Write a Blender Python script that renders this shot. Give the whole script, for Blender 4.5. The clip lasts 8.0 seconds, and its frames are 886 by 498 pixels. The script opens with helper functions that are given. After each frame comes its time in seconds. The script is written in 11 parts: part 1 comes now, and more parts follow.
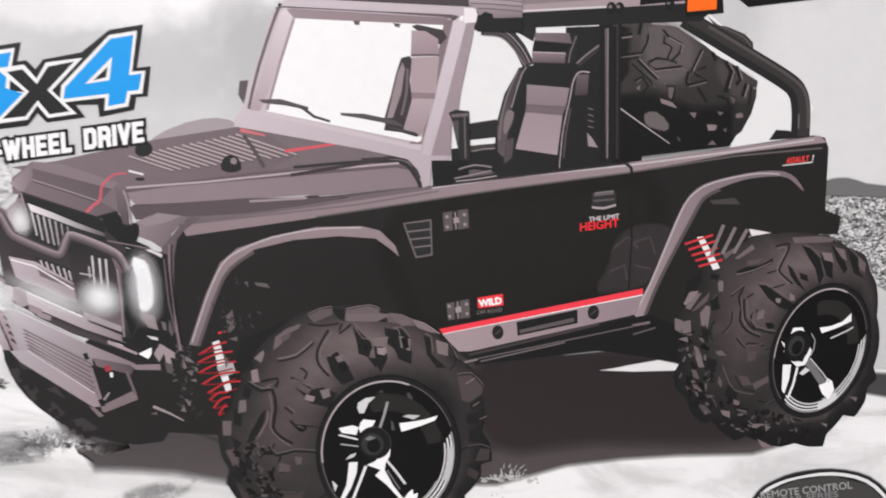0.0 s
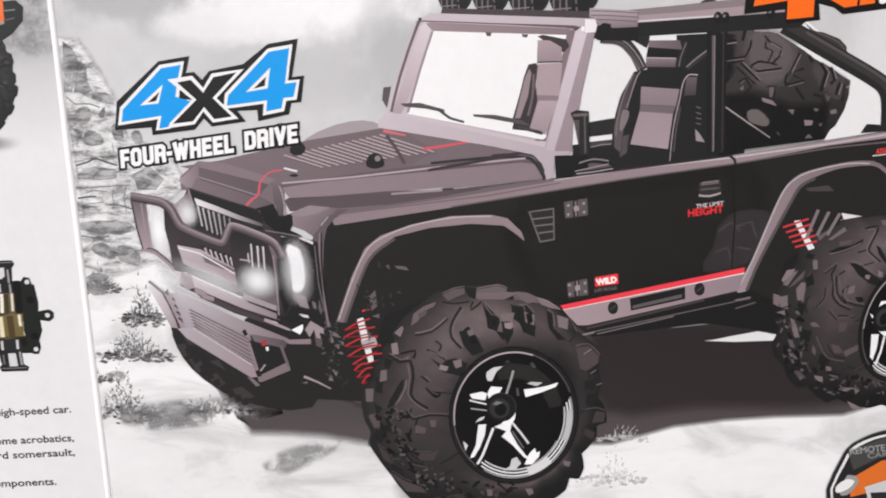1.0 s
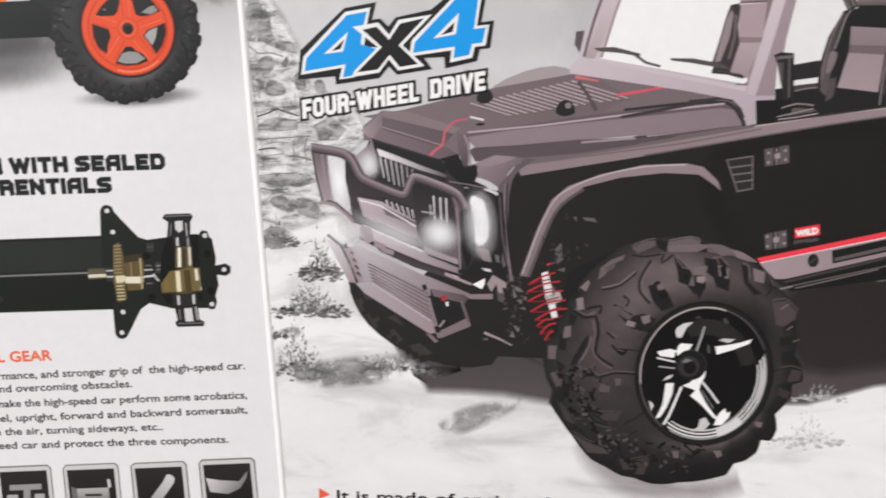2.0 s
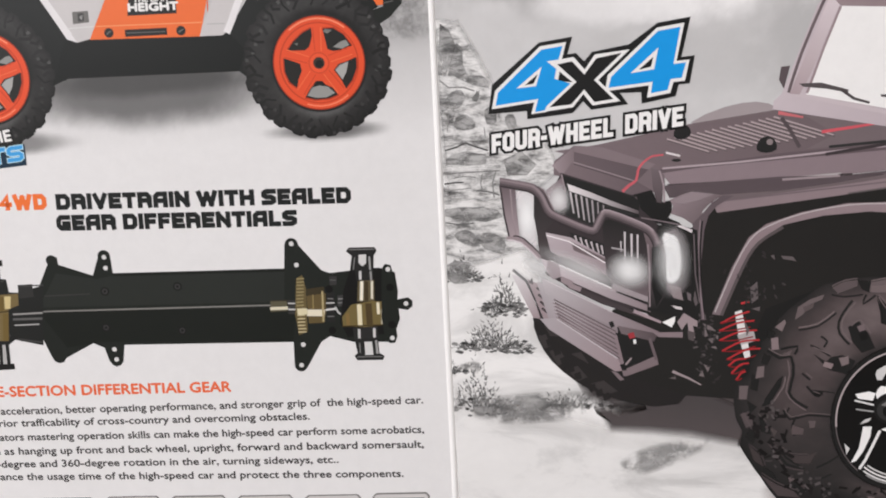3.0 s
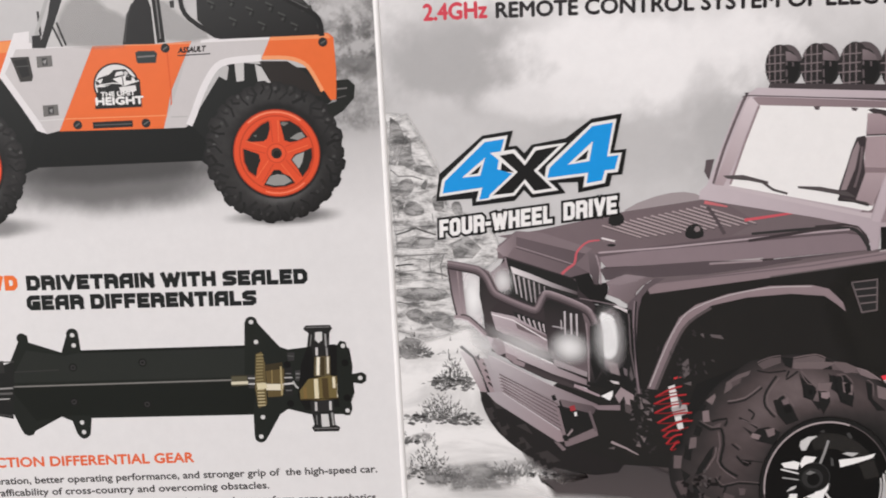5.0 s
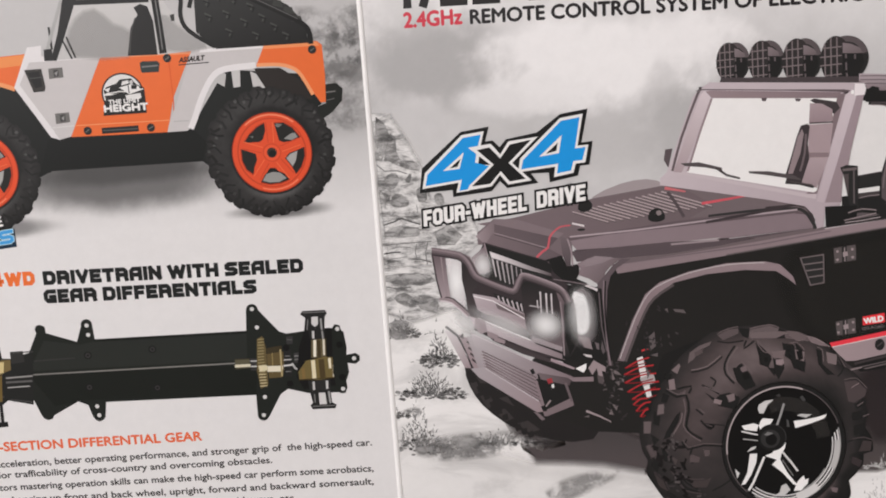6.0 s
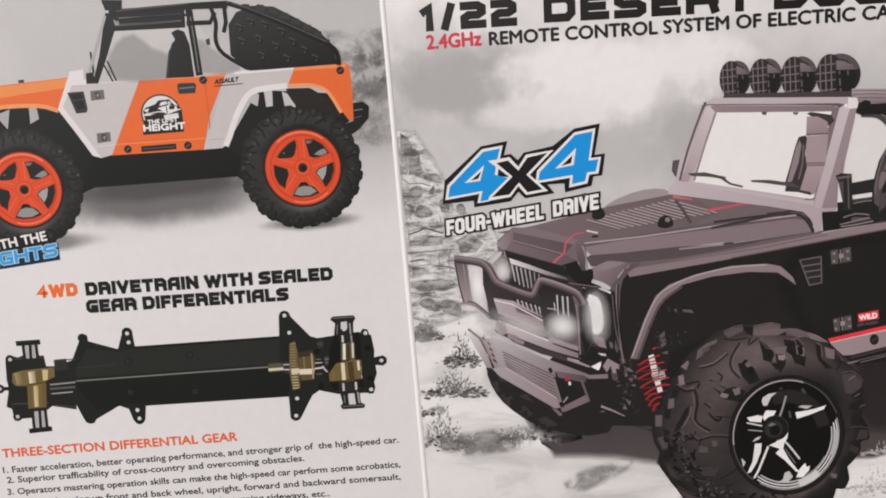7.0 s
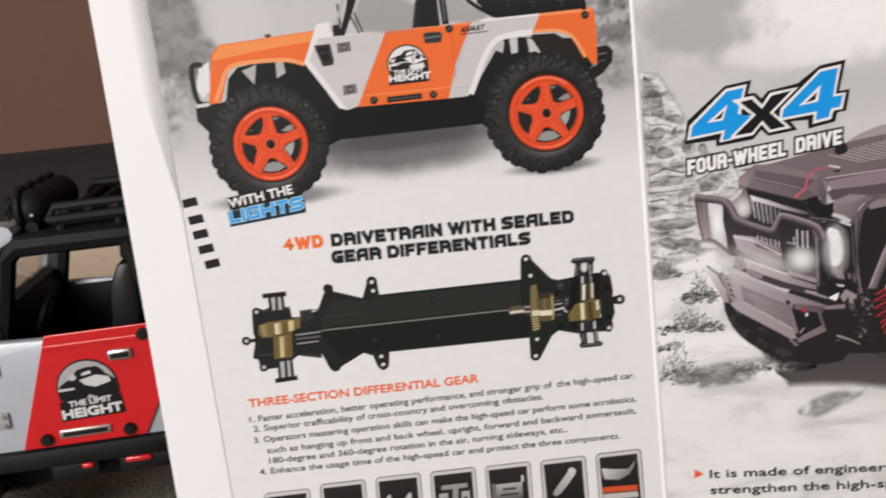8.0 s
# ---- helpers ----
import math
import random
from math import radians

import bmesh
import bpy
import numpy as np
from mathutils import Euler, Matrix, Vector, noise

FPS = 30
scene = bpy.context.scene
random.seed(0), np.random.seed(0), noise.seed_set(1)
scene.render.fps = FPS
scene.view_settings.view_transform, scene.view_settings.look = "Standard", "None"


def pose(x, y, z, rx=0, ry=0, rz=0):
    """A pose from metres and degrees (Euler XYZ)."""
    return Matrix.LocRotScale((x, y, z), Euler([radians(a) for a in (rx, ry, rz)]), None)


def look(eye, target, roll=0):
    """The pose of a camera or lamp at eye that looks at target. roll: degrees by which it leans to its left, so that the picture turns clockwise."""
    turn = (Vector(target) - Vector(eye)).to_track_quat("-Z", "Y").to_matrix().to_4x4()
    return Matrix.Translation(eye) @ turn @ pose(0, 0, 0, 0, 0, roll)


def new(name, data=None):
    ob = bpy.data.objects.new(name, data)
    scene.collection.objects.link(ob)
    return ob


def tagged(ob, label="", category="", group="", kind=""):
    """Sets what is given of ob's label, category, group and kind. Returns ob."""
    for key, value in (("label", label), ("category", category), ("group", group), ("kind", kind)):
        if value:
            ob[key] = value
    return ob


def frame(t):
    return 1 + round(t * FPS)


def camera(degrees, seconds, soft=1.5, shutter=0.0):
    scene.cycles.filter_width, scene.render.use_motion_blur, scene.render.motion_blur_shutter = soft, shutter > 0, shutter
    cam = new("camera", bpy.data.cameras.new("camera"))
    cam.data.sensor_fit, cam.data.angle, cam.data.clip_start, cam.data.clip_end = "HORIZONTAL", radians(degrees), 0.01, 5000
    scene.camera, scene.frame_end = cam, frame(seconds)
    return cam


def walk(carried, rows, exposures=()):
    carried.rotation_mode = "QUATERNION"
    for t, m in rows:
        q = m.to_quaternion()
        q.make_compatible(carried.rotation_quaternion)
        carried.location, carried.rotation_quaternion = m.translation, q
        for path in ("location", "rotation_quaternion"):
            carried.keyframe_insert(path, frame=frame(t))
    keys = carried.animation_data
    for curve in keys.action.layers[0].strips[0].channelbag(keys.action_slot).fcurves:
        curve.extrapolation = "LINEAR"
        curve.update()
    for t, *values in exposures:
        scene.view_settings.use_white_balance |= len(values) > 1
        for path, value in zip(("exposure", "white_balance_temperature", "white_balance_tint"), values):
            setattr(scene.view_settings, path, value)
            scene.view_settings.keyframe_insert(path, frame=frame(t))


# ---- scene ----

# The camera is carried by hand past a standing toy carton with one cover flap swung open.
cam = camera(48.46, 8.0, soft=1.85, shutter=0.25)
PATH = [
    (0.0, 0.15318, -0.23529, 0.16614, 79.074, 1.117, 3.489),
    (0.5, 0.1406, -0.25684, 0.17611, 78.216, 1.569, 4.214),
    (1.0, 0.13026, -0.26582, 0.17488, 77.781, 2.137, 5.074),
    (1.5, 0.11639, -0.26922, 0.16786, 78.437, 2.417, 6.489),
    (2.0, 0.09216, -0.26572, 0.16084, 78.128, 2.685, 8.016),
    (2.2, 0.07948, -0.26285, 0.15927, 78.331, 2.731, 8.831),
    (3.3, 0.05225, -0.26932, 0.17321, 78.945, 2.764, 11.044),
    (3.5, 0.0526, -0.26994, 0.17384, 79.203, 2.823, 10.956),
    (4.0, 0.05244, -0.2663, 0.17214, 79.488, 2.711, 10.654),
    (4.5, 0.05606, -0.2688, 0.18324, 80.45, 2.655, 10.191),
    (5.0, 0.06573, -0.27876, 0.18713, 80.249, 2.815, 9.744),
    (5.2, 0.07102, -0.28251, 0.18818, 80.076, 3.033, 9.683),
    (6.3, 0.07265, -0.30986, 0.18711, 80.399, 4.306, 9.062),
    (6.5, 0.0716, -0.31318, 0.19321, 80.522, 4.332, 9.146),
    (7.0, 0.06247, -0.32445, 0.19268, 80.405, 4.696, 7.888),
    (7.2, 0.04177, -0.32746, 0.20063, 78.989, 5.032, 5.313),
    (7.5, 0.02272, -0.33295, 0.20668, 77.766, 5.464, 6.043),
    (7.7, 0.00342, -0.33702, 0.20601, 77.432, 5.678, 6.279),
    (8.0, -0.02589, -0.34227, 0.20306, 76.902, 6.453, 6.3),
]
walk(cam, [(t, pose(x, y, z, rx, ry, rz)) for t, x, y, z, rx, ry, rz in PATH],
     [(0.0, 0.18, 6330, 8.5), (1.5, 0.12, 6350, 8.5), (2.2, 0.03, 6400, 8.5), (3.5, -0.11, 6500, 9), (5.0, -0.11, 6550, 9.5),
      (6.5, -0.24, 6650, 10), (7.2, -0.20, 6650, 10), (8.0, -0.09, 6700, 10)])

# ---- light: daylight from one window beside the sofa ----
SEAT = -0.010           # height of the sofa seat on which everything stands
FLOOR = SEAT - 0.42
world = bpy.data.worlds.new("daylight")
scene.world = world
world.use_nodes = True
sky = world.node_tree.nodes.new("ShaderNodeTexSky")
sky.sky_type, sky.sun_disc, sky.sun_elevation, sky.sun_rotation = "NISHITA", False, radians(35), radians(200)
world.node_tree.links.new(sky.outputs[0], world.node_tree.nodes["Background"].inputs[0])
world.node_tree.nodes["Background"].inputs[1].default_value = 0.1


def window_light(name, at, to, wide, high, watts, colour):
    data = bpy.data.lights.new(name, "AREA")
    data.shape, data.size, data.size_y, data.energy, data.color = "RECTANGLE", wide, high, watts, colour
    ob = new(name, data)
    ob.matrix_world = look(at, to)
    return ob


window_light("window_light", (-1.0, -2.13, 1.0), (-0.2, 0.0, 0.1), 1.5, 1.2, 65, (1.0, 0.98, 1.005))


# ---- helpers for building ----
def obj_from(name, bm, material, parent=None, label=""):
    me = bpy.data.meshes.new(name)
    bm.to_mesh(me)
    bm.free()
    if material:
        me.materials.append(material)
    ob = new(name, me)
    ob.parent = parent
    if label:
        tagged(ob, label)
    return ob


def part(name, bm, material, parent, label=""):
    return obj_from(name, bm, material, parent, label)


def box_bm(x0, x1, y0, y1, z0, z1, bevel=0.0, seg=2):
    bm = bmesh.new()
    bmesh.ops.create_cube(bm, size=1.0)
    for v in bm.verts:
        v.co = ((x0 + x1) / 2 + v.co.x * (x1 - x0), (y0 + y1) / 2 + v.co.y * (y1 - y0), (z0 + z1) / 2 + v.co.z * (z1 - z0))
    if bevel:
        bmesh.ops.bevel(bm, geom=bm.edges[:], offset=bevel, segments=seg, profile=0.5, affect="EDGES")
    return bm


def smooth_faces(ob, angle=40):
    for p in ob.data.polygons:
        p.use_smooth = True
    ob.data.set_sharp_from_angle(angle=radians(angle))
    return ob


def lin(c):
    c /= 255
    return c / 12.92 if c <= 0.04045 else ((c + 0.055) / 1.055) ** 2.4


PAPER = 0.80 / lin(232)      # print colours are given as they look beside white paper of tone 232


def tone(c, k=PAPER):
    """A print colour, one grey or three values of 0 to 255, as a linear base colour."""
    c = (c, c * 0.993, c * 0.988) if isinstance(c, (int, float)) else c
    return tuple(min(0.9, lin(x) * k) for x in c)


# ---- materials ----
def material(name):
    m = bpy.data.materials.new(name)
    m.use_nodes = True
    t = m.node_tree
    return m, t.nodes, t.links, t.nodes["Principled BSDF"]


def noise_node(nodes, links, scale, detail=6.0, rough=0.55, coords="Object"):
    tc = nodes.new("ShaderNodeTexCoord")
    n = nodes.new("ShaderNodeTexNoise")
    n.inputs["Scale"].default_value, n.inputs["Detail"].default_value, n.inputs["Roughness"].default_value = scale, detail, rough
    links.new(tc.outputs[coords], n.inputs["Vector"])
    return n


def ramp(nodes, links, src, stops):
    r = nodes.new("ShaderNodeValToRGB")
    e = r.color_ramp.elements
    while len(e) < len(stops):
        e.new(0.5)
    for el, (p, c) in zip(e, stops):
        el.position, el.color = p, (*c, 1) if len(c) == 3 else c
    links.new(src, r.inputs[0])
    return r


def mottled(name, dark, light, scale, rough=0.6, metal=0.0, bump=0.0, fine=None, coat=0.0, spec=0.5):
    """A surface that varies between two colours at two scales, with fine relief."""
    m, nodes, links, bsdf = material(name)
    a = noise_node(nodes, links, scale)
    b = noise_node(nodes, links, fine or scale * 9, 3.0)
    mix = nodes.new("ShaderNodeMath")
    mix.operation = "MULTIPLY_ADD"
    mix.inputs[1].default_value = 0.35
    links.new(b.outputs[0], mix.inputs[0])
    half = nodes.new("ShaderNodeMath")
    half.operation = "MULTIPLY"
    half.inputs[1].default_value = 0.65
    links.new(a.outputs[0], half.inputs[0])
    links.new(half.outputs[0], mix.inputs[2])
    r = ramp(nodes, links, mix.outputs[0], [(0.3, dark), (0.7, light)])
    links.new(r.outputs[0], bsdf.inputs["Base Color"])
    bsdf.inputs["Roughness"].default_value, bsdf.inputs["Metallic"].default_value = rough, metal
    bsdf.inputs["Coat Weight"].default_value = coat
    bsdf.inputs["Specular IOR Level"].default_value = spec
    if bump:
        bp = nodes.new("ShaderNodeBump")
        bp.inputs["Strength"].default_value, bp.inputs["Distance"].default_value = bump, 0.002
        links.new(b.outputs[0], bp.inputs["Height"])
        links.new(bp.outputs[0], bsdf.inputs["Normal"])
    return m


def ink_material():
    """Printing ink under a thin varnish: the colour is the print's own, with a faint mottle of the board."""
    m, nodes, links, bsdf = material("printed_ink")
    col = nodes.new("ShaderNodeVertexColor")
    col.layer_name = "ink"
    n = noise_node(nodes, links, 240.0, 5.0, 0.7)
    r = ramp(nodes, links, n.outputs[0], [(0.3, (0.955, 0.955, 0.955)), (0.7, (1.0, 1.0, 1.0))])
    mul = nodes.new("ShaderNodeMix")
    mul.data_type, mul.blend_type = "RGBA", "MULTIPLY"
    mul.inputs[0].default_value = 1.0
    links.new(col.outputs["Color"], mul.inputs[6])
    links.new(r.outputs[0], mul.inputs[7])
    links.new(mul.outputs[2], bsdf.inputs["Base Color"])
    links.new(col.outputs["Alpha"], bsdf.inputs["Alpha"])
    big = noise_node(nodes, links, 14.0, 2.0)
    rr = ramp(nodes, links, big.outputs[0], [(0.3, (0.33,) * 3), (0.7, (0.42,) * 3)])
    links.new(rr.outputs[0], bsdf.inputs["Roughness"])
    bsdf.inputs["Specular IOR Level"].default_value = 0.15
    return m


def board_material(name, dark, light, lo, hi, scale=9.0):
    """Varnished carton: a printed grey that drifts like cloud between two tones."""
    m, nodes, links, bsdf = material(name)
    tc = nodes.new("ShaderNodeTexCoord")
    mp = nodes.new("ShaderNodeMapping")
    mp.inputs["Scale"].default_value = (1.0, 1.0, 1.5)
    mp.inputs["Location"].default_value = (3.1, 1.7, 0.6)
    links.new(tc.outputs["Object"], mp.inputs[0])
    n = nodes.new("ShaderNodeTexNoise")
    n.inputs["Scale"].default_value, n.inputs["Detail"].default_value, n.inputs["Roughness"].default_value = scale, 7.0, 0.5
    n.inputs["Distortion"].default_value = 0.3
    links.new(mp.outputs[0], n.inputs["Vector"])
    r = ramp(nodes, links, n.outputs[0], [(lo, tone(dark)), (hi, tone(light))])
    r.color_ramp.interpolation = "EASE"
    links.new(r.outputs[0], bsdf.inputs["Base Color"])
    bsdf.inputs["Roughness"].default_value = 0.38
    bsdf.inputs["Specular IOR Level"].default_value = 0.15
    f = noise_node(nodes, links, 60.0, 3.0)
    bp = nodes.new("ShaderNodeBump")
    bp.inputs["Strength"].default_value, bp.inputs["Distance"].default_value = 0.03, 0.0005
    links.new(f.outputs[0], bp.inputs["Height"])
    links.new(bp.outputs[0], bsdf.inputs["Normal"])
    return m


def textured_ink(name, stops, scale, stretch=(1.0, 1.0, 1.0), ragged=None, detail=8.0, cells=False, rough=0.62, warp=0.6):
    """Photographic print of a broken surface: greys by a fine pattern; ragged breaks up the film's cover."""
    m, nodes, links, bsdf = material(name)
    col = nodes.new("ShaderNodeVertexColor")
    col.layer_name = "ink"
    tc = nodes.new("ShaderNodeTexCoord")
    mp = nodes.new("ShaderNodeMapping")
    mp.inputs["Scale"].default_value = stretch
    links.new(tc.outputs["Object"], mp.inputs[0])
    if cells:
        n = nodes.new("ShaderNodeTexVoronoi")
        n.inputs["Scale"].default_value = scale
        src = nodes.new("ShaderNodeSeparateColor")
        links.new(n.outputs["Color"], src.inputs[0])
        value = src.outputs[0]
    else:
        n = nodes.new("ShaderNodeTexNoise")
        n.inputs["Scale"].default_value, n.inputs["Detail"].default_value, n.inputs["Roughness"].default_value = scale, detail, rough
        n.inputs["Distortion"].default_value = warp
        value = n.outputs[0]
    links.new(mp.outputs[0], n.inputs["Vector"])
    r = ramp(nodes, links, value, [(q, tone(c)) for q, c in stops])
    links.new(r.outputs[0], bsdf.inputs["Base Color"])
    if ragged:
        k = noise_node(nodes, links, ragged[0], *(ragged[3:] or (8.0, 0.7)))
        cut = ramp(nodes, links, k.outputs[0], [(ragged[1], (0, 0, 0)), (ragged[2], (1, 1, 1))])
        mul = nodes.new("ShaderNodeMath")
        mul.operation = "MULTIPLY"
        links.new(col.outputs["Alpha"], mul.inputs[0])
        links.new(cut.outputs[0], mul.inputs[1])
        links.new(mul.outputs[0], bsdf.inputs["Alpha"])
    else:
        links.new(col.outputs["Alpha"], bsdf.inputs["Alpha"])
    bsdf.inputs["Roughness"].default_value = 0.38
    bsdf.inputs["Specular IOR Level"].default_value = 0.15
    return m


INK = ink_material()
ROCK_INK = textured_ink("printed_rock_ink", ((0.36, 92), (0.43, 148), (0.49, 196), (0.58, 226)), 150.0, (0.7, 1.0, 1.9), rough=0.74, warp=0.12)
SHADE_INK = textured_ink("printed_shade_ink", ((0.36, 82), (0.46, 124), (0.56, 176)), 260.0, (0.6, 1.0, 1.6), ragged=(170.0, 0.30, 0.48), rough=0.7)
STAIN_INK = textured_ink("printed_stain_ink", ((0.35, 105), (0.65, 165)), 300.0, (0.4, 1.0, 1.0), ragged=(95.0, 0.43, 0.56))
GRAVEL_INK = textured_ink("printed_gravel_ink", ((0.05, 70), (0.4, 130), (0.95, 214)), 2100.0, (0.7, 1.0, 1.0), cells=True)
SAND_INK = textured_ink("printed_sand_ink", ((0.36, 206), (0.5, 232), (0.7, 240)), 70.0, (0.4, 1.0, 1.0))
TAB_BOARD = mottled("tab_board", tone(243), tone(249), 30.0, 0.45)
FRONT_BOARD = board_material("front_board", 196, 236, 0.34, 0.6)
FLAP_BOARD = board_material("flap_board", 224, 232, 0.3, 0.7)
WHITE_BOARD = mottled("white_board", tone(236), tone(244), 30.0, 0.5)
WALL_BROWN = mottled("brown_wall", (0.120, 0.056, 0.036), (0.150, 0.072, 0.047), 3.0, 0.8, bump=0.1, fine=120)
WALL_PALE = mottled("pale_wall", (0.55, 0.52, 0.48), (0.62, 0.59, 0.55), 2.0, 0.85, bump=0.1, fine=90)
CEILING_WHITE = mottled("ceiling_paint", (0.72, 0.71, 0.69), (0.78, 0.77, 0.75), 2.0, 0.9)
SEAT_CLOTH = mottled("seat_cloth", (0.17, 0.14, 0.11), (0.36, 0.31, 0.26), 45.0, 0.95, bump=0.8, fine=400)
DARK_CLOTH = mottled("dark_cloth", (0.007, 0.005, 0.005), (0.012, 0.009, 0.009), 30.0, 0.9, bump=0.4, fine=700)
BEIGE_CLOTH = mottled("beige_cloth", (0.36, 0.27, 0.19), (0.44, 0.34, 0.25), 30.0, 0.95, bump=0.4, fine=600)
FLOOR_WOOD = mottled("floor_wood", (0.16, 0.10, 0.06), (0.24, 0.16, 0.10), 8.0, 0.5)

# ---- the room ----
RX0, RX1, RY0, RY1, TOP = -2.2, 2.2, -2.2, 0.62, FLOOR + 2.6
floor = tagged(obj_from("floor", box_bm(RX0, RX1, RY0, RY1, FLOOR - 0.1, FLOOR), FLOOR_WOOD), "brown wooden floor of the room", "floor", kind="structure")
ceiling = tagged(obj_from("ceiling", box_bm(RX0, RX1, RY0, RY1, TOP, TOP + 0.1), CEILING_WHITE), "plain white painted ceiling", "ceiling", kind="structure")
tagged(obj_from("wall_north", box_bm(RX0 - 0.1, RX1 + 0.1, RY1, RY1 + 0.1, FLOOR, TOP), WALL_BROWN), "plain dark brown painted wall behind the sofa", "wall", kind="structure")
tagged(obj_from("wall_east", box_bm(RX1, RX1 + 0.1, RY0, RY1, FLOOR, TOP), WALL_PALE), "plain pale painted wall", "wall", kind="structure")
tagged(obj_from("wall_west", box_bm(RX0 - 0.1, RX0, RY0, RY1, FLOOR, TOP), WALL_PALE), "plain pale painted wall", "wall", kind="structure")
# the south wall has the window: built as four blocks round the opening
WX0, WX1, WZ0, WZ1 = -1.8, -0.2, 0.36, 1.64
south = bmesh.new()
for x0, x1, z0, z1 in ((RX0 - 0.1, WX0, FLOOR, TOP), (WX1, RX1 + 0.1, FLOOR, TOP), (WX0, WX1, FLOOR, WZ0), (WX0, WX1, WZ1, TOP)):
    b = box_bm(x0, x1, RY0 - 0.1, RY0, z0, z1)
    tmp = bpy.data.meshes.new("tmp")
    b.to_mesh(tmp)
    b.free()
    south.from_mesh(tmp)
    bpy.data.meshes.remove(tmp)
tagged(obj_from("wall_south", south, WALL_PALE), "plain pale painted wall with a window opening", "wall", kind="structure")

# ---- the sofa ----
sofa = tagged(new("sofa"), "sofa with grey-brown mottled seat and dark backrest", "sofa")
sofa.location = (0, 0.1, FLOOR)
seat = smooth_faces(part("seat", box_bm(-1.0, 1.0, -0.55, 0.36, 0.10, SEAT - FLOOR, 0.03, 4), SEAT_CLOTH, sofa, "grey-brown mottled cloth seat"))
for sx in (-0.9, 0.9):
    for sy in (-0.48, 0.3):
        part("leg", box_bm(sx - 0.03, sx + 0.03, sy - 0.03, sy + 0.03, 0, 0.10), FLOOR_WOOD, sofa)


# ---- the carton ----
PHI = 7.66                                     # the flap stands this far out of the front's plane
FRONT_W, FLAP_W, TAB_W, TAB_BEND, BOX_TOP, DEEP = 0.285, 0.1598, 0.0193, -6.0, 0.268, 0.16
carton = tagged(new("toy_carton"), "printed white toy carton with its cover flap swung open", "box")
carton.location = (0, 0, SEAT)
UP = BOX_TOP - SEAT
body = part("body", box_bm(0.0015, FRONT_W, 0.0016, DEEP, 0.0, UP, 0.0008), WHITE_BOARD, carton, "plain white carton body")
front_panel = part("front_panel", box_bm(0.0, FRONT_W, 0.0, 0.0014, SEAT, BOX_TOP, 0.0006, 3), FRONT_BOARD, carton, "glossy printed front with a black off-road truck picture")
front_panel.location = (0, 0, -SEAT)
flap_panel = part("flap_panel", box_bm(-FLAP_W, -0.0002, 0.0, 0.0014, SEAT, BOX_TOP, 0.0006, 3), FLAP_BOARD, carton, "glossy white flap printed with an orange truck, drivetrain and text")
flap_panel.location, flap_panel.rotation_euler = (0, 0, -SEAT), (0, 0, radians(PHI))

strip = box_bm(-TAB_W, 0.0, 0.0, 0.0012, SEAT, BOX_TOP, 0.0005, 2)
for v in strip.verts:      # the cut edge runs a little askew
    v.co.x *= 1.06 - 0.15 * (v.co.z - SEAT) / (BOX_TOP - SEAT)
flap_tab = part("flap_tab", strip, TAB_BOARD, carton, "plain white folded edge of the flap")
flap_tab.matrix_local = pose(0, 0, -SEAT, 0, 0, PHI) @ pose(-FLAP_W, 0.0, 0, 0, 0, -TAB_BEND)

# thin round edge in plain white board along the fold
fold = bmesh.new()
bmesh.ops.create_cone(fold, cap_ends=True, segments=24, radius1=0.0012, radius2=0.0012, depth=BOX_TOP - SEAT, matrix=Matrix.Translation((-0.0003, 0.0007, (BOX_TOP + SEAT) / 2 - SEAT)))
smooth_faces(part("fold_edge", fold, WHITE_BOARD, carton, "thin white fold between flap and front"))


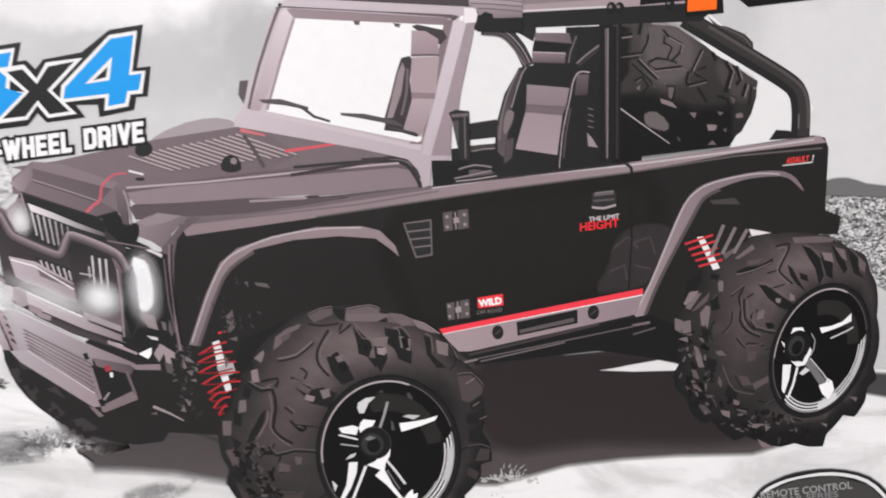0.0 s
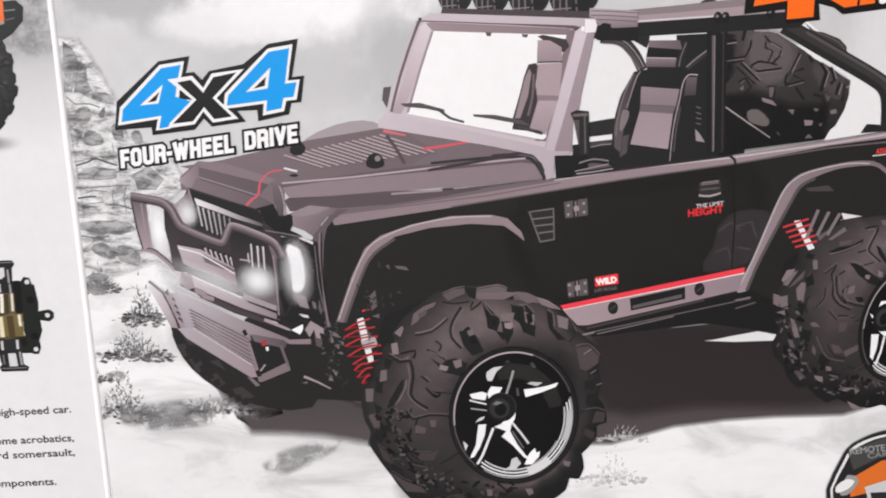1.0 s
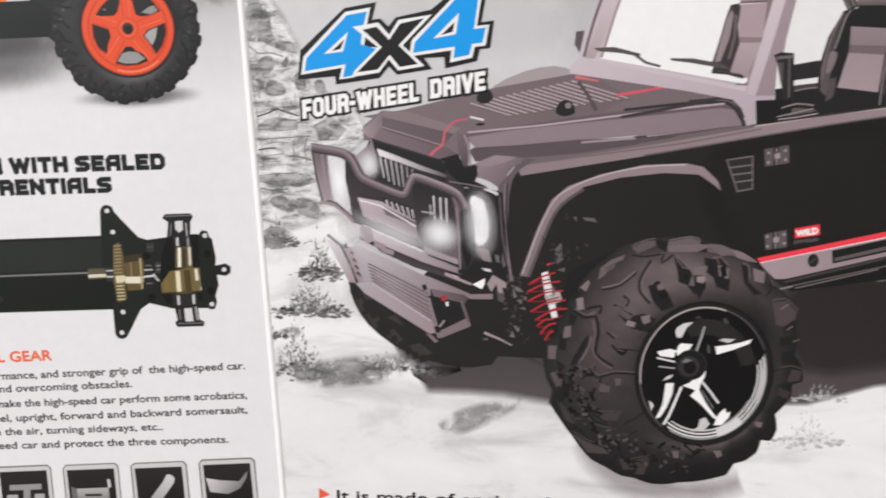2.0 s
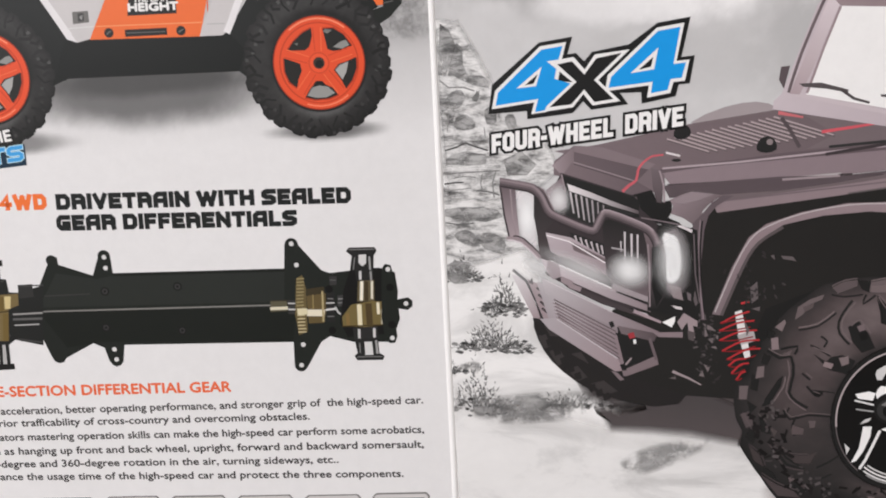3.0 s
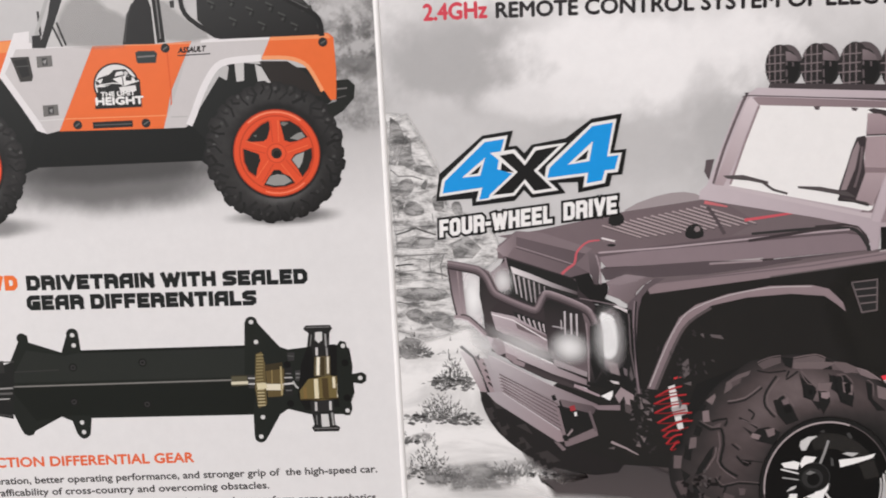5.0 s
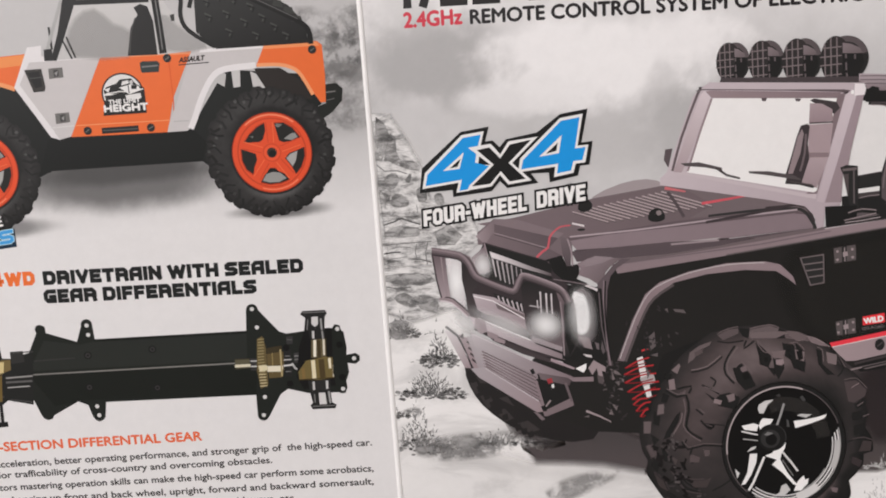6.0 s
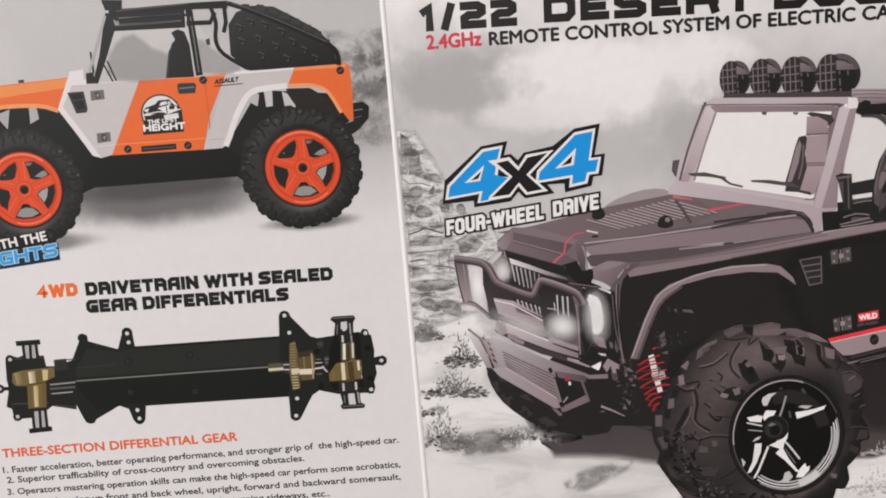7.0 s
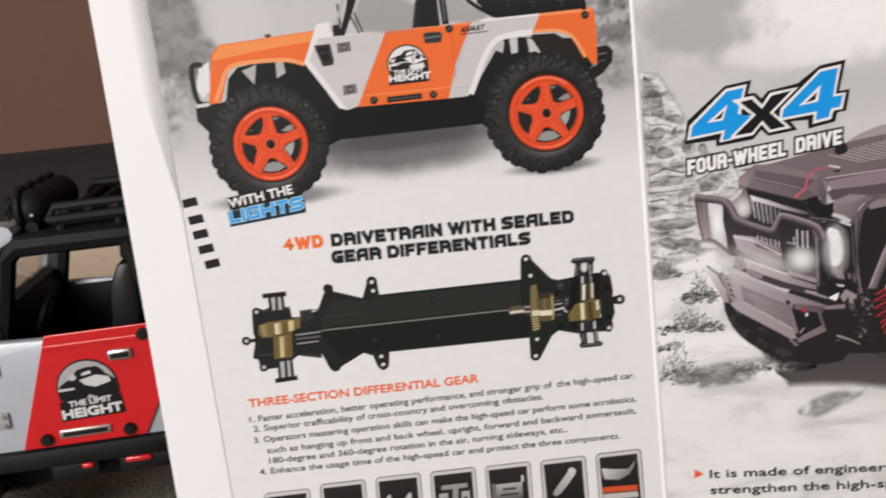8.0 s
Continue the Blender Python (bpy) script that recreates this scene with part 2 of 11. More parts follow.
class Sheet:
    """Print on one panel: flat shapes of ink laid over one another, in millimetres on the panel, x to the right and y up."""

    def __init__(self, panel, x0, x1, y0, y1):
        self.panel, self.name, self.place, self.edge, self.laid, self.lift, self.glow = panel, "", None, (x0, x1, y0, y1), [], 0.0, []

    def begin(self, name, label="", material=None, kind=""):
        self.close()
        self.kind = kind
        self.name, self.label, self.material = name, label, material or INK
        self.verts, self.faces, self.cols = [], [], []

    def close(self):
        if self.name and self.verts:
            me = bpy.data.meshes.new(self.name)
            me.from_pydata(self.verts, [], self.faces)
            layer = me.color_attributes.new("ink", "FLOAT_COLOR", "POINT")
            layer.data.foreach_set("color", [x for c in self.cols for x in c])
            me.materials.append(self.material)
            ob = new(self.name, me)
            ob.parent = self.panel
            if self.label:
                tagged(ob, self.label, kind=self.kind)
        self.name = ""

    def add(self, pts, cols, faces):
        """Lay one film of ink over whatever lies below it; no film passes the panel's edge."""
        x0, x1, y0, y1 = self.edge
        pts = [(min(max(x, x0), x1), min(max(y, y0), y1)) for x, y in (map(self.place, pts) if self.place else pts)]
        xs, ys = [p[0] for p in pts], [p[1] for p in pts]
        at = min(xs), max(xs), min(ys), max(ys)
        level = 1 + max((k for q, k in self.laid if q[0] < at[1] and at[0] < q[1] and q[2] < at[3] and at[2] < q[3]), default=0)
        self.laid.append((at, level))
        y = self.lift - 0.00001 - level * 0.0000030
        n = len(self.verts)
        if self.glow:
            white = tone(250)
            for i, (p, c) in enumerate(zip(pts, cols)):
                w = 1.0
                for cx, cy, rx, ry, strong in self.glow:
                    w *= 1 - strong * math.exp(-((p[0] - cx) / rx) ** 2 - ((p[1] - cy) / ry) ** 2)
                cols[i] = tuple(white[k] + (c[k] - white[k]) * w for k in range(3)) + (c[3],)
        self.verts += [(p[0] / 1000, y, p[1] / 1000) for p in pts]
        self.cols += cols
        self.faces += [[n + i for i in f] for f in faces]

    def ink(self, col, pts, smooth=0, feather=0.0, fade=None, alpha=1.0):
        """A filled outline. fade: a second colour (None: bare board) and the direction, in degrees, towards which the ink turns into it."""
        pts = curve(pts, smooth, True) if smooth else list(pts)
        if self.glow:
            pts = finer(pts + pts[:1])[:-1]
        a = tone(col)
        if fade:
            b, d = tone(fade[0]) if fade[0] is not None else a, radians(fade[1])
            s = [p[0] * math.cos(d) + p[1] * math.sin(d) for p in pts]
            lo, hi = min(s), max(s) + 1e-9
            cols = [tuple(a[k] + (b[k] - a[k]) * (x - lo) / (hi - lo) for k in range(3)) + (alpha if fade[0] is not None else alpha * (hi - x) / (hi - lo),) for x in s]
        else:
            cols = [(*a, alpha)] * len(pts)
        faces = [list(range(len(pts)))]
        if feather:
            n = len(pts)
            area = sum(pts[i - 1][0] * pts[i][1] - pts[i][0] * pts[i - 1][1] for i in range(n))
            sign = 1 if area > 0 else -1
            rim = []
            for i in range(n):
                (x0, y0), (x1, y1) = pts[i - 1], pts[(i + 1) % n]
                d = math.hypot(x1 - x0, y1 - y0) or 1.0
                rim.append((pts[i][0] + sign * (y1 - y0) / d * feather, pts[i][1] - sign * (x1 - x0) / d * feather))
            faces += [[i, (i + 1) % n, n + (i + 1) % n, n + i] for i in range(n)]
            pts, cols = pts + rim, cols + [(*c[:3], 0.0) for c in cols]
        self.add(pts, cols, faces)

    def line(self, col, width, pts, smooth=0, tip=None, alpha=1.0):
        """A stroke; tip: the width at its far end."""
        pts = curve(pts, smooth, False) if smooth else list(pts)
        if self.glow and not smooth:
            pts = finer(pts)
        n, out = len(pts), []
        for i in range(n):
            (x0, y0), (x1, y1) = pts[max(i - 1, 0)], pts[min(i + 1, n - 1)]
            d = math.hypot(x1 - x0, y1 - y0) or 1.0
            w = (width + ((tip if tip is not None else width) - width) * i / (n - 1)) / 2
            dx, dy = -(y1 - y0) / d * w, (x1 - x0) / d * w
            out += [(pts[i][0] + dx, pts[i][1] + dy), (pts[i][0] - dx, pts[i][1] - dy)]
        self.add(out, [(*tone(col), alpha)] * len(out), [[2 * i, 2 * i + 1, 2 * i + 3, 2 * i + 2] for i in range(n - 1)])

    def ring(self, col, at, rx, ry, tilt=0.0, inner=0.0, a0=0, a1=360, n=48, fade=None, feather=0.0, alpha=1.0):
        """A disc, an elliptic ring or a piece of one; rx, ry and tilt place the ellipse, inner is the ratio of the hole."""
        pts = [on_ellipse(at, rx, ry, tilt, a0 + (a1 - a0) * i / n) for i in range(n + (a1 - a0 < 360))]
        if inner:
            hole = [on_ellipse(at, rx * inner, ry * inner, tilt, a0 + (a1 - a0) * i / n) for i in range(n + 1)]
            pts = [on_ellipse(at, rx, ry, tilt, a0 + (a1 - a0) * i / n) for i in range(n + 1)]
            self.add(pts + hole, [(*tone(col), alpha)] * (2 * n + 2), [[i, i + 1, n + 2 + i, n + 1 + i] for i in range(n)])
        else:
            self.ink(col, pts, 0, feather, fade, alpha)

    def haze(self, col, at, rx, ry, tilt, alpha, n=32, rings=8):
        """A soft round patch, strongest in its middle."""
        pts, cols, faces = [at], [(*tone(col), alpha)], []
        for k in range(1, rings + 1):
            r = k / rings
            pts += [on_ellipse(at, rx * r, ry * r, tilt, 360 * i / n) for i in range(n)]
            cols += [(*tone(col), alpha * (1 - r * r) ** 2)] * n
        faces += [[0, 1 + i, 1 + (i + 1) % n] for i in range(n)]
        for k in range(rings - 1):
            a, b = 1 + k * n, 1 + (k + 1) * n
            faces += [[a + i, b + i, b + (i + 1) % n, a + (i + 1) % n] for i in range(n)]
        self.add(pts, cols, faces)

    def word(self, col, text, left, right, cap, bold=0.0, shear=0.0):
        """Lettering whose baseline runs from left to right, with capitals of that height."""
        data = bpy.data.curves.new("lettering", "FONT")
        data.body, data.size, data.shear, data.resolution_u = text, 1.0, shear, 3
        ob = bpy.data.objects.new("lettering", data)
        me = bpy.data.meshes.new_from_object(ob)
        co = np.array([v.co[:2] for v in me.vertices])
        faces = [list(p.vertices) for p in me.polygons]
        for old, store in ((me, bpy.data.meshes), (ob, bpy.data.objects), (data, bpy.data.curves)):
            store.remove(old)
        ux, uy = right[0] - left[0], right[1] - left[1]
        long = math.hypot(ux, uy)
        ux, uy, fat = ux / long, uy / long, bold * cap / 0.69
        u = fat + (co[:, 0] - co[:, 0].min()) / (co[:, 0].max() - co[:, 0].min()) * (long - 2 * fat)
        w = fat + co[:, 1] / 0.69 * (cap - 2 * fat)
        n = 8 if fat > 0.25 else 4 if fat > 0.03 else 0
        for k in range(n) if n else (None,):
            du, dw = (fat * math.cos(6.2832 * k / n), fat * math.sin(6.2832 * k / n)) if n else (0.0, 0.0)
            pts = [(left[0] + a * ux - b * uy, left[1] + a * uy + b * ux) for a, b in zip(u + du, w + dw)]
            self.add(pts, [(*tone(col), 1.0)] * len(pts), faces)

    def block(self, col, text, left, right, cap, stroke=0.24, gap=0.1, shear=0.0, edge=None, corner=0.16):
        """Heavy square capitals built of straight strokes; stroke, gap and corner are shares of the height, edge: a colour and the width of a border."""
        ux, uy = right[0] - left[0], right[1] - left[1]
        long = math.hypot(ux, uy)
        ux, uy = ux / long, uy / long
        wide = [{"I": 0, "1": 0.62, "/": 0.6, "-": 0.5, "W": 1.42, "F": 0.86, "L": 0.84, "E": 0.9, "T": 0.94, " ": 0}.get(c, 1.0) for c in text]
        fixed = sum({"I": stroke, " ": 0.3}.get(c, 0.0) for c in text) + gap * (len(text) - 1)
        unit = (long - cap * (fixed + shear)) / sum(wide)
        for ink, grow in ((edge[0], edge[1]), (col, 0.0)) if edge else ((col, 0.0),):
            at, s = 0.0, stroke * cap
            for char, w in zip(text, wide):
                full = {"I": s, " ": 0.3 * cap}.get(char, w * unit)
                bx, by = full - s, cap - s
                for path in strokes(char, corner * cap / max(bx, 0.01), corner * cap / by):
                    closed = path[0] == path[-1] and len(path) > 2
                    p = [(at + s / 2 + x * bx, s / 2 + y * by) for x, y in (path[:-1] if closed else path)]
                    half, n, out = s / 2 + grow, len(p), []
                    if not closed:
                        for a, b in ((0, 1), (n - 1, n - 2)):
                            d = math.hypot(p[a][0] - p[b][0], p[a][1] - p[b][1])
                            p[a] = tuple(p[a][k] + (p[a][k] - p[b][k]) / d * half for k in (0, 1))
                    for i in range(n):
                        q0 = p[i - 1] if closed or i else p[i]
                        q1 = p[(i + 1) % n] if closed or i < n - 1 else p[i]
                        d0, d1 = (p[i][0] - q0[0], p[i][1] - q0[1]), (q1[0] - p[i][0], q1[1] - p[i][1])
                        d0, d1 = (d0 if any(d0) else d1), (d1 if any(d1) else d0)
                        l0, l1 = math.hypot(*d0), math.hypot(*d1)
                        nx, ny = -d0[1] / l0 - d1[1] / l1, d0[0] / l0 + d1[0] / l1
                        m = nx * nx + ny * ny or 1.0
                        reach = min(2 * half / m, 1.6 * half / math.sqrt(m))
                        out += [(p[i][0] + nx * reach, p[i][1] + ny * reach), (p[i][0] - nx * reach, p[i][1] - ny * reach)]
                    faces = [[2 * i, 2 * i + 1, (2 * i + 3) % (2 * n), (2 * i + 2) % (2 * n)] for i in range(n if closed else n - 1)]
                    lean = [(x + y * shear, y) for x, y in out]
                    self.add([(left[0] + a * ux - b * uy, left[1] + a * uy + b * ux) for a, b in lean], [(*tone(ink), 1.0)] * len(out), faces)
                at += full + gap * cap


def strokes(char, c, d):
    """The strokes of one square capital on a unit field, its corners cut by c across and d up."""
    c, d = min(c, 0.35), min(d, 0.24)
    bowl = [(0, 0), (0, 1), (1 - c, 1), (1, 1 - d), (1, d), (1 - c, 0), (0, 0)]
    return {
        "A": [[(0, 0), (0, 1 - d), (c, 1), (1, 1), (1, 0)], [(0, 0.4), (1, 0.4)]],
        "B": [bowl, [(0, 0.5), (1, 0.5)]],
        "D": [bowl],
        "E": [[(1, 1), (0, 1), (0, 0), (1, 0)], [(0, 0.5), (0.85, 0.5)]],
        "F": [[(1, 1), (0, 1), (0, 0)], [(0, 0.46), (0.85, 0.46)]],
        "G": [[(1, 1), (c, 1), (0, 1 - d), (0, d), (c, 0), (1, 0), (1, 0.44), (0.6, 0.44)]],
        "H": [[(0, 0), (0, 1)], [(1, 0), (1, 1)], [(0, 0.5), (1, 0.5)]],
        "I": [[(0.5, 0), (0.5, 1)]],
        "L": [[(0, 1), (0, 0), (1, 0)]],
        "N": [[(0, 0), (0, 1)], [(0, 1), (1, 0)], [(1, 0), (1, 1)]],
        "O": [[(c, 0), (0, d), (0, 1 - d), (c, 1), (1 - c, 1), (1, 1 - d), (1, d), (1 - c, 0), (c, 0)]],
        "R": [[(0, 0), (0, 1), (1 - c, 1), (1, 1 - d), (1, 0.46)], [(0, 0.46), (1, 0.46)], [(0.9, 0.4), (1, 0)]],
        "S": [[(1, 1), (c, 1), (0, 1 - d * 0.6), (0, 0.5 + d * 0.6), (c, 0.5), (1 - c, 0.5), (1, 0.5 - d * 0.6), (1, d * 0.6), (1 - c, 0), (0, 0)]],
        "T": [[(0, 1), (1, 1)], [(0.5, 0), (0.5, 1)]],
        "U": [[(0, 1), (0, d), (c, 0), (1 - c, 0), (1, d), (1, 1)]],
        "V": [[(0, 1), (0.5, 0)], [(0.5, 0), (1, 1)]],
        "W": [[(0, 1), (0.24, 0)], [(0.24, 0), (0.5, 0.9)], [(0.5, 0.9), (0.76, 0)], [(0.76, 0), (1, 1)]],
        "Y": [[(0, 1), (0, 0.5), (1, 0.5)], [(1, 1), (1, 0.5), (0.5, 0.5), (0.5, 0)]],
        "1": [[(0.1, 0.84), (0.7, 1), (0.7, 0)]],
        "2": [[(0, 1), (1 - c, 1), (1, 1 - d * 0.6), (1, 0.5 + d * 0.6), (1 - c, 0.5), (c, 0.5), (0, 0.5 - d * 0.6), (0, 0), (1, 0)]],
        "4": [[(0.75, 0), (0.75, 1), (0, 0.3), (1, 0.3)]],
        "/": [[(0.1, 0), (0.9, 1)]],
        "-": [[(0, 0.42), (1, 0.42)]],
        " ": [],
    }[char]


def drift(shape, cell, seed, octaves=5, keep=0.5):
    """Soft fractal noise of about 0 to 1 on a grid; cell: the largest patches, in grid steps."""
    total, gain, weight = np.zeros(shape), 1.0, 0.0
    for k in range(octaves):
        step = max(cell / 2 ** k, 1.0)
        grid = np.random.RandomState(seed + k).rand(int(shape[0] / step) + 3, int(shape[1] / step) + 3)
        i, j = np.arange(shape[0]) / step, np.arange(shape[1]) / step
        i0, j0 = i.astype(int), j.astype(int)
        u, v = i - i0, j - j0
        u, v = (u * u * (3 - 2 * u))[:, None], (v * v * (3 - 2 * v))[None, :]
        p = lambda di, dj: grid[np.ix_(i0 + di, j0 + dj)]
        total += gain * ((p(0, 0) * (1 - u) + p(1, 0) * u) * (1 - v) + (p(0, 1) * (1 - u) + p(1, 1) * u) * v)
        weight += gain
        gain *= keep
    return total / weight


def soft_picture(sheet, x0, x1, y0, y1, step, ramp_y, patches, seed, ragged=1.0, grain=8.0):
    """A printed photograph of haze, cloud or shade: tones by height, then soft patches with billowing edges.
    ramp_y: (height, tone) pairs; patches: x, y, half width, half height, tone, strength."""
    xs, ys = np.arange(x0, x1 + step, step).clip(x0, x1), np.arange(y0, y1 + step, step).clip(y0, y1)
    X, Y = np.meshgrid(xs, ys)
    big, fine = drift(X.shape, 22 / step, seed, 6, 0.55), drift(X.shape, 9 / step, seed + 40, 5, 0.6)
    g = np.interp(Y + 14 * (big - 0.5) * ragged, [k[0] for k in ramp_y], [k[1] for k in ramp_y]) + grain * 2 * (big - 0.5) + grain * (fine - 0.5)
    for cx, cy, rx, ry, grey, strong in patches:
        d = np.hypot((X - cx) / rx, (Y - cy) / ry) + ragged * (1.1 * (big - 0.5) + 0.9 * (fine - 0.5))
        w = np.clip((1.25 - d) / 0.75, 0, 1)
        g = g + (grey - g) * strong * w * w * (3 - 2 * w)
    grey = np.interp(g, range(256), [lin(k) * PAPER for k in range(256)]).ravel()
    n = len(xs)
    faces = [[j * n + i, j * n + i + 1, (j + 1) * n + i + 1, (j + 1) * n + i] for j in range(len(ys) - 1) for i in range(n - 1)]
    sheet.add(list(zip(X.ravel().tolist(), Y.ravel().tolist())), [(k, k * 0.985, k * 0.985, 1.0) for k in grey.tolist()], faces)


def finer(pts, n=5):
    """The same line with more points on it."""
    return [(p[0] + (q[0] - p[0]) * k / n, p[1] + (q[1] - p[1]) * k / n) for p, q in zip(pts, pts[1:]) for k in range(n)] + [pts[-1]]


def on_ellipse(at, rx, ry, tilt, a):
    c, s, k, l = math.cos(radians(a)) * rx, math.sin(radians(a)) * ry, math.cos(radians(tilt)), math.sin(radians(tilt))
    return at[0] + c * k - s * l, at[1] + c * l + s * k


def curve(pts, steps, closed):
    """A smooth line through the points."""
    n, out = len(pts), []
    for i in range(n if closed else n - 1):
        p = [pts[(i + k) % n] if closed else pts[min(max(i + k, 0), n - 1)] for k in (-1, 0, 1, 2)]
        for j in range(steps):
            t = j / steps
            out.append(tuple(0.5 * (2 * p[1][k] + (p[2][k] - p[0][k]) * t + (2 * p[0][k] - 5 * p[1][k] + 4 * p[2][k] - p[3][k]) * t * t
                                    + (3 * p[1][k] - p[0][k] - 3 * p[2][k] + p[3][k]) * t ** 3) for k in (0, 1)))
    if not closed:
        out.append(tuple(pts[-1]))
    return out



F = Sheet(front_panel, 0.5, FRONT_W * 1000 - 0.5, SEAT * 1000 + 0.5, BOX_TOP * 1000 - 0.5)
L = Sheet(flap_panel, -FLAP_W * 1000 + 0.3, -0.7, SEAT * 1000 + 0.5, BOX_TOP * 1000 - 0.5)
E_TAB = Sheet(flap_tab, -TAB_W * 1000 + 0.3, -0.3, SEAT * 1000, BOX_TOP * 1000 - 0.5)
E_TAB.begin("printed_bleed", "faint grey print running over the fold")
E_TAB.ink(204, [(-6.0, 190), (0, 150), (0, 268), (-6.0, 268)], fade=(None, 180), alpha=0.7)
E_TAB.close()


# ---- print on the front: sky, rocks and ground ----
F.begin("printed_sky", "grey printed sky with billowing white clouds")
SKY = [(19, 193, 22.2, 14.8, 166, 0.8),
       (34, 185, 24.1, 9.3, 176, 0.7),
       (95, 170, 14.8, 16.7, 176, 0.75),
       (58, 164, 40.7, 11.1, 190, 0.6),
       (74, 189, 35.2, 13.9, 240, 0.95),
       (47, 180, 20.4, 5.9, 232, 0.8),
       (91, 193, 22.2, 9.3, 240, 0.8),
       (14, 210, 11.1, 11.1, 196, 0.5),
       (232, 158, 24.8, 30.4, 222, 0.8)]
soft_picture(F, 0.5, FRONT_W * 1000 - 0.5, 90, BOX_TOP * 1000 - 0.5, 0.7, [(150, 200), (182, 196), (207, 226), (227, 236)], SKY, 11)
F.begin("printed_ground", "pale printed sandy ground", SAND_INK)
F.ink(228, [(-1.1, 132.4), (10.3, 132.1), (20.5, 115.4), (30.5, 93.4), (44.5, 76.1), (83.9, 61.2), (116.6, 62.2), (156.3, 61.4), (204.2, 75.5), (252.1, 78.5), (268.8, -34.2), (-1.5, -46.6), (-0.3, 41.8)], feather=4.1)
F.ink(238, [(3.8, 65.5), (43.1, 56.7), (83.6, 53.3), (116.3, 41.2), (115, -31.4), (-0.5, -36.2), (1.3, 40)], alpha=0.9, feather=9.5, smooth=4)
F.begin("printed_rock_slope", "grey printed rock slope", ROCK_INK)
F.ink(188, [(-0.5, 178.3), (3.6, 176.6), (6.7, 170.3), (13.3, 162.3), (15, 154.4), (13.3, 136.9), (21.9, 131), (25.7, 117), (8.4, 112.3), (0, 114.2), (-0.6, 137.3), (-0.6, 156.6)], feather=2.5)
F.begin("printed_rock_slope", "grey printed rock slope", ROCK_INK)
F.ink(188, [(1.2, 175.5), (6, 176.9), (10.4, 169), (14.7, 159.5), (16.7, 150), (29.1, 144.7), (32, 137), (23.9, 130.7), (2.9, 129.3), (1.3, 155.1)], feather=1.9)
F.begin("printed_spire", "shaded grey printed rock spire", SHADE_INK)
F.ink(140, [(3.5, 163.5), (4.8, 168.4), (6.2, 171.9), (7.6, 170.6), (7.5, 166.2), (8.7, 163), (12.7, 162.9), (14.7, 161.2), (14.5, 159.7), (10.9, 160.5), (7.6, 161.9), (5.2, 163.3)], smooth=1, feather=0.25)
F.ink(182, [(2, 177.3), (4.1, 175.4), (5.7, 171.4), (4.4, 167.4), (2.7, 163.6), (0.9, 163.6)], smooth=1, feather=0.34, alpha=0.8)
F.line(150, 0.34, [(2.2, 172.1), (3.8, 170.1), (3.2, 167.1)])
F.line(150, 0.25, [(1.3, 168.5), (2.5, 165.5)])
F.begin("printed_boulder", "dark printed boulder", SHADE_INK)
F.ink(122, [(4.4, 158.9), (6.8, 159.2), (7.7, 157.1), (5.9, 154.6), (3.2, 154.6), (2.8, 157)], smooth=2, feather=0.25, alpha=0.85)
F.ink(132, [(0.6, 156.5), (2.8, 157.3), (3.6, 155.3), (1.4, 153.7)], smooth=2, feather=0.25, alpha=0.85)
F.ink(128, [(5.1, 151.9), (8, 152.5), (10.3, 150.1), (9.4, 148.8), (5.2, 148.9)], smooth=2, feather=0.25, alpha=0.85)
F.ink(150, [(2.1, 153.2), (4.7, 153.9), (4, 151)], smooth=2, feather=0.25, alpha=0.85)
F.ink(120, [(13.2, 153.7), (15.6, 154.4), (16.2, 150.6), (13.7, 150)], smooth=2, feather=0.25, alpha=0.85)
F.ink(150, [(9.9, 157.1), (11.8, 159), (11, 156.2)], smooth=2, feather=0.25, alpha=0.85)
F.ink(116, [(18.7, 151.6), (20.8, 152.2), (21.6, 149.3), (19.6, 148.6)], smooth=2, feather=0.25, alpha=0.85)
F.begin("printed_cave", "dark printed hollow under a rock ledge", SHADE_INK)
F.ink(106, [(1.7, 140.3), (4.2, 141.9), (7.9, 142.7), (13.2, 141.1), (12.9, 139.1), (7.2, 138.7), (1.8, 139.3)], smooth=1, feather=0.17)
F.ink(118, [(18, 140), (22.6, 142.2), (26.6, 138.5), (24, 135.8), (18.8, 135.8)], smooth=1, feather=0.25)
F.ink(140, [(0.9, 126.5), (5.7, 127), (10.8, 127.1), (15.5, 126), (16.9, 124.3), (12.3, 123), (5.5, 123.7), (0.8, 124.8)], smooth=1, feather=0.25)
F.ink(126, [(9.5, 119.1), (13.5, 119.7), (17.1, 117.3), (17, 115.2), (12.9, 114.9), (10.3, 117)], smooth=2, feather=0.34, alpha=0.8)
F.ink(150, [(3.2, 119.1), (6.2, 120.5), (9, 119.1), (10.2, 116), (6, 116.7)], smooth=2, feather=0.34, alpha=0.8)
F.begin("printed_ledge", "pale printed rock ledge", ROCK_INK)
F.ink(214, [(0.7, 128.8), (9.2, 129.2), (15.1, 127.7), (10.8, 127.1), (0.9, 127.4)], smooth=1, feather=0.25)
F.ink(214, [(2, 145.7), (11.7, 145.1), (13.7, 143.2), (7.5, 145.2), (1.9, 144.3)], smooth=1, feather=0.17)
F.ink(210, [(1.6, 138.6), (11.4, 138.1), (18.1, 137.6), (16.4, 137), (1.5, 137.3)], smooth=1, feather=0.17)
F.begin("printed_crack", "dark printed cracks between rock layers", kind="stuff")
F.line(72, 0.44, [(1.5, 143), (4.6, 143.8), (7.5, 144.9), (10.3, 143.8), (13.6, 142.7)])
F.line(110, 0.3, [(7.4, 142.2), (12.9, 141.6)])
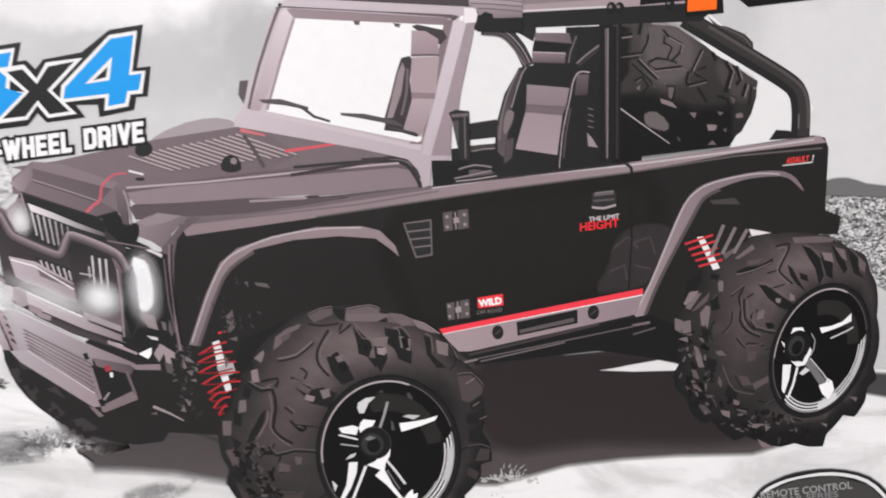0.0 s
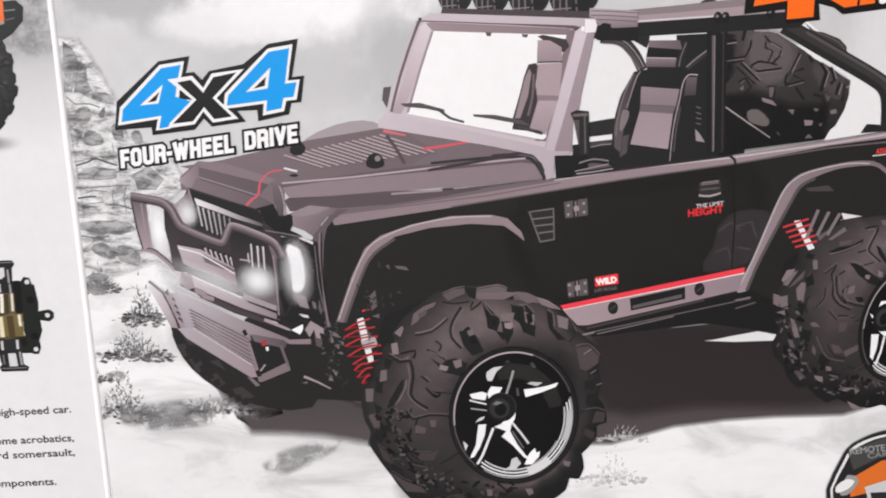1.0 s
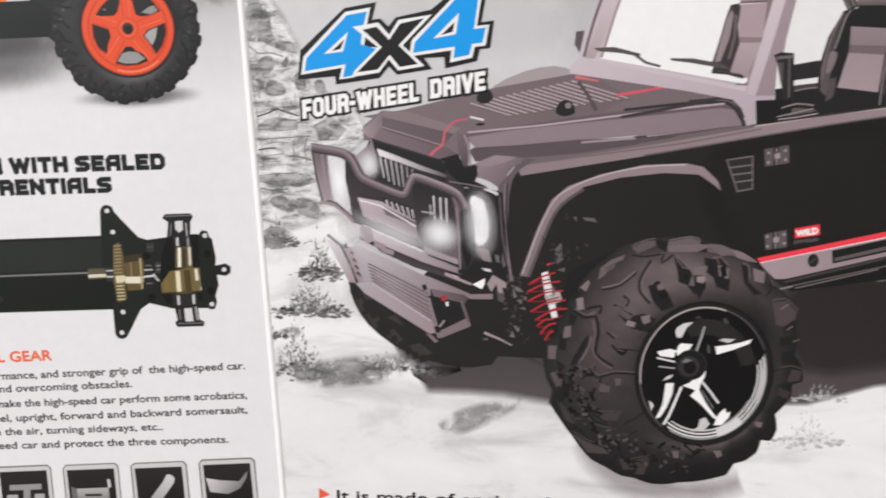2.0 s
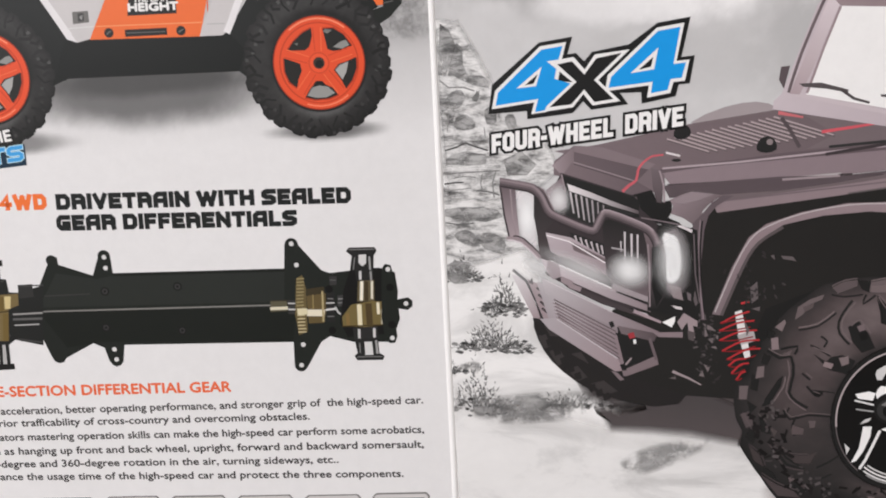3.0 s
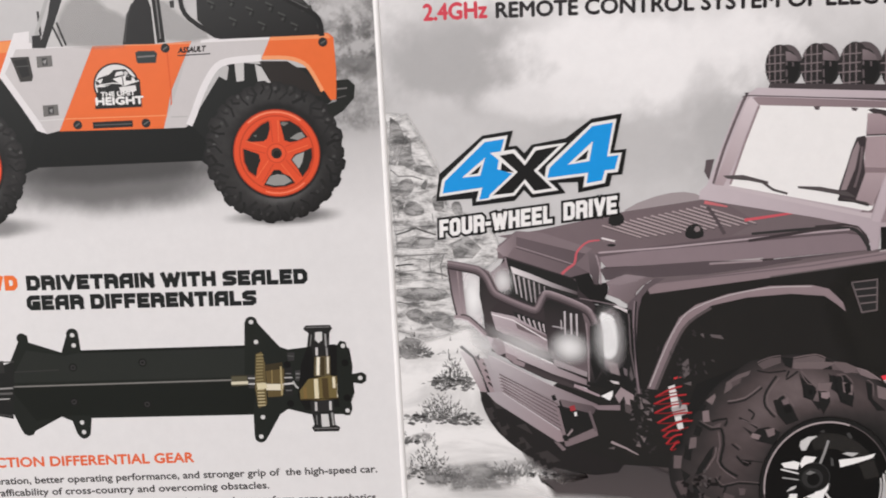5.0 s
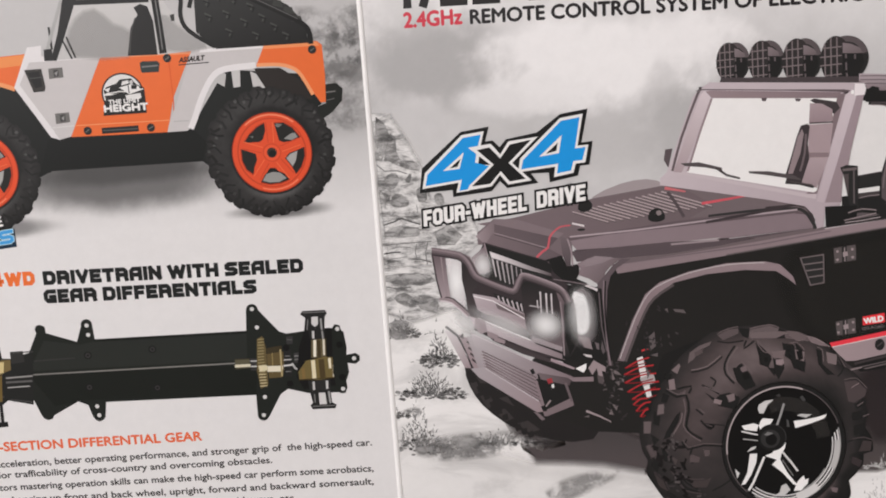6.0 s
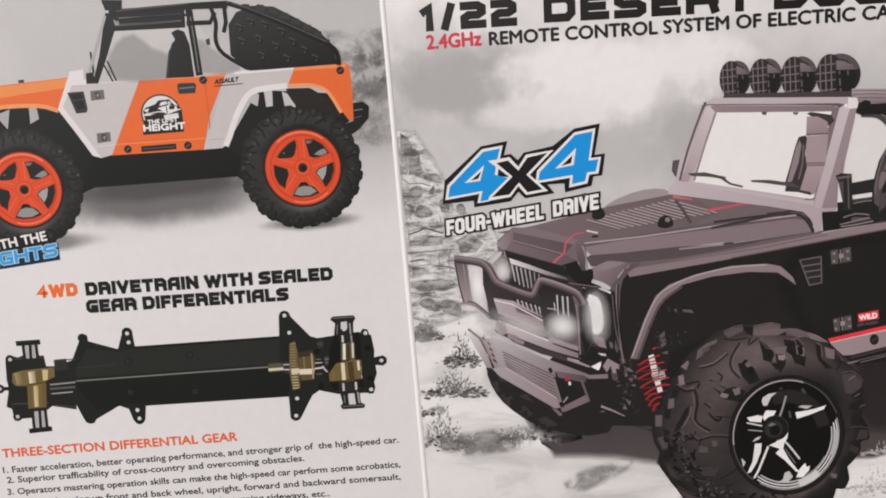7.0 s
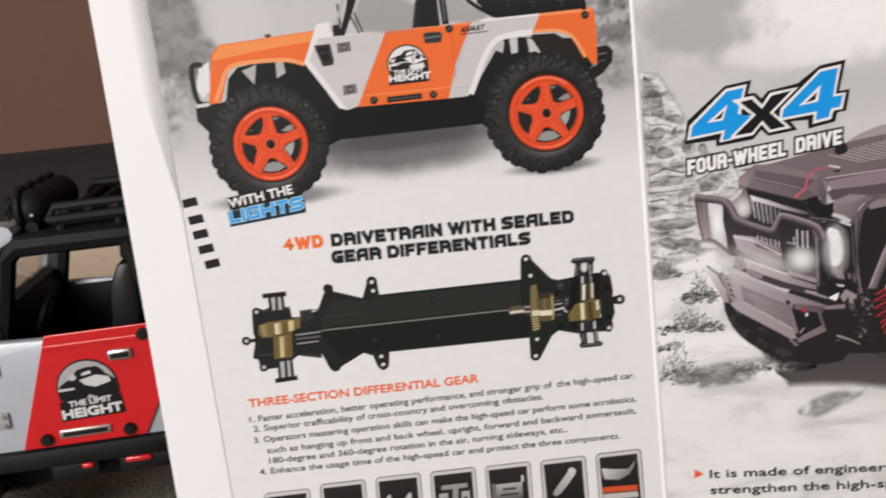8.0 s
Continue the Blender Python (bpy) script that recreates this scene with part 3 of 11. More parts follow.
F.line(118, 0.34, [(1.3, 136.6), (7.9, 136.8), (16.7, 137.1)])
F.line(62, 0.44, [(1, 133.7), (3.5, 134), (6.4, 134.1)])
F.line(140, 0.27, [(1.2, 131.8), (8.5, 132.4)])
F.line(92, 0.34, [(10, 131.7), (13.6, 131.3), (16.4, 130.2)])
F.line(122, 0.3, [(11.8, 136.4), (11.2, 133.7), (11.6, 131.7)])
F.line(122, 0.34, [(15.7, 137.3), (14.5, 133.7), (14.8, 129.6)])
F.line(150, 0.27, [(1.1, 130.1), (7.6, 130.4)])
F.line(112, 0.34, [(11.1, 159), (11.5, 157), (10, 156.4)])
F.line(130, 0.27, [(3.1, 152.7), (2.5, 148.2)])
F.line(140, 0.27, [(12.8, 149.1), (13, 146.2)])
F.line(100, 0.34, [(0.7, 122.8), (4.6, 122.2), (8.9, 122.5)])
F.line(120, 0.27, [(3.6, 135.2), (6.2, 135.8), (9.9, 135.4)])
F.line(130, 0.4, [(0.9, 162.3), (3.4, 160.2), (7.5, 160.1), (10.5, 159)])
F.line(150, 0.34, [(8.1, 155.2), (12.3, 155.7)])


def scrub(sheet, at, wide, high, n, seed, lo=60, hi=150):
    """A printed tuft: many short strokes that rise and spread from one foot."""
    rnd = random.Random(seed)
    sheet.begin("printed_scrub", "dark printed tuft of scrub", kind="stuff")
    for _ in range(n):
        u, v = rnd.gauss(0, 0.45), abs(rnd.gauss(0, 0.5))
        x, y = at[0] + u * wide / 2, at[1] + v * high * max(0.15, 1 - abs(u))
        a = 1.57 - u * 1.1 + rnd.uniform(-0.7, 0.7)
        r = rnd.uniform(0.5, 1.6)
        sheet.line(rnd.uniform(lo, hi), rnd.uniform(0.18, 0.5), [(x, y), (x + r * math.cos(a), y + r * math.sin(a))], 0, 0.1, 0.85)
    for _ in range(n // 5):
        u = rnd.uniform(-0.55, 0.55)
        x, y, r = at[0] + u * wide, at[1] + rnd.uniform(-0.15, 0.25) * high, rnd.uniform(0.4, 1.1)
        sheet.ink(rnd.uniform(lo, hi), [(x - r, y), (x - r * 0.3, y + r * 0.5), (x + r, y + r * 0.2), (x + r * 0.2, y - r * 0.35)], 0, 0.15, None, 0.8)


scrub(F, (16.5, 97), 11.3, 9.8, 300, 41)
scrub(F, (12.7, 86), 20.1, 9.1, 380, 42)
scrub(F, (7.5, 67.7), 20.1, 14.0, 340, 43)
scrub(F, (4.7, 106.6), 10.6, 5.9, 240, 44)
scrub(F, (-0.2, 78.9), 11.0, 2.8, 80, 45)
scrub(F, (33.7, 69.1), 25.6, 3.5, 140, 46)
F.begin("printed_boulder", "dark printed boulder", STAIN_INK)
F.ink(92, [(0.3, 110.4), (3.2, 111.6), (6.9, 111), (9.4, 109.3), (9.7, 106.9), (7.4, 105.6), (2.6, 105.5), (0.3, 106.7)], feather=0.5)
F.begin("printed_stain", "grey printed stain on the ground", STAIN_INK)
F.ink(150, [(5.8, 68.2), (20, 70.9), (37.4, 71.9), (44.9, 69.4), (30, 66.3), (16, 65.2)], feather=2.2, smooth=3)
F.ink(150, [(-0.1, 79.7), (7.1, 81.5), (8.7, 79.7), (1.5, 78)], feather=1.0, smooth=3)
F.begin("printed_stain", "grey printed stain on the ground", STAIN_INK)
F.ink(165, [(49, 52.1), (56.8, 56.7), (70.5, 60), (69.7, 57.8), (61.7, 53.2), (53.9, 50.3)], alpha=0.55, feather=1.6, smooth=3)
F.begin("printed_gravel", "speckled grey printed gravel", GRAVEL_INK)
F.ink(140, [(225.8, 133.7), (233.5, 134.9), (242.4, 133.2), (285, 131.4), (287.8, 103.2), (243.9, 110.3), (226.5, 120.1)], feather=0.8)
F.begin("printed_hill", "low grey printed hill")
F.ink(112, [(228.5, 135.8), (233.4, 136.5), (242.3, 134.5), (272.1, 134.2), (272.3, 131.5), (233.6, 132.9), (228.7, 133.6)], feather=0.7, smooth=3)
F.begin("printed_shadow", "dark printed shadow under the truck")
F.ink((86, 78, 79), [(34.6, 81.3), (40.9, 73.3), (49.1, 69.6), (55.8, 68.7), (41.8, 67.1), (46.2, 64.3), (57.2, 64.2), (67.3, 63.6), (77.3, 61.7), (83.8, 60), (90.8, 69), (81.6, 86.1), (51.7, 82.9)], fade=(58, 90), feather=3.2, alpha=0.9)
F.begin("printed_far_tyre", "dark printed far front tyre under the bumper")
F.ink((40, 38, 38), [(24.9, 95.5), (25.9, 89.1), (29.6, 82.7), (36, 77), (41.8, 74), (50.9, 70.8), (64.4, 70.8), (68.3, 82.8), (45.3, 88.1), (30.7, 95.9)], feather=0.3, smooth=2)
F.ink((60, 56, 56), [(25.8, 90), (27.9, 90.7), (29.3, 87.2), (27.5, 86.2)])
F.ink((60, 56, 56), [(28.8, 85.5), (31.6, 86.5), (33.7, 82.7), (31.2, 81.3)])
F.ink((60, 56, 56), [(33.5, 80.3), (36.7, 81.3), (39.5, 77.8), (36.7, 76.8)])
F.ink((60, 56, 56), [(40.4, 76.1), (43.9, 77.1), (47.7, 74), (44.2, 72.9)])
F.ink((60, 56, 56), [(27.4, 93.4), (30.5, 93), (31.9, 89.9), (29.2, 90)])
F.ink((60, 56, 56), [(34.9, 84.8), (37.7, 85.4), (39.8, 82)])
F.ink((40, 38, 38), [(26.3, 96), (24.4, 95.2), (24.9, 93.3), (26.6, 93.9)])
F.ink((40, 38, 38), [(28.1, 92.7), (26.1, 91.9), (26.7, 90), (28.4, 90.7)])
F.ink((40, 38, 38), [(29.9, 89.6), (27.9, 88.8), (28.4, 86.9), (30.2, 87.6)])
F.ink((40, 38, 38), [(31.8, 86.9), (29.9, 86), (30.4, 84.1), (32.2, 84.8)])
F.ink((40, 38, 38), [(33.7, 84.3), (31.7, 83.4), (32.3, 81.5), (34, 82.2)])
F.ink((40, 38, 38), [(35.5, 81.8), (33.6, 81), (34.1, 79.1), (35.9, 79.7)])
F.ink((40, 38, 38), [(37.4, 79.7), (35.5, 78.9), (36, 77), (37.8, 77.6)])
F.ink((40, 38, 38), [(39.3, 78), (37.4, 77.1), (37.9, 75.2), (39.7, 75.9)])
F.ink((40, 38, 38), [(41.4, 76.2), (39.5, 75.4), (40, 73.5), (41.8, 74.2)])
F.ink((40, 38, 38), [(43.4, 74.8), (41.4, 74), (42, 72.1), (43.7, 72.7)])
F.ink((40, 38, 38), [(45.3, 73.8), (43.4, 72.9), (43.9, 71), (45.7, 71.7)])
F.begin("printed_shadow", "dark printed shadow under the truck")
F.ink((58, 53, 54), [(52.3, 83), (59.7, 83), (81.8, 83.1), (125.8, 103.7), (195.1, 97.8), (208.9, 92), (228.3, 83.4), (226.1, 73.1), (213.9, 69), (195.9, 68.5), (181.9, 67.5), (167.8, 65.6), (150.6, 60.3), (80.4, 60), (83.8, 67.8), (81, 70.9)], fade=((82, 75, 75), -90), feather=1.8)
F.ink((52, 46, 47), [(148.1, 90.6), (188.4, 92), (211.9, 86.2), (213.7, 73.8), (174.8, 72.9), (150.7, 71.2)], alpha=0.6, feather=4.1, smooth=3)
scrub(F, (150.9, 47.2), 17.0, 9.0, 150, 62, 186, 218)
scrub(F, (154.2, 60.6), 13.0, 4.5, 70, 61, 170, 215)
F.begin("printed_gap", "pale printed ground seen under the truck")
F.ink(222, [(176.3, 89.9), (182.9, 90.9), (190.5, 92.3), (195.3, 91.3), (194.6, 89.9), (184.3, 89.6)], feather=0.3)
F.begin("printed_far_shadow", "dark printed shadow behind the rear wheel")
F.ink(72, [(232.1, 89.2), (245.3, 88.4), (276.5, 83.5), (263.5, 80.5), (239.1, 84.8)], feather=1.1)
F.begin("printed_far_shadow", "faint printed shadow behind the side step")
F.ink(120, [(164.9, 94.2), (170.4, 95.2), (177.3, 94.7), (167.7, 93.8)], feather=0.3)

# ---- print on the front: the black truck ----
F.begin("printed_cabin", "dark printed cabin and roll cage")
F.ink(228, [(142.7, 173.2), (162.1, 174), (198.2, 177), (224.8, 153.5), (222.5, 147), (182.1, 140.9), (139.1, 137.4)])
F.begin("printed_rear_well", "black printed rear wheel well")
F.ink(36, [(183.9, 114.8), (206.4, 125.7), (208.5, 103.5), (207.8, 86.2), (195.3, 92), (192.4, 97.8), (184.2, 97.8)])
F.begin("printed_cabin", "dark printed cabin interior")
F.ink(40, [(167.5, 172.8), (185, 173.1), (185.6, 139.1), (140.3, 135.1), (140.4, 145), (145.1, 145.5), (151.1, 145.7), (151.1, 150.4), (153.1, 157.6), (156.6, 163.8), (159.9, 164.2), (160.4, 166.6), (167.5, 166.5)])
F.ink(44, [(153, 173.9), (160.7, 173.7), (160.6, 171.6), (159.9, 169.7)])
F.begin("printed_rear_sill", "dark printed far door sill")
F.ink(46, [(144.9, 151), (151.4, 151.9), (151.2, 147.6), (144.8, 147)])
F.line((96, 88, 90), 0.21, [(144.9, 150.9), (151.4, 151.8)])
F.ink((70, 65, 65), [(144.8, 145.7), (151.1, 146.2), (151.1, 144.8), (144.8, 144.2)])
F.line((150, 138, 140), 0.21, [(145.3, 144.3), (148.1, 144.9), (150.8, 145)])
F.begin("printed_roll_cage", "dark printed hoop with gleaming edges behind the seat")
F.line(52, 2.78, [(147.9, 172.8), (153.2, 172), (156.6, 168.6), (158.9, 164.1)], smooth=4)
F.line((124, 113, 115), 0.35, [(148.4, 171.4), (152.5, 170.8), (155.4, 168.1), (158.1, 164.2)], smooth=4)
F.line((150, 138, 140), 0.28, [(149.1, 172.7), (153.6, 172), (157, 168.7), (159.2, 164.9)], smooth=4)
F.line((88, 80, 82), 0.56, [(148.5, 172.2), (153, 171.5), (156.2, 168.3), (158.5, 164.6)], smooth=4)
F.begin("printed_seat", "glossy black printed bucket seat")
F.ink(40, [(156.6, 163.8), (160, 164.3), (168.4, 164.4), (171, 162.7), (173, 162.7), (173.2, 156.2), (169.7, 149.4), (167, 139.7), (153, 139.5), (150.8, 144.8), (151.1, 150.4), (153.1, 157.6)])
F.ink((66, 61, 62), [(156.6, 163.4), (157.8, 163), (155.1, 157.2), (153.9, 148.3), (153, 142.7), (151.5, 144.1), (151.4, 149.7), (153.4, 157.2)], fade=((92, 84, 86), -120))
F.ink((136, 124, 126), [(153.7, 153.7), (155.3, 153.4), (154.7, 150.7), (153.3, 148.3), (152.9, 149.7)], alpha=0.8, feather=0.28, smooth=2)
F.line((116, 106, 108), 0.42, [(156.5, 163.3), (154, 157.8), (152.4, 151.8), (151.9, 146.9)], smooth=3)
F.line((150, 138, 141), 0.28, [(158.4, 163.9), (157.3, 162.3), (155.6, 157.2), (154.8, 154.5)], smooth=2)
F.ink((98, 89, 91), [(153.7, 146.9), (155.3, 147.4), (154.7, 142.7), (153, 141.3)], alpha=0.7, feather=0.28)
F.ink((104, 93, 96), [(170.2, 162), (172.9, 161.9), (172.6, 157.3), (169.6, 157.1)], fade=((70, 63, 65), -90))
F.line((170, 156, 160), 0.35, [(173.1, 162.4), (170.7, 162.5), (169.3, 160.4), (168.5, 156.3), (167.3, 150.8), (166.7, 146.7), (166.1, 140)], tip=0.21, smooth=3)
F.line((84, 77, 79), 0.42, [(168.7, 154.2), (167.6, 148.1), (167.1, 142.5)])
F.begin("printed_headrest", "grey printed headrest")
F.ink((122, 109, 113), [(160.5, 171.7), (168.3, 171.5), (169.3, 170.4), (168.8, 169), (160.2, 170)], fade=((104, 93, 96), 0))
F.ink(36, [(160.2, 170), (168.8, 169.1), (167.5, 167), (159.7, 167.4)])
F.ink((138, 123, 127), [(159.7, 167.4), (167.5, 167), (167.3, 164.6), (159.7, 165)], fade=((92, 82, 85), -90))
F.line((176, 162, 166), 0.28, [(159.8, 167.3), (167.4, 166.9)])
F.ink(44, [(168.3, 171.5), (170.4, 171.1), (169.6, 164.9), (167.3, 164.5), (167.7, 167.1), (168.9, 169.3)])
F.line((120, 109, 111), 0.28, [(170, 170.8), (168.6, 167.1), (168.2, 164.7)])
F.begin("printed_seat_panel", "pale grey printed seat panel")
F.ink((144, 129, 133), [(158.5, 159.9), (168.4, 158.9), (167.6, 154.5), (158.3, 155.2)], fade=((134, 119, 123), -90))
F.ink((112, 100, 103), [(158.3, 155.2), (167.6, 154.5), (166.8, 152.5), (158.1, 153.3)])
F.ink((154, 138, 142), [(158.1, 153.4), (166.8, 152.5), (165.6, 143.2), (155.7, 144.8)], fade=((162, 145, 150), -90))
F.line((90, 81, 84), 0.14, [(158.2, 155.2), (167.6, 154.5)])
F.begin("printed_belt", "thin grey printed belt beside the seat")
F.line((128, 117, 119), 0.42, [(170.1, 164.5), (172, 166.2), (175.4, 168.7)])
F.line((70, 64, 65), 0.28, [(170.4, 163.9), (175.4, 167.9)])
F.begin("printed_cabin_bit", "small pale printed fittings beside the seat", kind="stuff")
F.ink((150, 139, 141), [(172.6, 148.4), (173.8, 147.1), (175.2, 144.8), (172.9, 145.2)])
F.line((110, 101, 103), 0.28, [(172.8, 154.2), (174, 153.7)])
F.line((110, 101, 103), 0.28, [(172.8, 152.7), (174.1, 152.2)])
F.line((110, 101, 103), 0.28, [(172.8, 151.3), (174.1, 150.9)])
F.line((110, 101, 103), 0.28, [(172.8, 149.9), (174.1, 149.5)])
F.line((170, 158, 160), 0.28, [(141.4, 137.2), (145.9, 137.6), (151.2, 138.4)])
F.ink((96, 88, 90), [(142.9, 139.4), (146, 140), (150.9, 139.1), (147.4, 138.5), (143.1, 138)], smooth=2)
F.begin("printed_spare_tyre", "dark printed spare tyre with deep lugs")
F.ink((62, 58, 57), [(199.6, 174.8), (202.4, 172.5), (204.3, 172.2), (206.2, 171.4), (208.5, 170.4), (210.4, 168.4), (210.5, 166.9), (209.5, 165.6), (205.1, 168.2)], smooth=1)
F.line((92, 86, 85), 0.27, [(201, 173.1), (205, 171.3), (208.4, 169.5), (209.9, 167.6)], smooth=2)
F.ink((72, 67, 66), [(179.2, 173.2), (184.9, 174.2), (193, 172.3), (199.8, 167.8), (202.5, 165.6), (206.6, 163.3), (209.5, 161.1), (211.8, 159.7), (211.6, 158.1), (211.6, 156.1), (210.6, 152.2), (209.8, 150.7), (208.5, 148.1), (207.3, 147.2), (205.9, 144.7), (179.6, 142)], fade=(38, -75))
F.ink((112, 104, 103), [(187, 171.8), (192.3, 171.8), (196.5, 167.2), (193.9, 161.3), (189.2, 160.9), (187.1, 165.4)], alpha=0.65, feather=3.11, smooth=3)
F.ink((96, 89, 88), [(202.6, 163.8), (208, 161), (210.5, 158.9), (208.9, 155.6), (204.8, 159)], alpha=0.5, feather=1.62, smooth=3)
F.ink(34, [(179.5, 156.1), (187.3, 156), (196.9, 152.4), (205.6, 152.9), (205.2, 145.3), (179.7, 142.3)], alpha=0.7, feather=2.7)
F.ink(38, [(179.2, 173.2), (181.6, 172.2), (181.5, 162.8), (179.4, 158.8)], alpha=0.7, feather=1.35)
F.line(34, 0.54, [(189.8, 171.9), (191, 170.3), (194.2, 168.5), (193.8, 166.5), (191.7, 164.5)])
F.line(34, 0.54, [(190.2, 170.4), (190.1, 168.8), (192, 167.7), (190.9, 165.1), (193.2, 164.2)])
F.line(34, 0.54, [(186.6, 164.4), (188.6, 165.4), (191, 164.9)])
F.line(34, 0.54, [(186.5, 164.1), (188.2, 162.8), (194.4, 163.4)])
F.line(34, 0.54, [(179.8, 166.1), (185.1, 166.7), (186.2, 168.9), (186.5, 170.8)])
F.line(34, 0.4, [(181, 165), (184.5, 165.7)])
F.line(34, 0.54, [(184, 165.1), (188.7, 160.5)])
F.line(34, 0.4, [(182.8, 164.2), (187.8, 159.6)])
F.line(34, 0.68, [(198.8, 167.2), (196.5, 162), (199.9, 163.2)])
F.line(34, 0.54, [(195.7, 159.1), (200.2, 160.1), (197.3, 161.6)])
F.line(34, 0.81, [(201.2, 166.5), (202, 164.6)])
F.line(34, 1.08, [(204.3, 164.3), (205.7, 162.1), (204.5, 157.3)])
F.line(34, 0.81, [(206.7, 163.3), (207.8, 160.2), (206.9, 159)])
F.line(34, 0.81, [(209.2, 159.2), (208.3, 156.2)])
F.line(34, 0.54, [(210.5, 158.9), (209.9, 154.4)])
F.line(34, 0.54, [(183.4, 160.2), (185.2, 161.2), (186.7, 159), (185.2, 157.1)])
F.line(34, 0.47, [(190.9, 158.9), (192.8, 158.9), (192.6, 155.6)])
F.line(34, 0.68, [(198.1, 158.4), (200.3, 155.1)])
F.line(34, 0.68, [(202.6, 156.5), (204.9, 155.7), (205.6, 153.6)])
F.line(34, 0.54, [(179.7, 170.6), (182.8, 171)])
F.line(34, 0.81, [(184.9, 173.8), (184.3, 170.8)])
F.line(34, 0.61, [(195.9, 162.2), (195.3, 160.2), (195.8, 158.9)])
F.line((142, 126, 128), 0.27, [(179.5, 170), (182.8, 170.4)])
F.line((124, 110, 112), 0.27, [(191.3, 170), (194.4, 168.2), (194.1, 166.5)])
F.line((118, 105, 106), 0.2, [(186.9, 163.8), (188.2, 162.4), (194.3, 163)])
F.line((120, 107, 108), 0.27, [(184.5, 165.3), (189.1, 160.7)])
F.line((116, 103, 104), 0.2, [(180.4, 165.7), (184.8, 166.2)])
F.line((128, 114, 115), 0.27, [(199.1, 166.8), (197, 162.3)])
F.line((120, 107, 108), 0.2, [(196.2, 158.7), (200, 159.6)])
F.line((122, 109, 110), 0.27, [(205, 164), (206.3, 162), (205.3, 158.2)])
F.line((128, 114, 115), 0.27, [(207.3, 163), (208.3, 160.2)])
F.line((130, 116, 117), 0.27, [(209.7, 159), (209, 156.1)])
F.line((110, 98, 99), 0.2, [(190.7, 168.3), (191.6, 167.6)])
F.line((150, 134, 135), 0.27, [(210.8, 158.1), (211.5, 158.1)])
F.line((108, 96, 97), 0.2, [(184, 159.8), (185, 160.6)])
F.ink((132, 117, 119), [(189.5, 156.1), (192.3, 155.2), (193.5, 153.7), (189.8, 155)])
F.ink((104, 93, 94), [(191.4, 158.7), (192.7, 158.5), (192.2, 156), (191.5, 156.2)])
F.ink((118, 105, 106), [(196.3, 152.7), (198, 152.7), (197.6, 151.3)])
F.ink((136, 121, 122), [(200.5, 149.9), (202.8, 149.7), (202.5, 148.5), (200.8, 148.4)])
F.ink((112, 100, 101), [(202.7, 152.9), (204.3, 152.6), (203.4, 151.9)])
F.ink((120, 107, 108), [(207, 152.2), (208.5, 152.5), (208.8, 151.4), (207.2, 151.2)])
F.ink((108, 96, 97), [(200.8, 145.1), (202.9, 145.1), (201.8, 146.2)])
F.ink((112, 100, 101), [(183.9, 158.6), (184.9, 159.4), (184.7, 157.9)])
F.ink((96, 85, 86), [(193.6, 147.4), (194.6, 146), (193.9, 146.3)])
F.ink((90, 80, 81), [(205.5, 156.3), (206.9, 155.6), (206.4, 154.3)])
F.ink((100, 89, 90), [(204.2, 148.7), (205.1, 149), (204.9, 147.9)])
F.ink((104, 97, 96), [(186.1, 152.4), (188.7, 152.8), (191.5, 150), (190.7, 148.7), (188.1, 149.4), (186.6, 150.1)], feather=0.4, smooth=2)
F.line((176, 164, 166), 0.34, [(179.8, 154.3), (186.1, 149.7), (192, 145.5)], tip=0.2)
F.ink((150, 139, 141), [(187.6, 174.3), (191.1, 173.3), (190.3, 172.7), (187.1, 173.1)])
F.begin("printed_tyre_lugs", "dark printed lugs of the spare tyre above the roof")
F.ink((68, 59, 59), [(172.9, 178.8), (173.9, 181.2), (176.4, 181.6), (178.4, 180.6), (180.3, 181), (182.3, 179.9), (183.2, 178.3)], smooth=2)
F.begin("printed_roll_cage", "black printed tubular roll cage")
F.line(42, 4.32, [(194.7, 174.3), (207.8, 166.2), (217.8, 160), (220.9, 157), (221.9, 152.8), (222, 146.4)], smooth=5)
F.line((58, 55, 54), 2.3, [(195.2, 174.7), (208.4, 166.6), (218.3, 160.4), (221.4, 157.4), (222.5, 153.2), (222.6, 146.8)], smooth=5)
F.line((84, 78, 79), 0.68, [(200.2, 172.3), (211.9, 165.2), (220.2, 159.7), (223, 156), (223.8, 148.6)], smooth=5)
F.line((110, 102, 103), 0.34, [(221.5, 152), (221.5, 148.6)])
F.ink(40, [(214.9, 146), (216.4, 148.4), (219.7, 148.1), (220.2, 146.3)])
F.begin("printed_pillar", "black printed door pillar with a pale edge")
F.ink(36, [(175.1, 173.9), (180.4, 174.2), (180.4, 142), (175.7, 141.6)])
F.ink((98, 90, 91), [(176.5, 172.3), (177.4, 172.4), (177.6, 142.2), (177.1, 142.2)])
F.line((150, 139, 141), 0.14, [(177.2, 172.3), (177.5, 142.4)])
F.line((66, 61, 61), 0.28, [(179.4, 173.6), (179.7, 142.3)])
F.ink((70, 66, 64), [(177.6, 173.9), (179.9, 173.9), (179, 172.6)], alpha=0.8)
F.begin("printed_roof_rail", "grey and black printed roof rail")
F.ink(40, [(145.4, 175.9), (195, 177.6), (200.8, 175.7), (198.3, 173.5), (182.9, 173.3), (146.4, 172.6)])
F.ink((157, 143, 145), [(143.1, 177.8), (167.3, 178.5), (195, 180.1), (195, 177.6), (180.3, 177.2), (146.4, 175.9)], fade=((165, 146, 151), 0))
F.line((209, 201, 202), 0.41, [(146.7, 176.4), (179, 177.3)])
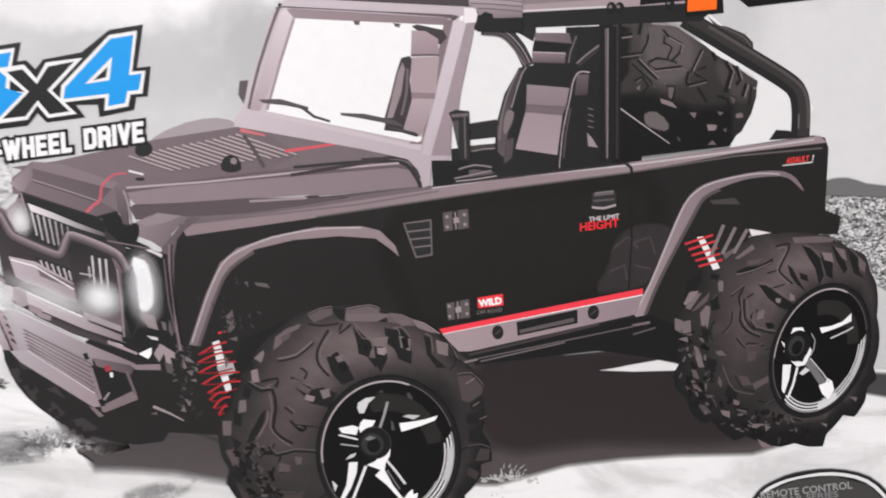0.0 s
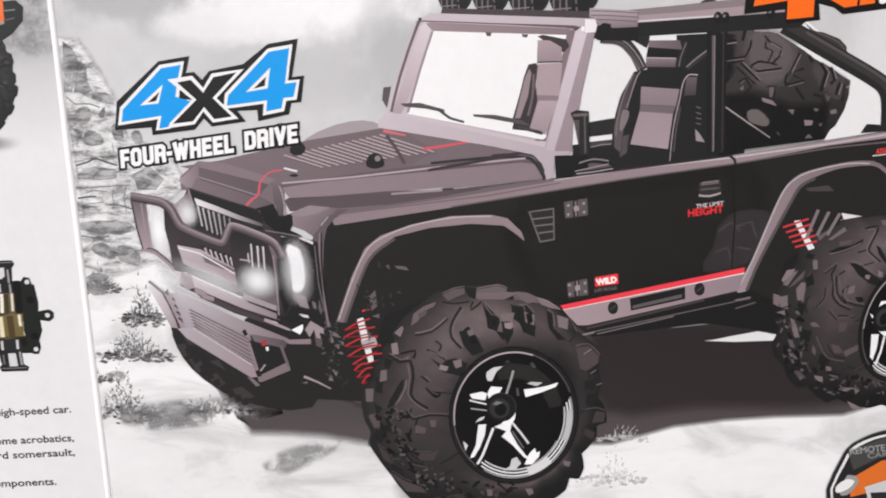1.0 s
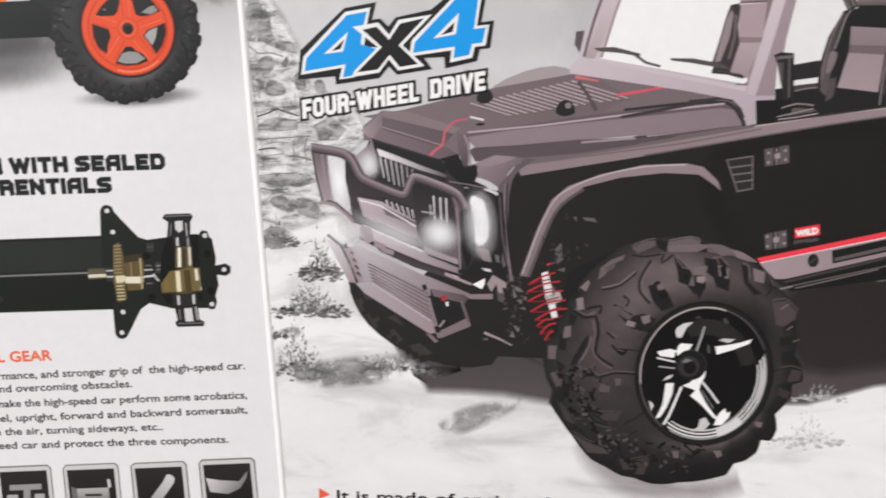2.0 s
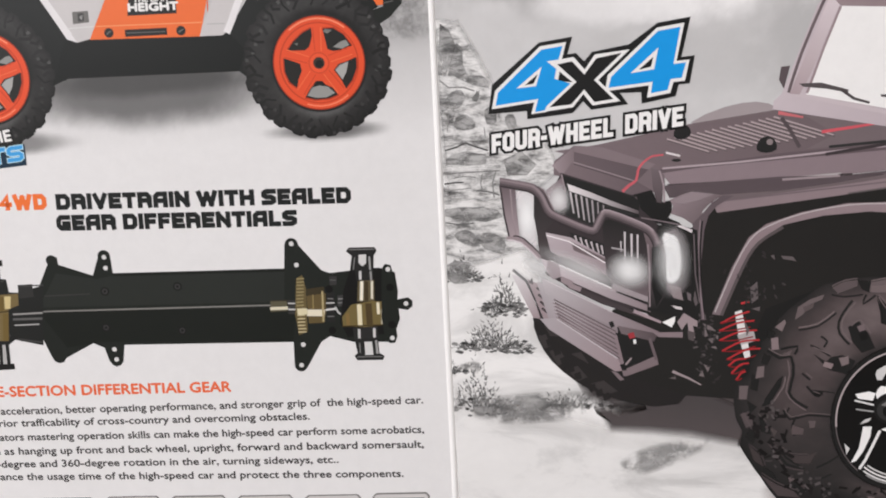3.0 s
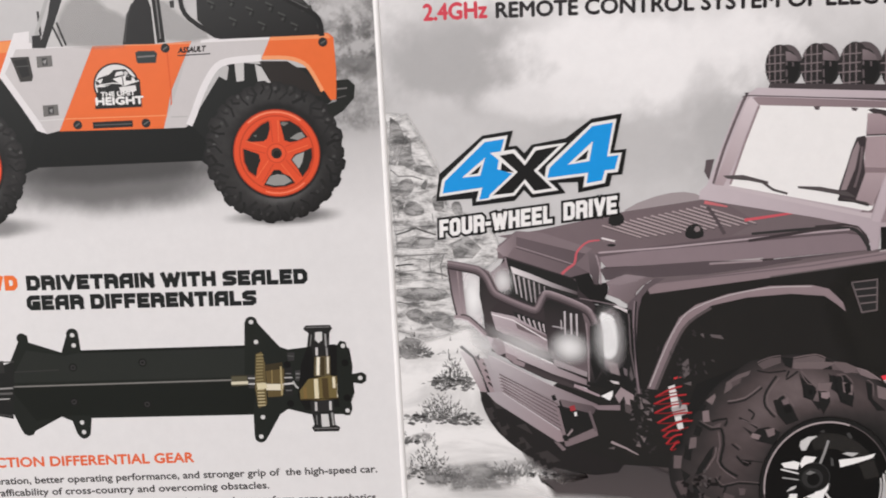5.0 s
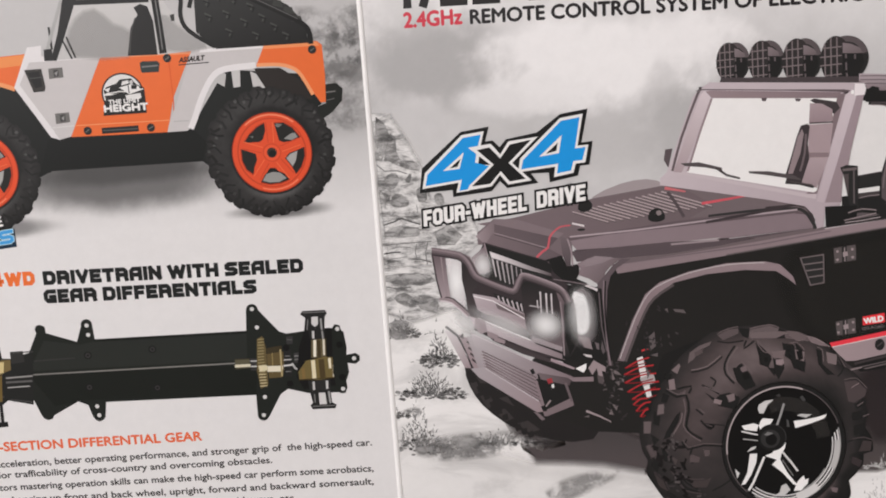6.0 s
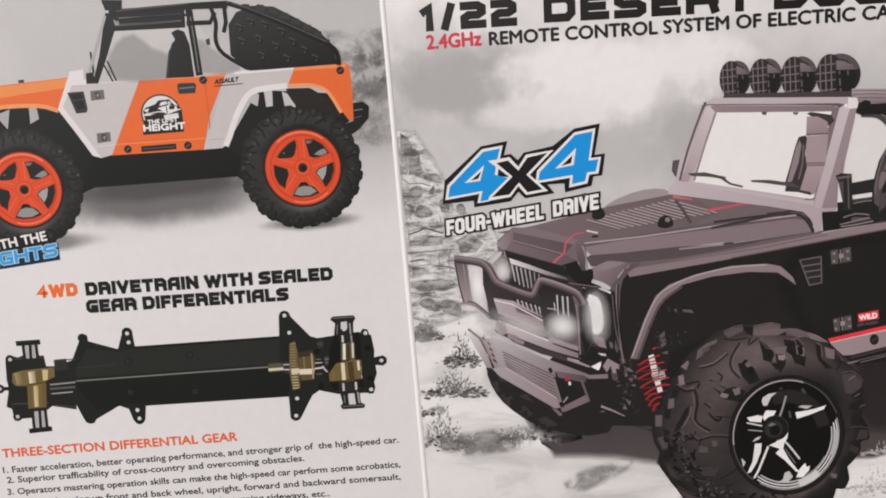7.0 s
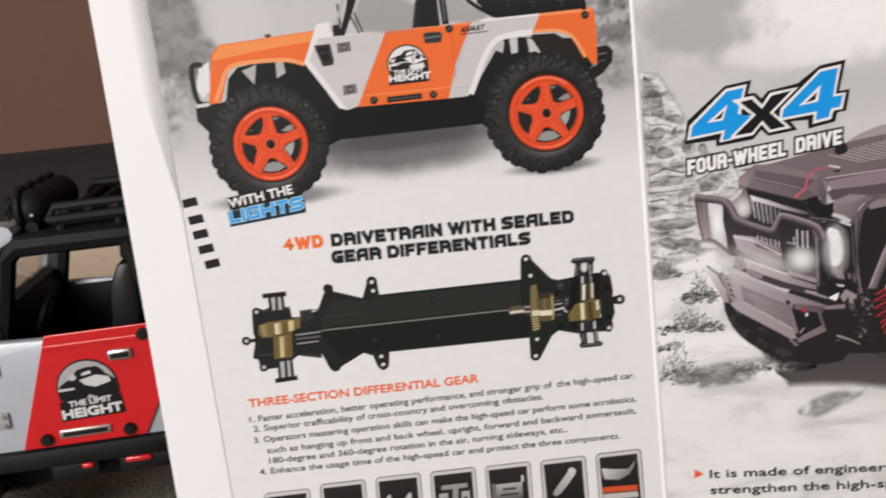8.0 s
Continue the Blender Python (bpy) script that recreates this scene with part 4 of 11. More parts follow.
F.ink((134, 122, 124), [(143.2, 179), (167.3, 180.3), (194.9, 182.1), (195, 180.1), (167.3, 178.5), (143.1, 177.8)])
F.ring(34, (148, 176.3), 1.1, 1.4)
F.ring((125, 115, 116), (147.7, 176.6), 0.4, 0.4)
F.ring(34, (177.9, 176.9), 1.1, 1.4)
F.ring((125, 115, 116), (177.7, 177.2), 0.4, 0.4)
F.ring(34, (179.8, 176.8), 1.1, 1.4)
F.ring((125, 115, 116), (179.5, 177.2), 0.4, 0.4)
F.ring(34, (191.2, 177.4), 1.1, 1.4)
F.ring((125, 115, 116), (190.9, 177.8), 0.4, 0.4)
F.begin("printed_underbody", "black printed underbody")
F.ink(34, [(72.6, 98), (83.8, 115.5), (126.3, 120.9), (136.9, 97.9), (116.9, 92.1), (99.7, 92.1), (87.3, 77), (81, 70.9), (78.9, 83.1)])
F.begin("printed_underbody", "black printed rear underbody")
F.ink(34, [(192.1, 109.2), (207.8, 123), (221.1, 122.9), (212.6, 103.5), (209.2, 83.3), (196.7, 89.1), (193.8, 94.9)])
F.begin("printed_body_side", "glossy black printed body side and door")
F.ink((39, 38, 37), [(69.4, 121.3), (73.2, 127), (107.2, 132), (136.3, 136.1), (182.1, 141), (225.1, 147), (227.7, 146.4), (228.6, 144), (228.6, 129.3), (232.3, 127.9), (231.9, 123.5), (211.8, 123.6), (196.8, 112), (194.4, 97.8), (185.5, 101.8), (143.9, 92.1), (136.9, 97.9), (125.8, 103.7), (106.1, 106), (87.1, 98), (81.8, 83.1), (80, 72.4), (66.4, 73.1), (53.4, 77.7), (45.1, 86), (43, 95.1), (56.3, 104), (61, 117.1)])
F.ink((44, 43, 41), [(129.2, 126.4), (167.5, 131.6), (184.9, 134.1), (185.1, 123.2), (175.8, 112.1), (139.9, 103.7), (131.6, 109.5)], alpha=0.7, feather=6.9, smooth=3)
F.ink((73, 67, 68), [(178.4, 116.3), (179.7, 121.8), (183.7, 125.3), (190.4, 125.9), (193.1, 123.1), (190, 114.8), (185.3, 111.3), (175.8, 110)], alpha=0.5, feather=0.8, smooth=3)
F.line((88, 80, 81), 0.55, [(179.1, 120.5), (182.4, 123.2), (185.1, 120.4)], alpha=0.6)
F.line((88, 80, 81), 0.55, [(183.8, 121.8), (187.8, 123.2), (189.2, 119)], alpha=0.6)
F.line((88, 80, 81), 0.55, [(178.5, 114.9), (181.8, 116.3), (182.6, 112.7)], alpha=0.6)
F.line((88, 80, 81), 0.55, [(184.5, 116.2), (187.9, 115.5)], alpha=0.6)
F.line(24, 0.28, [(182.4, 140.9), (183.5, 123.2), (182.9, 109.9)])
F.begin("printed_waist_rail", "pale grey printed edge along the body side")
F.ink((138, 122, 126), [(73.2, 127.2), (107.3, 132.2), (136.3, 136.3), (182.4, 141.2), (226.4, 146.9), (228.2, 145.3), (207.1, 143), (182.4, 138.8), (154, 135.3), (136.3, 133), (107.1, 128.7), (74.4, 124.4)], fade=((152, 135, 139), 0))
F.line((190, 182, 183), 0.41, [(126.7, 134.6), (154, 138), (182.1, 140.5), (207.1, 143.5), (225.2, 146)])
F.line((100, 92, 93), 0.41, [(107.1, 128.9), (154, 135.4), (182.4, 138.8), (207.1, 142.4), (227.2, 144)])
F.line(40, 0.69, [(181.3, 141.2), (182.9, 140.1), (183.2, 138.7)], smooth=3)
F.line((63, 57, 58), 0.41, [(107.2, 132), (136.3, 136.1), (182.4, 141)])
F.begin("printed_hood", "grey printed bonnet with louvres and red lines")
F.ink((160, 150, 152), [(67.7, 148.6), (76.4, 152.3), (84.1, 153.3), (89.1, 151.7), (90.1, 148.7), (71.8, 146.2)], smooth=2)
F.ink((120, 106, 110), [(43.2, 143.4), (67.7, 148.2), (89.5, 151.1), (114.8, 147), (131.7, 144), (135.1, 139.9), (126.9, 140.8), (92.3, 139.6), (63.3, 136.6), (57.8, 135.8), (31.6, 142)], fade=((104, 92, 95), 0))
F.ink((115, 103, 106), [(95.6, 149.6), (114.8, 146.7), (131.7, 144), (133.7, 140.9), (118.7, 142), (96.5, 140.7), (103.7, 144.4)])
F.begin("printed_louvre")
F.line((176, 160, 162), 0.41, [(61.5, 144.4), (72.2, 140.7)])
F.line((96, 88, 89), 0.3, [(61.7, 144), (72.5, 140.3)])
F.begin("printed_louvre")
F.line((176, 160, 162), 0.41, [(63.5, 144.8), (74.3, 140.9)])
F.line((96, 88, 89), 0.3, [(63.7, 144.3), (74.6, 140.5)])
F.begin("printed_louvre")
F.line((176, 160, 162), 0.41, [(65.4, 145.1), (76.6, 141.2)])
F.line((96, 88, 89), 0.3, [(65.6, 144.6), (76.8, 140.8)])
F.begin("printed_louvre")
F.line((176, 160, 162), 0.41, [(67.4, 145.4), (78.9, 141.4)])
F.line((96, 88, 89), 0.3, [(67.6, 145), (79.1, 141)])
F.begin("printed_louvre")
F.line((176, 160, 162), 0.41, [(69.2, 145.8), (81.1, 141.7)])
F.line((96, 88, 89), 0.3, [(69.4, 145.3), (81.4, 141.3)])
F.begin("printed_louvre")
F.line((176, 160, 162), 0.41, [(71.2, 146.2), (83.2, 141.9)])
F.line((96, 88, 89), 0.3, [(71.4, 145.7), (83.5, 141.5)])
F.begin("printed_louvre")
F.line((176, 160, 162), 0.41, [(73, 146.5), (85.5, 142.2)])
F.line((96, 88, 89), 0.3, [(73.3, 146.1), (85.7, 141.8)])
F.begin("printed_louvre")
F.line((176, 160, 162), 0.41, [(75, 146.9), (87.7, 142.4)])
F.line((96, 88, 89), 0.3, [(75.3, 146.4), (88, 142)])
F.begin("printed_louvre")
F.line((176, 160, 162), 0.41, [(77, 147.2), (90, 142.7)])
F.line((96, 88, 89), 0.3, [(77.3, 146.7), (90.2, 142.3)])
F.begin("printed_louvre")
F.line((176, 160, 162), 0.41, [(78.8, 147.5), (92.1, 142.9)])
F.line((96, 88, 89), 0.3, [(79.1, 147.1), (92.3, 142.5)])
F.begin("printed_louvre")
F.line((176, 160, 162), 0.41, [(80.8, 147.9), (94.3, 143.2)])
F.line((96, 88, 89), 0.3, [(81.1, 147.5), (94.6, 142.7)])
F.begin("printed_louvre")
F.line((176, 160, 162), 0.41, [(82.7, 148.2), (96.6, 143.4)])
F.line((96, 88, 89), 0.3, [(82.9, 147.7), (96.8, 143)])
F.begin("printed_louvre")
F.line((176, 160, 162), 0.41, [(84.6, 148.6), (98.8, 143.6)])
F.line((96, 88, 89), 0.3, [(84.9, 148.1), (99, 143.2)])
F.begin("printed_louvre")
F.line((176, 160, 162), 0.41, [(86.5, 148.9), (100.9, 143.9)])
F.line((96, 88, 89), 0.3, [(86.7, 148.5), (101.1, 143.5)])
F.begin("printed_louvre")
F.line((176, 160, 162), 0.41, [(88.4, 149.3), (103.1, 144.1)])
F.line((96, 88, 89), 0.3, [(88.7, 148.8), (103.4, 143.7)])
F.begin("printed_hood_side", "grey printed bonnet flank")
F.ink((99, 87, 91), [(57.8, 136.1), (92.3, 140), (118.7, 141.7), (127.6, 141.2), (132.1, 139.9), (99.2, 138.4), (71.1, 136.5), (59.9, 135.3)])
F.ink((138, 123, 128), [(59.9, 135.3), (71.1, 136.7), (99.2, 138.7), (126.9, 140.7), (131.6, 139.9), (132.9, 136.1), (105.2, 133.8), (62.2, 132.4)], fade=((134, 119, 124), 0))
F.ink((80, 71, 74), [(61.5, 132.4), (105.2, 133.6), (132.9, 136.1), (137, 136.7), (101.6, 131.2), (74.7, 128.4), (61.9, 128.8)], fade=((94, 83, 87), 0))
F.ink((111, 99, 102), [(74.8, 129.2), (101.7, 132), (135, 136.3), (135.6, 135.4), (107.2, 131.4), (75.4, 127.5)])
F.line((173, 167, 167), 0.55, [(91.9, 133.2), (105.3, 134.1)])
F.line((63, 57, 58), 0.55, [(104.5, 133.8), (108, 133.9)])
F.line(52, 0.69, [(102.1, 141.1), (116, 142.1), (125.6, 142.2), (129.6, 141.3), (132.3, 137.5), (132.8, 135.8)], tip=1.1, smooth=3)
F.line((63, 57, 58), 0.55, [(118.7, 142.8), (127, 143.1), (129.7, 142.4)], smooth=3)
F.begin("printed_hood_edge", "pale printed folds along the bonnet")
F.line((176, 161, 166), 0.5, [(60.3, 136.6), (80.1, 137.8), (109.9, 140.5), (127.8, 141.8)])
F.line((64, 57, 59), 0.84, [(101.3, 139.2), (117.1, 141.6), (127.8, 143.4), (130.8, 141.8), (132.6, 137.9)], smooth=3)
F.ink((96, 85, 89), [(60.4, 131.9), (90.2, 133.6), (115.4, 133.6), (105, 132), (90.2, 130.1), (62.1, 128.7)], alpha=0.85, feather=0.17)
F.line((152, 138, 142), 0.59, [(90.8, 132.9), (105, 133.6)])
F.line((112, 100, 104), 0.34, [(72.4, 127.2), (117.2, 131.8), (137.2, 134.9)])
F.begin("printed_stripe", "red printed bonnet stripe")
F.line((206, 90, 100), 0.83, [(100.2, 145), (107.9, 146), (113.7, 146.8)], tip=0.55)
F.begin("printed_stripe", "faded red printed bonnet stripe")
F.line((200, 110, 115), 0.97, [(89.5, 150.3), (95.6, 148.9)], tip=0.41)
F.begin("printed_mark", "pale printed mark on the bonnet")
F.line((219, 211, 212), 0.55, [(61.2, 140.8), (64.9, 139.8)])
F.begin("printed_aerial", "black printed aerial")
F.line((84, 75, 78), 0.95, [(90.3, 149), (92.4, 145.9), (94.9, 141.2)])
F.begin("printed_bonnet_pin", "black printed bonnet pin")
F.ink(40, [(84.3, 140.8), (84.6, 142.9), (85.9, 144.1), (87.6, 144.2), (88.9, 143), (89.2, 140.8), (86.7, 140)], smooth=2)
F.ring((136, 124, 125), (87.5, 142.8), 0.8, 0.8)
F.begin("printed_bonnet_pin", "black printed bonnet pin")
F.ink(38, [(63.2, 145), (63.8, 147.3), (65.7, 148.2), (67.3, 147.1), (67.5, 145.2), (65.3, 144.1)], smooth=2)
F.ring(40, (63.9, 138.7), 1.2, 0.4)
F.begin("printed_nose", "pale grey printed bonnet front")
F.ink((116, 103, 107), [(31.4, 135.5), (31.5, 139.2), (37, 143.4), (44.6, 142.7), (57.9, 137.8), (60.8, 134.9), (60.8, 130.9), (57.8, 130.3), (53, 129.5), (33.8, 135.1)])
F.ink((128, 114, 118), [(37, 143.4), (44.6, 142.7), (58.5, 137.8), (56.6, 136.4), (37.1, 141.7)])
F.ink((104, 92, 96), [(37.1, 141.7), (56.6, 136.4), (53.5, 133.3), (36.9, 138.9)], fade=((94, 83, 87), 0))
F.ink((156, 142, 146), [(30.9, 138.1), (37, 143), (36.9, 138.7), (33.7, 135.5)], fade=((124, 110, 114), 0))
F.ink((122, 108, 112), [(36.2, 138.7), (36.9, 138.9), (53.5, 133.3), (57.4, 130.9), (52.6, 129.5), (33.8, 135.3)], fade=((100, 88, 92), 0))
F.line((150, 136, 140), 0.26, [(36.9, 138.9), (44.4, 136.4), (53.3, 133.3)])
F.line((84, 75, 78), 0.26, [(36.9, 138.4), (44.4, 135.9), (53.2, 132.8)])
F.ink(34, [(51.7, 129.5), (57.4, 130.9), (59, 127.5), (62.7, 128), (62.6, 124.9), (61.7, 123.3), (64.6, 121.9), (66.7, 119.7), (56.4, 122.4), (52.6, 125.2)])
F.ink((112, 100, 104), [(57.3, 136.9), (59.7, 136), (60.3, 131.4), (60.1, 127.3), (58.8, 127.5), (57.7, 131.6)], fade=((84, 75, 78), -90))
F.line((158, 143, 148), 0.43, [(59.5, 136), (60.5, 132.3), (60.7, 127.4)], smooth=2)
F.line((92, 82, 85), 0.43, [(53.2, 129.1), (54, 127), (54, 123.8)])
F.begin("printed_front_corner", "pale printed fender corner")
F.ink((140, 125, 130), [(62.1, 128.1), (65.1, 129.4), (67.8, 130.2), (73.6, 129.4), (75.9, 129.2), (72.5, 127), (70.6, 124.9), (70.1, 122.2), (68.2, 121.3), (65.7, 123.1), (62.4, 124.4), (63, 126.5)], fade=((112, 100, 103), -40))
F.ink((168, 153, 158), [(62.3, 128), (67.8, 130.2), (73.6, 129.4), (70.2, 128.1), (65, 127)], alpha=0.6, feather=0.26)
F.ink((98, 87, 91), [(68, 121.5), (70.5, 124.1), (72.9, 127), (75.9, 129.1), (78.6, 128.9), (74.4, 126.3), (72.2, 123.7), (71.1, 119.7), (70.4, 111.5), (70.5, 104.2), (71.8, 94.9), (70.3, 94.9), (69, 106.1), (68.9, 115.2)])
F.line((136, 121, 126), 0.35, [(70.1, 122.4), (69.6, 115.2), (69.8, 106.1), (71, 95.1)], smooth=2)
F.line(36, 0.43, [(70.6, 122.3), (70.1, 115.2), (70.4, 106.1), (71.5, 95.1)], smooth=2)
F.begin("printed_stripe", "faded red printed line down the bonnet front")
F.line((206, 98, 108), 0.78, [(49.7, 130.6), (51.7, 132.4), (53.4, 133.6), (54, 136.5), (55.2, 138.2), (57.5, 139.9), (60.6, 140.2)], tip=0.43, smooth=2, alpha=0.9)
F.begin("printed_grille", "dark printed grille with pale upright bars")
F.ink((60, 54, 56), [(33.4, 136.1), (52.6, 129.5), (54.7, 125.6), (59, 121.5), (69.2, 118.8), (70.3, 94.9), (56, 97.5), (43.6, 99.4), (28.5, 107.8), (26.9, 119.9), (31.1, 131.7)])
F.ink((176, 164, 168), [(29.3, 131.3), (33.5, 134.8), (34.3, 126.4), (31.8, 126.1), (30.6, 127)], fade=((120, 107, 111), 60), feather=0.26)
F.ink(38, [(33.7, 135.5), (52.5, 129.3), (54.2, 128), (54.1, 123.4), (44.2, 124.3), (34.6, 131.7)])
F.ink(46, [(34.6, 131.2), (46.9, 126.6), (53.4, 124.3), (44.1, 123.4), (41.5, 121.4), (34.4, 124.4)])
F.ink((228, 221, 223), [(35, 133.1), (41, 130.7), (46.9, 128.1), (54, 125.3), (54, 124.4), (46.9, 126.7), (40.9, 129.1), (35.5, 131.1)], fade=((92, 82, 85), -10))
F.line((150, 136, 140), 0.43, [(33.5, 135.7), (34.3, 131.7), (34.5, 126.6)])
F.begin("printed_grille_bar")
F.line((196, 188, 191), 0.52, [(35.8, 130.8), (36.6, 124.9)], tip=0.35)
F.begin("printed_grille_bar")
F.line((188, 180, 183), 0.52, [(37.2, 130.2), (38, 123.7)], tip=0.35)
F.begin("printed_grille_bar")
F.line((180, 172, 175), 0.52, [(38.7, 129.7), (39.4, 122.9)], tip=0.35)
F.begin("printed_grille_bar")
F.line((172, 164, 167), 0.52, [(40.1, 129.1), (40.8, 122.4)], tip=0.35)
F.begin("printed_grille_bar")
F.line((164, 156, 159), 0.52, [(41.6, 128.5), (42, 122)], tip=0.35)
F.begin("printed_grille_bar")
F.line((156, 148, 151), 0.35, [(43.1, 127.9), (43.3, 122.2)], tip=0.35)
F.begin("printed_grille_bar")
F.line((148, 140, 143), 0.35, [(44.6, 127.1), (44.7, 124.5)], tip=0.35)
F.begin("printed_lower_grille", "dark printed lower grille between pale rails")
F.ink(44, [(35.2, 119.8), (44.5, 116.3), (45, 111.9), (37, 115.9)])
F.begin("printed_grille_bar")
F.line((190, 180, 184), 0.52, [(36.8, 118.7), (37.4, 116.6)], tip=0.35)
F.begin("printed_grille_bar")
F.line((190, 180, 184), 0.52, [(38.2, 118.2), (38.9, 115.8)], tip=0.35)
F.begin("printed_grille_bar")
F.line((190, 180, 184), 0.52, [(39.6, 117.6), (40.4, 115)], tip=0.35)
F.begin("printed_grille_bar")
F.line((190, 180, 184), 0.52, [(41.1, 117), (41.8, 114.3)], tip=0.35)
F.begin("printed_grille_bar")
F.line((190, 180, 184), 0.52, [(42.6, 116.5), (43.2, 113.7)], tip=0.35)
F.begin("printed_grille_bar")
F.line((190, 180, 184), 0.52, [(43.9, 115.9), (44.3, 113.4)], tip=0.35)
F.begin("printed_bumper_bar", "pale grey printed bumper bars")
F.ink((184, 172, 177), [(27.8, 119.9), (35.6, 118.2), (45, 112.6), (45.2, 107.4), (37.6, 109.7), (28.6, 115.2)], fade=((150, 136, 140), -60))
F.ink((112, 100, 103), [(35.6, 117.1), (44.8, 112.3), (44.9, 111), (36.4, 114.5)])
F.line((232, 226, 228), 0.35, [(28.3, 119.1), (35.1, 117.1), (44.8, 111)])
F.ink((92, 82, 85), [(30.5, 113.4), (35.4, 111.9), (45.2, 106.7), (45.3, 105.2), (37.5, 108.2), (30.6, 111.3)])
F.ink((206, 196, 200), [(27.1, 113.4), (30.4, 111.5), (44.6, 104.7), (56.7, 99.2), (56.9, 97.1), (46.3, 100.8), (32.1, 107.2), (28.4, 108.7)], fade=((134, 120, 124), -15))
F.line((245, 241, 242), 0.35, [(27.6, 112.8), (34.9, 109.3), (46.4, 103.9)])
F.ink((70, 63, 65), [(31.7, 106.7), (46.3, 100), (56.5, 96), (56, 95.1), (43.6, 99.4), (34.4, 104)])
F.ink((150, 136, 140), [(32.7, 107.4), (36.1, 105.9), (35.6, 104), (32.6, 105.7)])
F.ink((150, 136, 140), [(34.4, 105.7), (38.3, 104.1), (37.9, 102.9), (34.7, 104)])
F.ink((196, 186, 190), [(52.3, 97.8), (56, 96.6), (56.7, 95.4), (53.2, 96.5)])
F.begin("printed_lamp_guard", "dark printed lamp guard panel that pales towards the lamp")
F.ink(40, [(44.1, 122.5), (46.8, 123.4), (54.8, 119.9), (56.3, 116.5), (56.7, 110.2), (44.9, 111.5)], fade=((66, 59, 61), -90))
F.ink((66, 59, 61), [(44.9, 111.6), (56.7, 110.2), (56.7, 98.6), (47.3, 103.2), (45.2, 107.3)], fade=((118, 105, 109), -90))
F.line((206, 199, 202), 0.35, [(49.1, 117), (49.2, 114.1)], tip=0.26)
F.line((206, 199, 202), 0.52, [(50.2, 119.6), (50.2, 110.1)], tip=0.26)
F.line((206, 199, 202), 0.61, [(52, 119), (52, 108.8)], tip=0.26)
F.line((206, 199, 202), 0.52, [(53.6, 118.8), (53.6, 108.2)], tip=0.26)
F.line((222, 215, 218), 0.43, [(46.6, 115.2), (50.3, 114.5)], alpha=0.5)
F.line((240, 236, 237), 0.52, [(49.2, 110.2), (54.1, 109)])
F.line((232, 226, 228), 0.43, [(49.7, 108.2), (54.2, 107.3)])
F.line((120, 108, 112), 0.35, [(46.9, 104.5), (56.4, 100.8)])
F.line((40, 38, 39), 0.69, [(47.8, 103), (56.2, 99.5)])
F.ink((190, 178, 182), [(46.9, 105.2), (56.8, 101.2), (56.7, 99.7), (46.4, 103.6)], alpha=0.6)
F.begin("printed_headlamp", "glowing white printed headlamp")
F.ink(36, [(59, 121.3), (63.3, 121.7), (69.3, 119.8), (70.3, 94.9), (56, 97.5), (57.1, 111.5)])
F.ink((126, 114, 118), [(61.5, 119), (65.4, 118.2), (67.3, 111.5), (66.7, 105.1), (63.9, 102.8), (61.3, 104.2)], feather=1.21, smooth=2, fade=(60, 0))
F.ink(252, [(60.6, 117.9), (62.2, 118.4), (63.9, 117), (64.7, 111.5), (64.3, 107.3), (62.6, 105.7), (61, 107.9)], feather=0.78, smooth=3)
F.ink((214, 206, 208), [(63.9, 121), (65, 121.2), (68.1, 119.9), (67.9, 119), (66.7, 119.7)])
F.line((120, 108, 112), 0.35, [(54.6, 123.4), (59.8, 122.4), (65, 121.3)])
F.line((104, 94, 97), 0.35, [(68.4, 118.8), (68.8, 107.9), (70, 99.7)])
F.ink((140, 128, 130), [(61.8, 104.9), (64.8, 104), (65.5, 100.5), (63.1, 101.3)], feather=0.35)
F.ink((110, 100, 103), [(66.5, 102.8), (67.7, 102.2), (67.7, 100.2), (66.9, 100.6)])
F.ink((96, 88, 90), [(68.7, 103.3), (69.5, 99.7), (68.9, 98.7), (68.3, 100.6)])
F.begin("printed_headlamp", "white printed headlamp behind the guard")
F.ink((214, 206, 209), [(20.6, 131.4), (26.2, 131.3), (26, 115.2), (21.8, 118)])
F.ink((150, 136, 140), [(20.4, 126.4), (21.9, 126.4), (22.2, 119), (21.2, 118.6)], alpha=0.6)
F.begin("printed_glow", "soft white printed glow of a headlamp")
F.haze((250, 246, 248), (23.8, 124), 5.2, 12.1, 0, 0.95)
F.begin("printed_glow", "soft white printed glow of a headlamp")
F.haze((250, 246, 248), (32.6, 128.8), 3.9, 5.2, 0, 0.7)
F.begin("printed_guard_post", "grey printed outer tube of the lamp guard")
F.ink((104, 92, 96), [(16.3, 132.8), (20.7, 132.1), (21, 126.4), (21.6, 118), (18.7, 118.4), (17.3, 124.5)], fade=((164, 150, 154), -90))
F.line((66, 59, 61), 0.52, [(16.7, 132.3), (17.5, 124.5), (18.7, 118.2)])
F.line((150, 136, 140), 0.43, [(19.4, 131.9), (19.8, 124.5), (20.7, 118.2)])
F.begin("printed_guard_post", "dark printed inner upright of the lamp guard")
F.ink(42, [(25.9, 131.4), (28.5, 130.9), (30.2, 125.8), (30.8, 122.6), (28.7, 119.9), (30.5, 112.2), (29.7, 111.5), (26.9, 112.6), (26.5, 118.9), (25.6, 124.5)], fade=((78, 70, 72), -90))
F.ink((128, 114, 118), [(26.6, 132.7), (28.6, 131.8), (31.4, 125.9), (30, 125.5)])
F.ink((176, 164, 168), [(29.2, 111.9), (32.2, 110.9), (32.7, 107.2), (30.5, 106.3), (28.5, 108.7)], alpha=0.8)
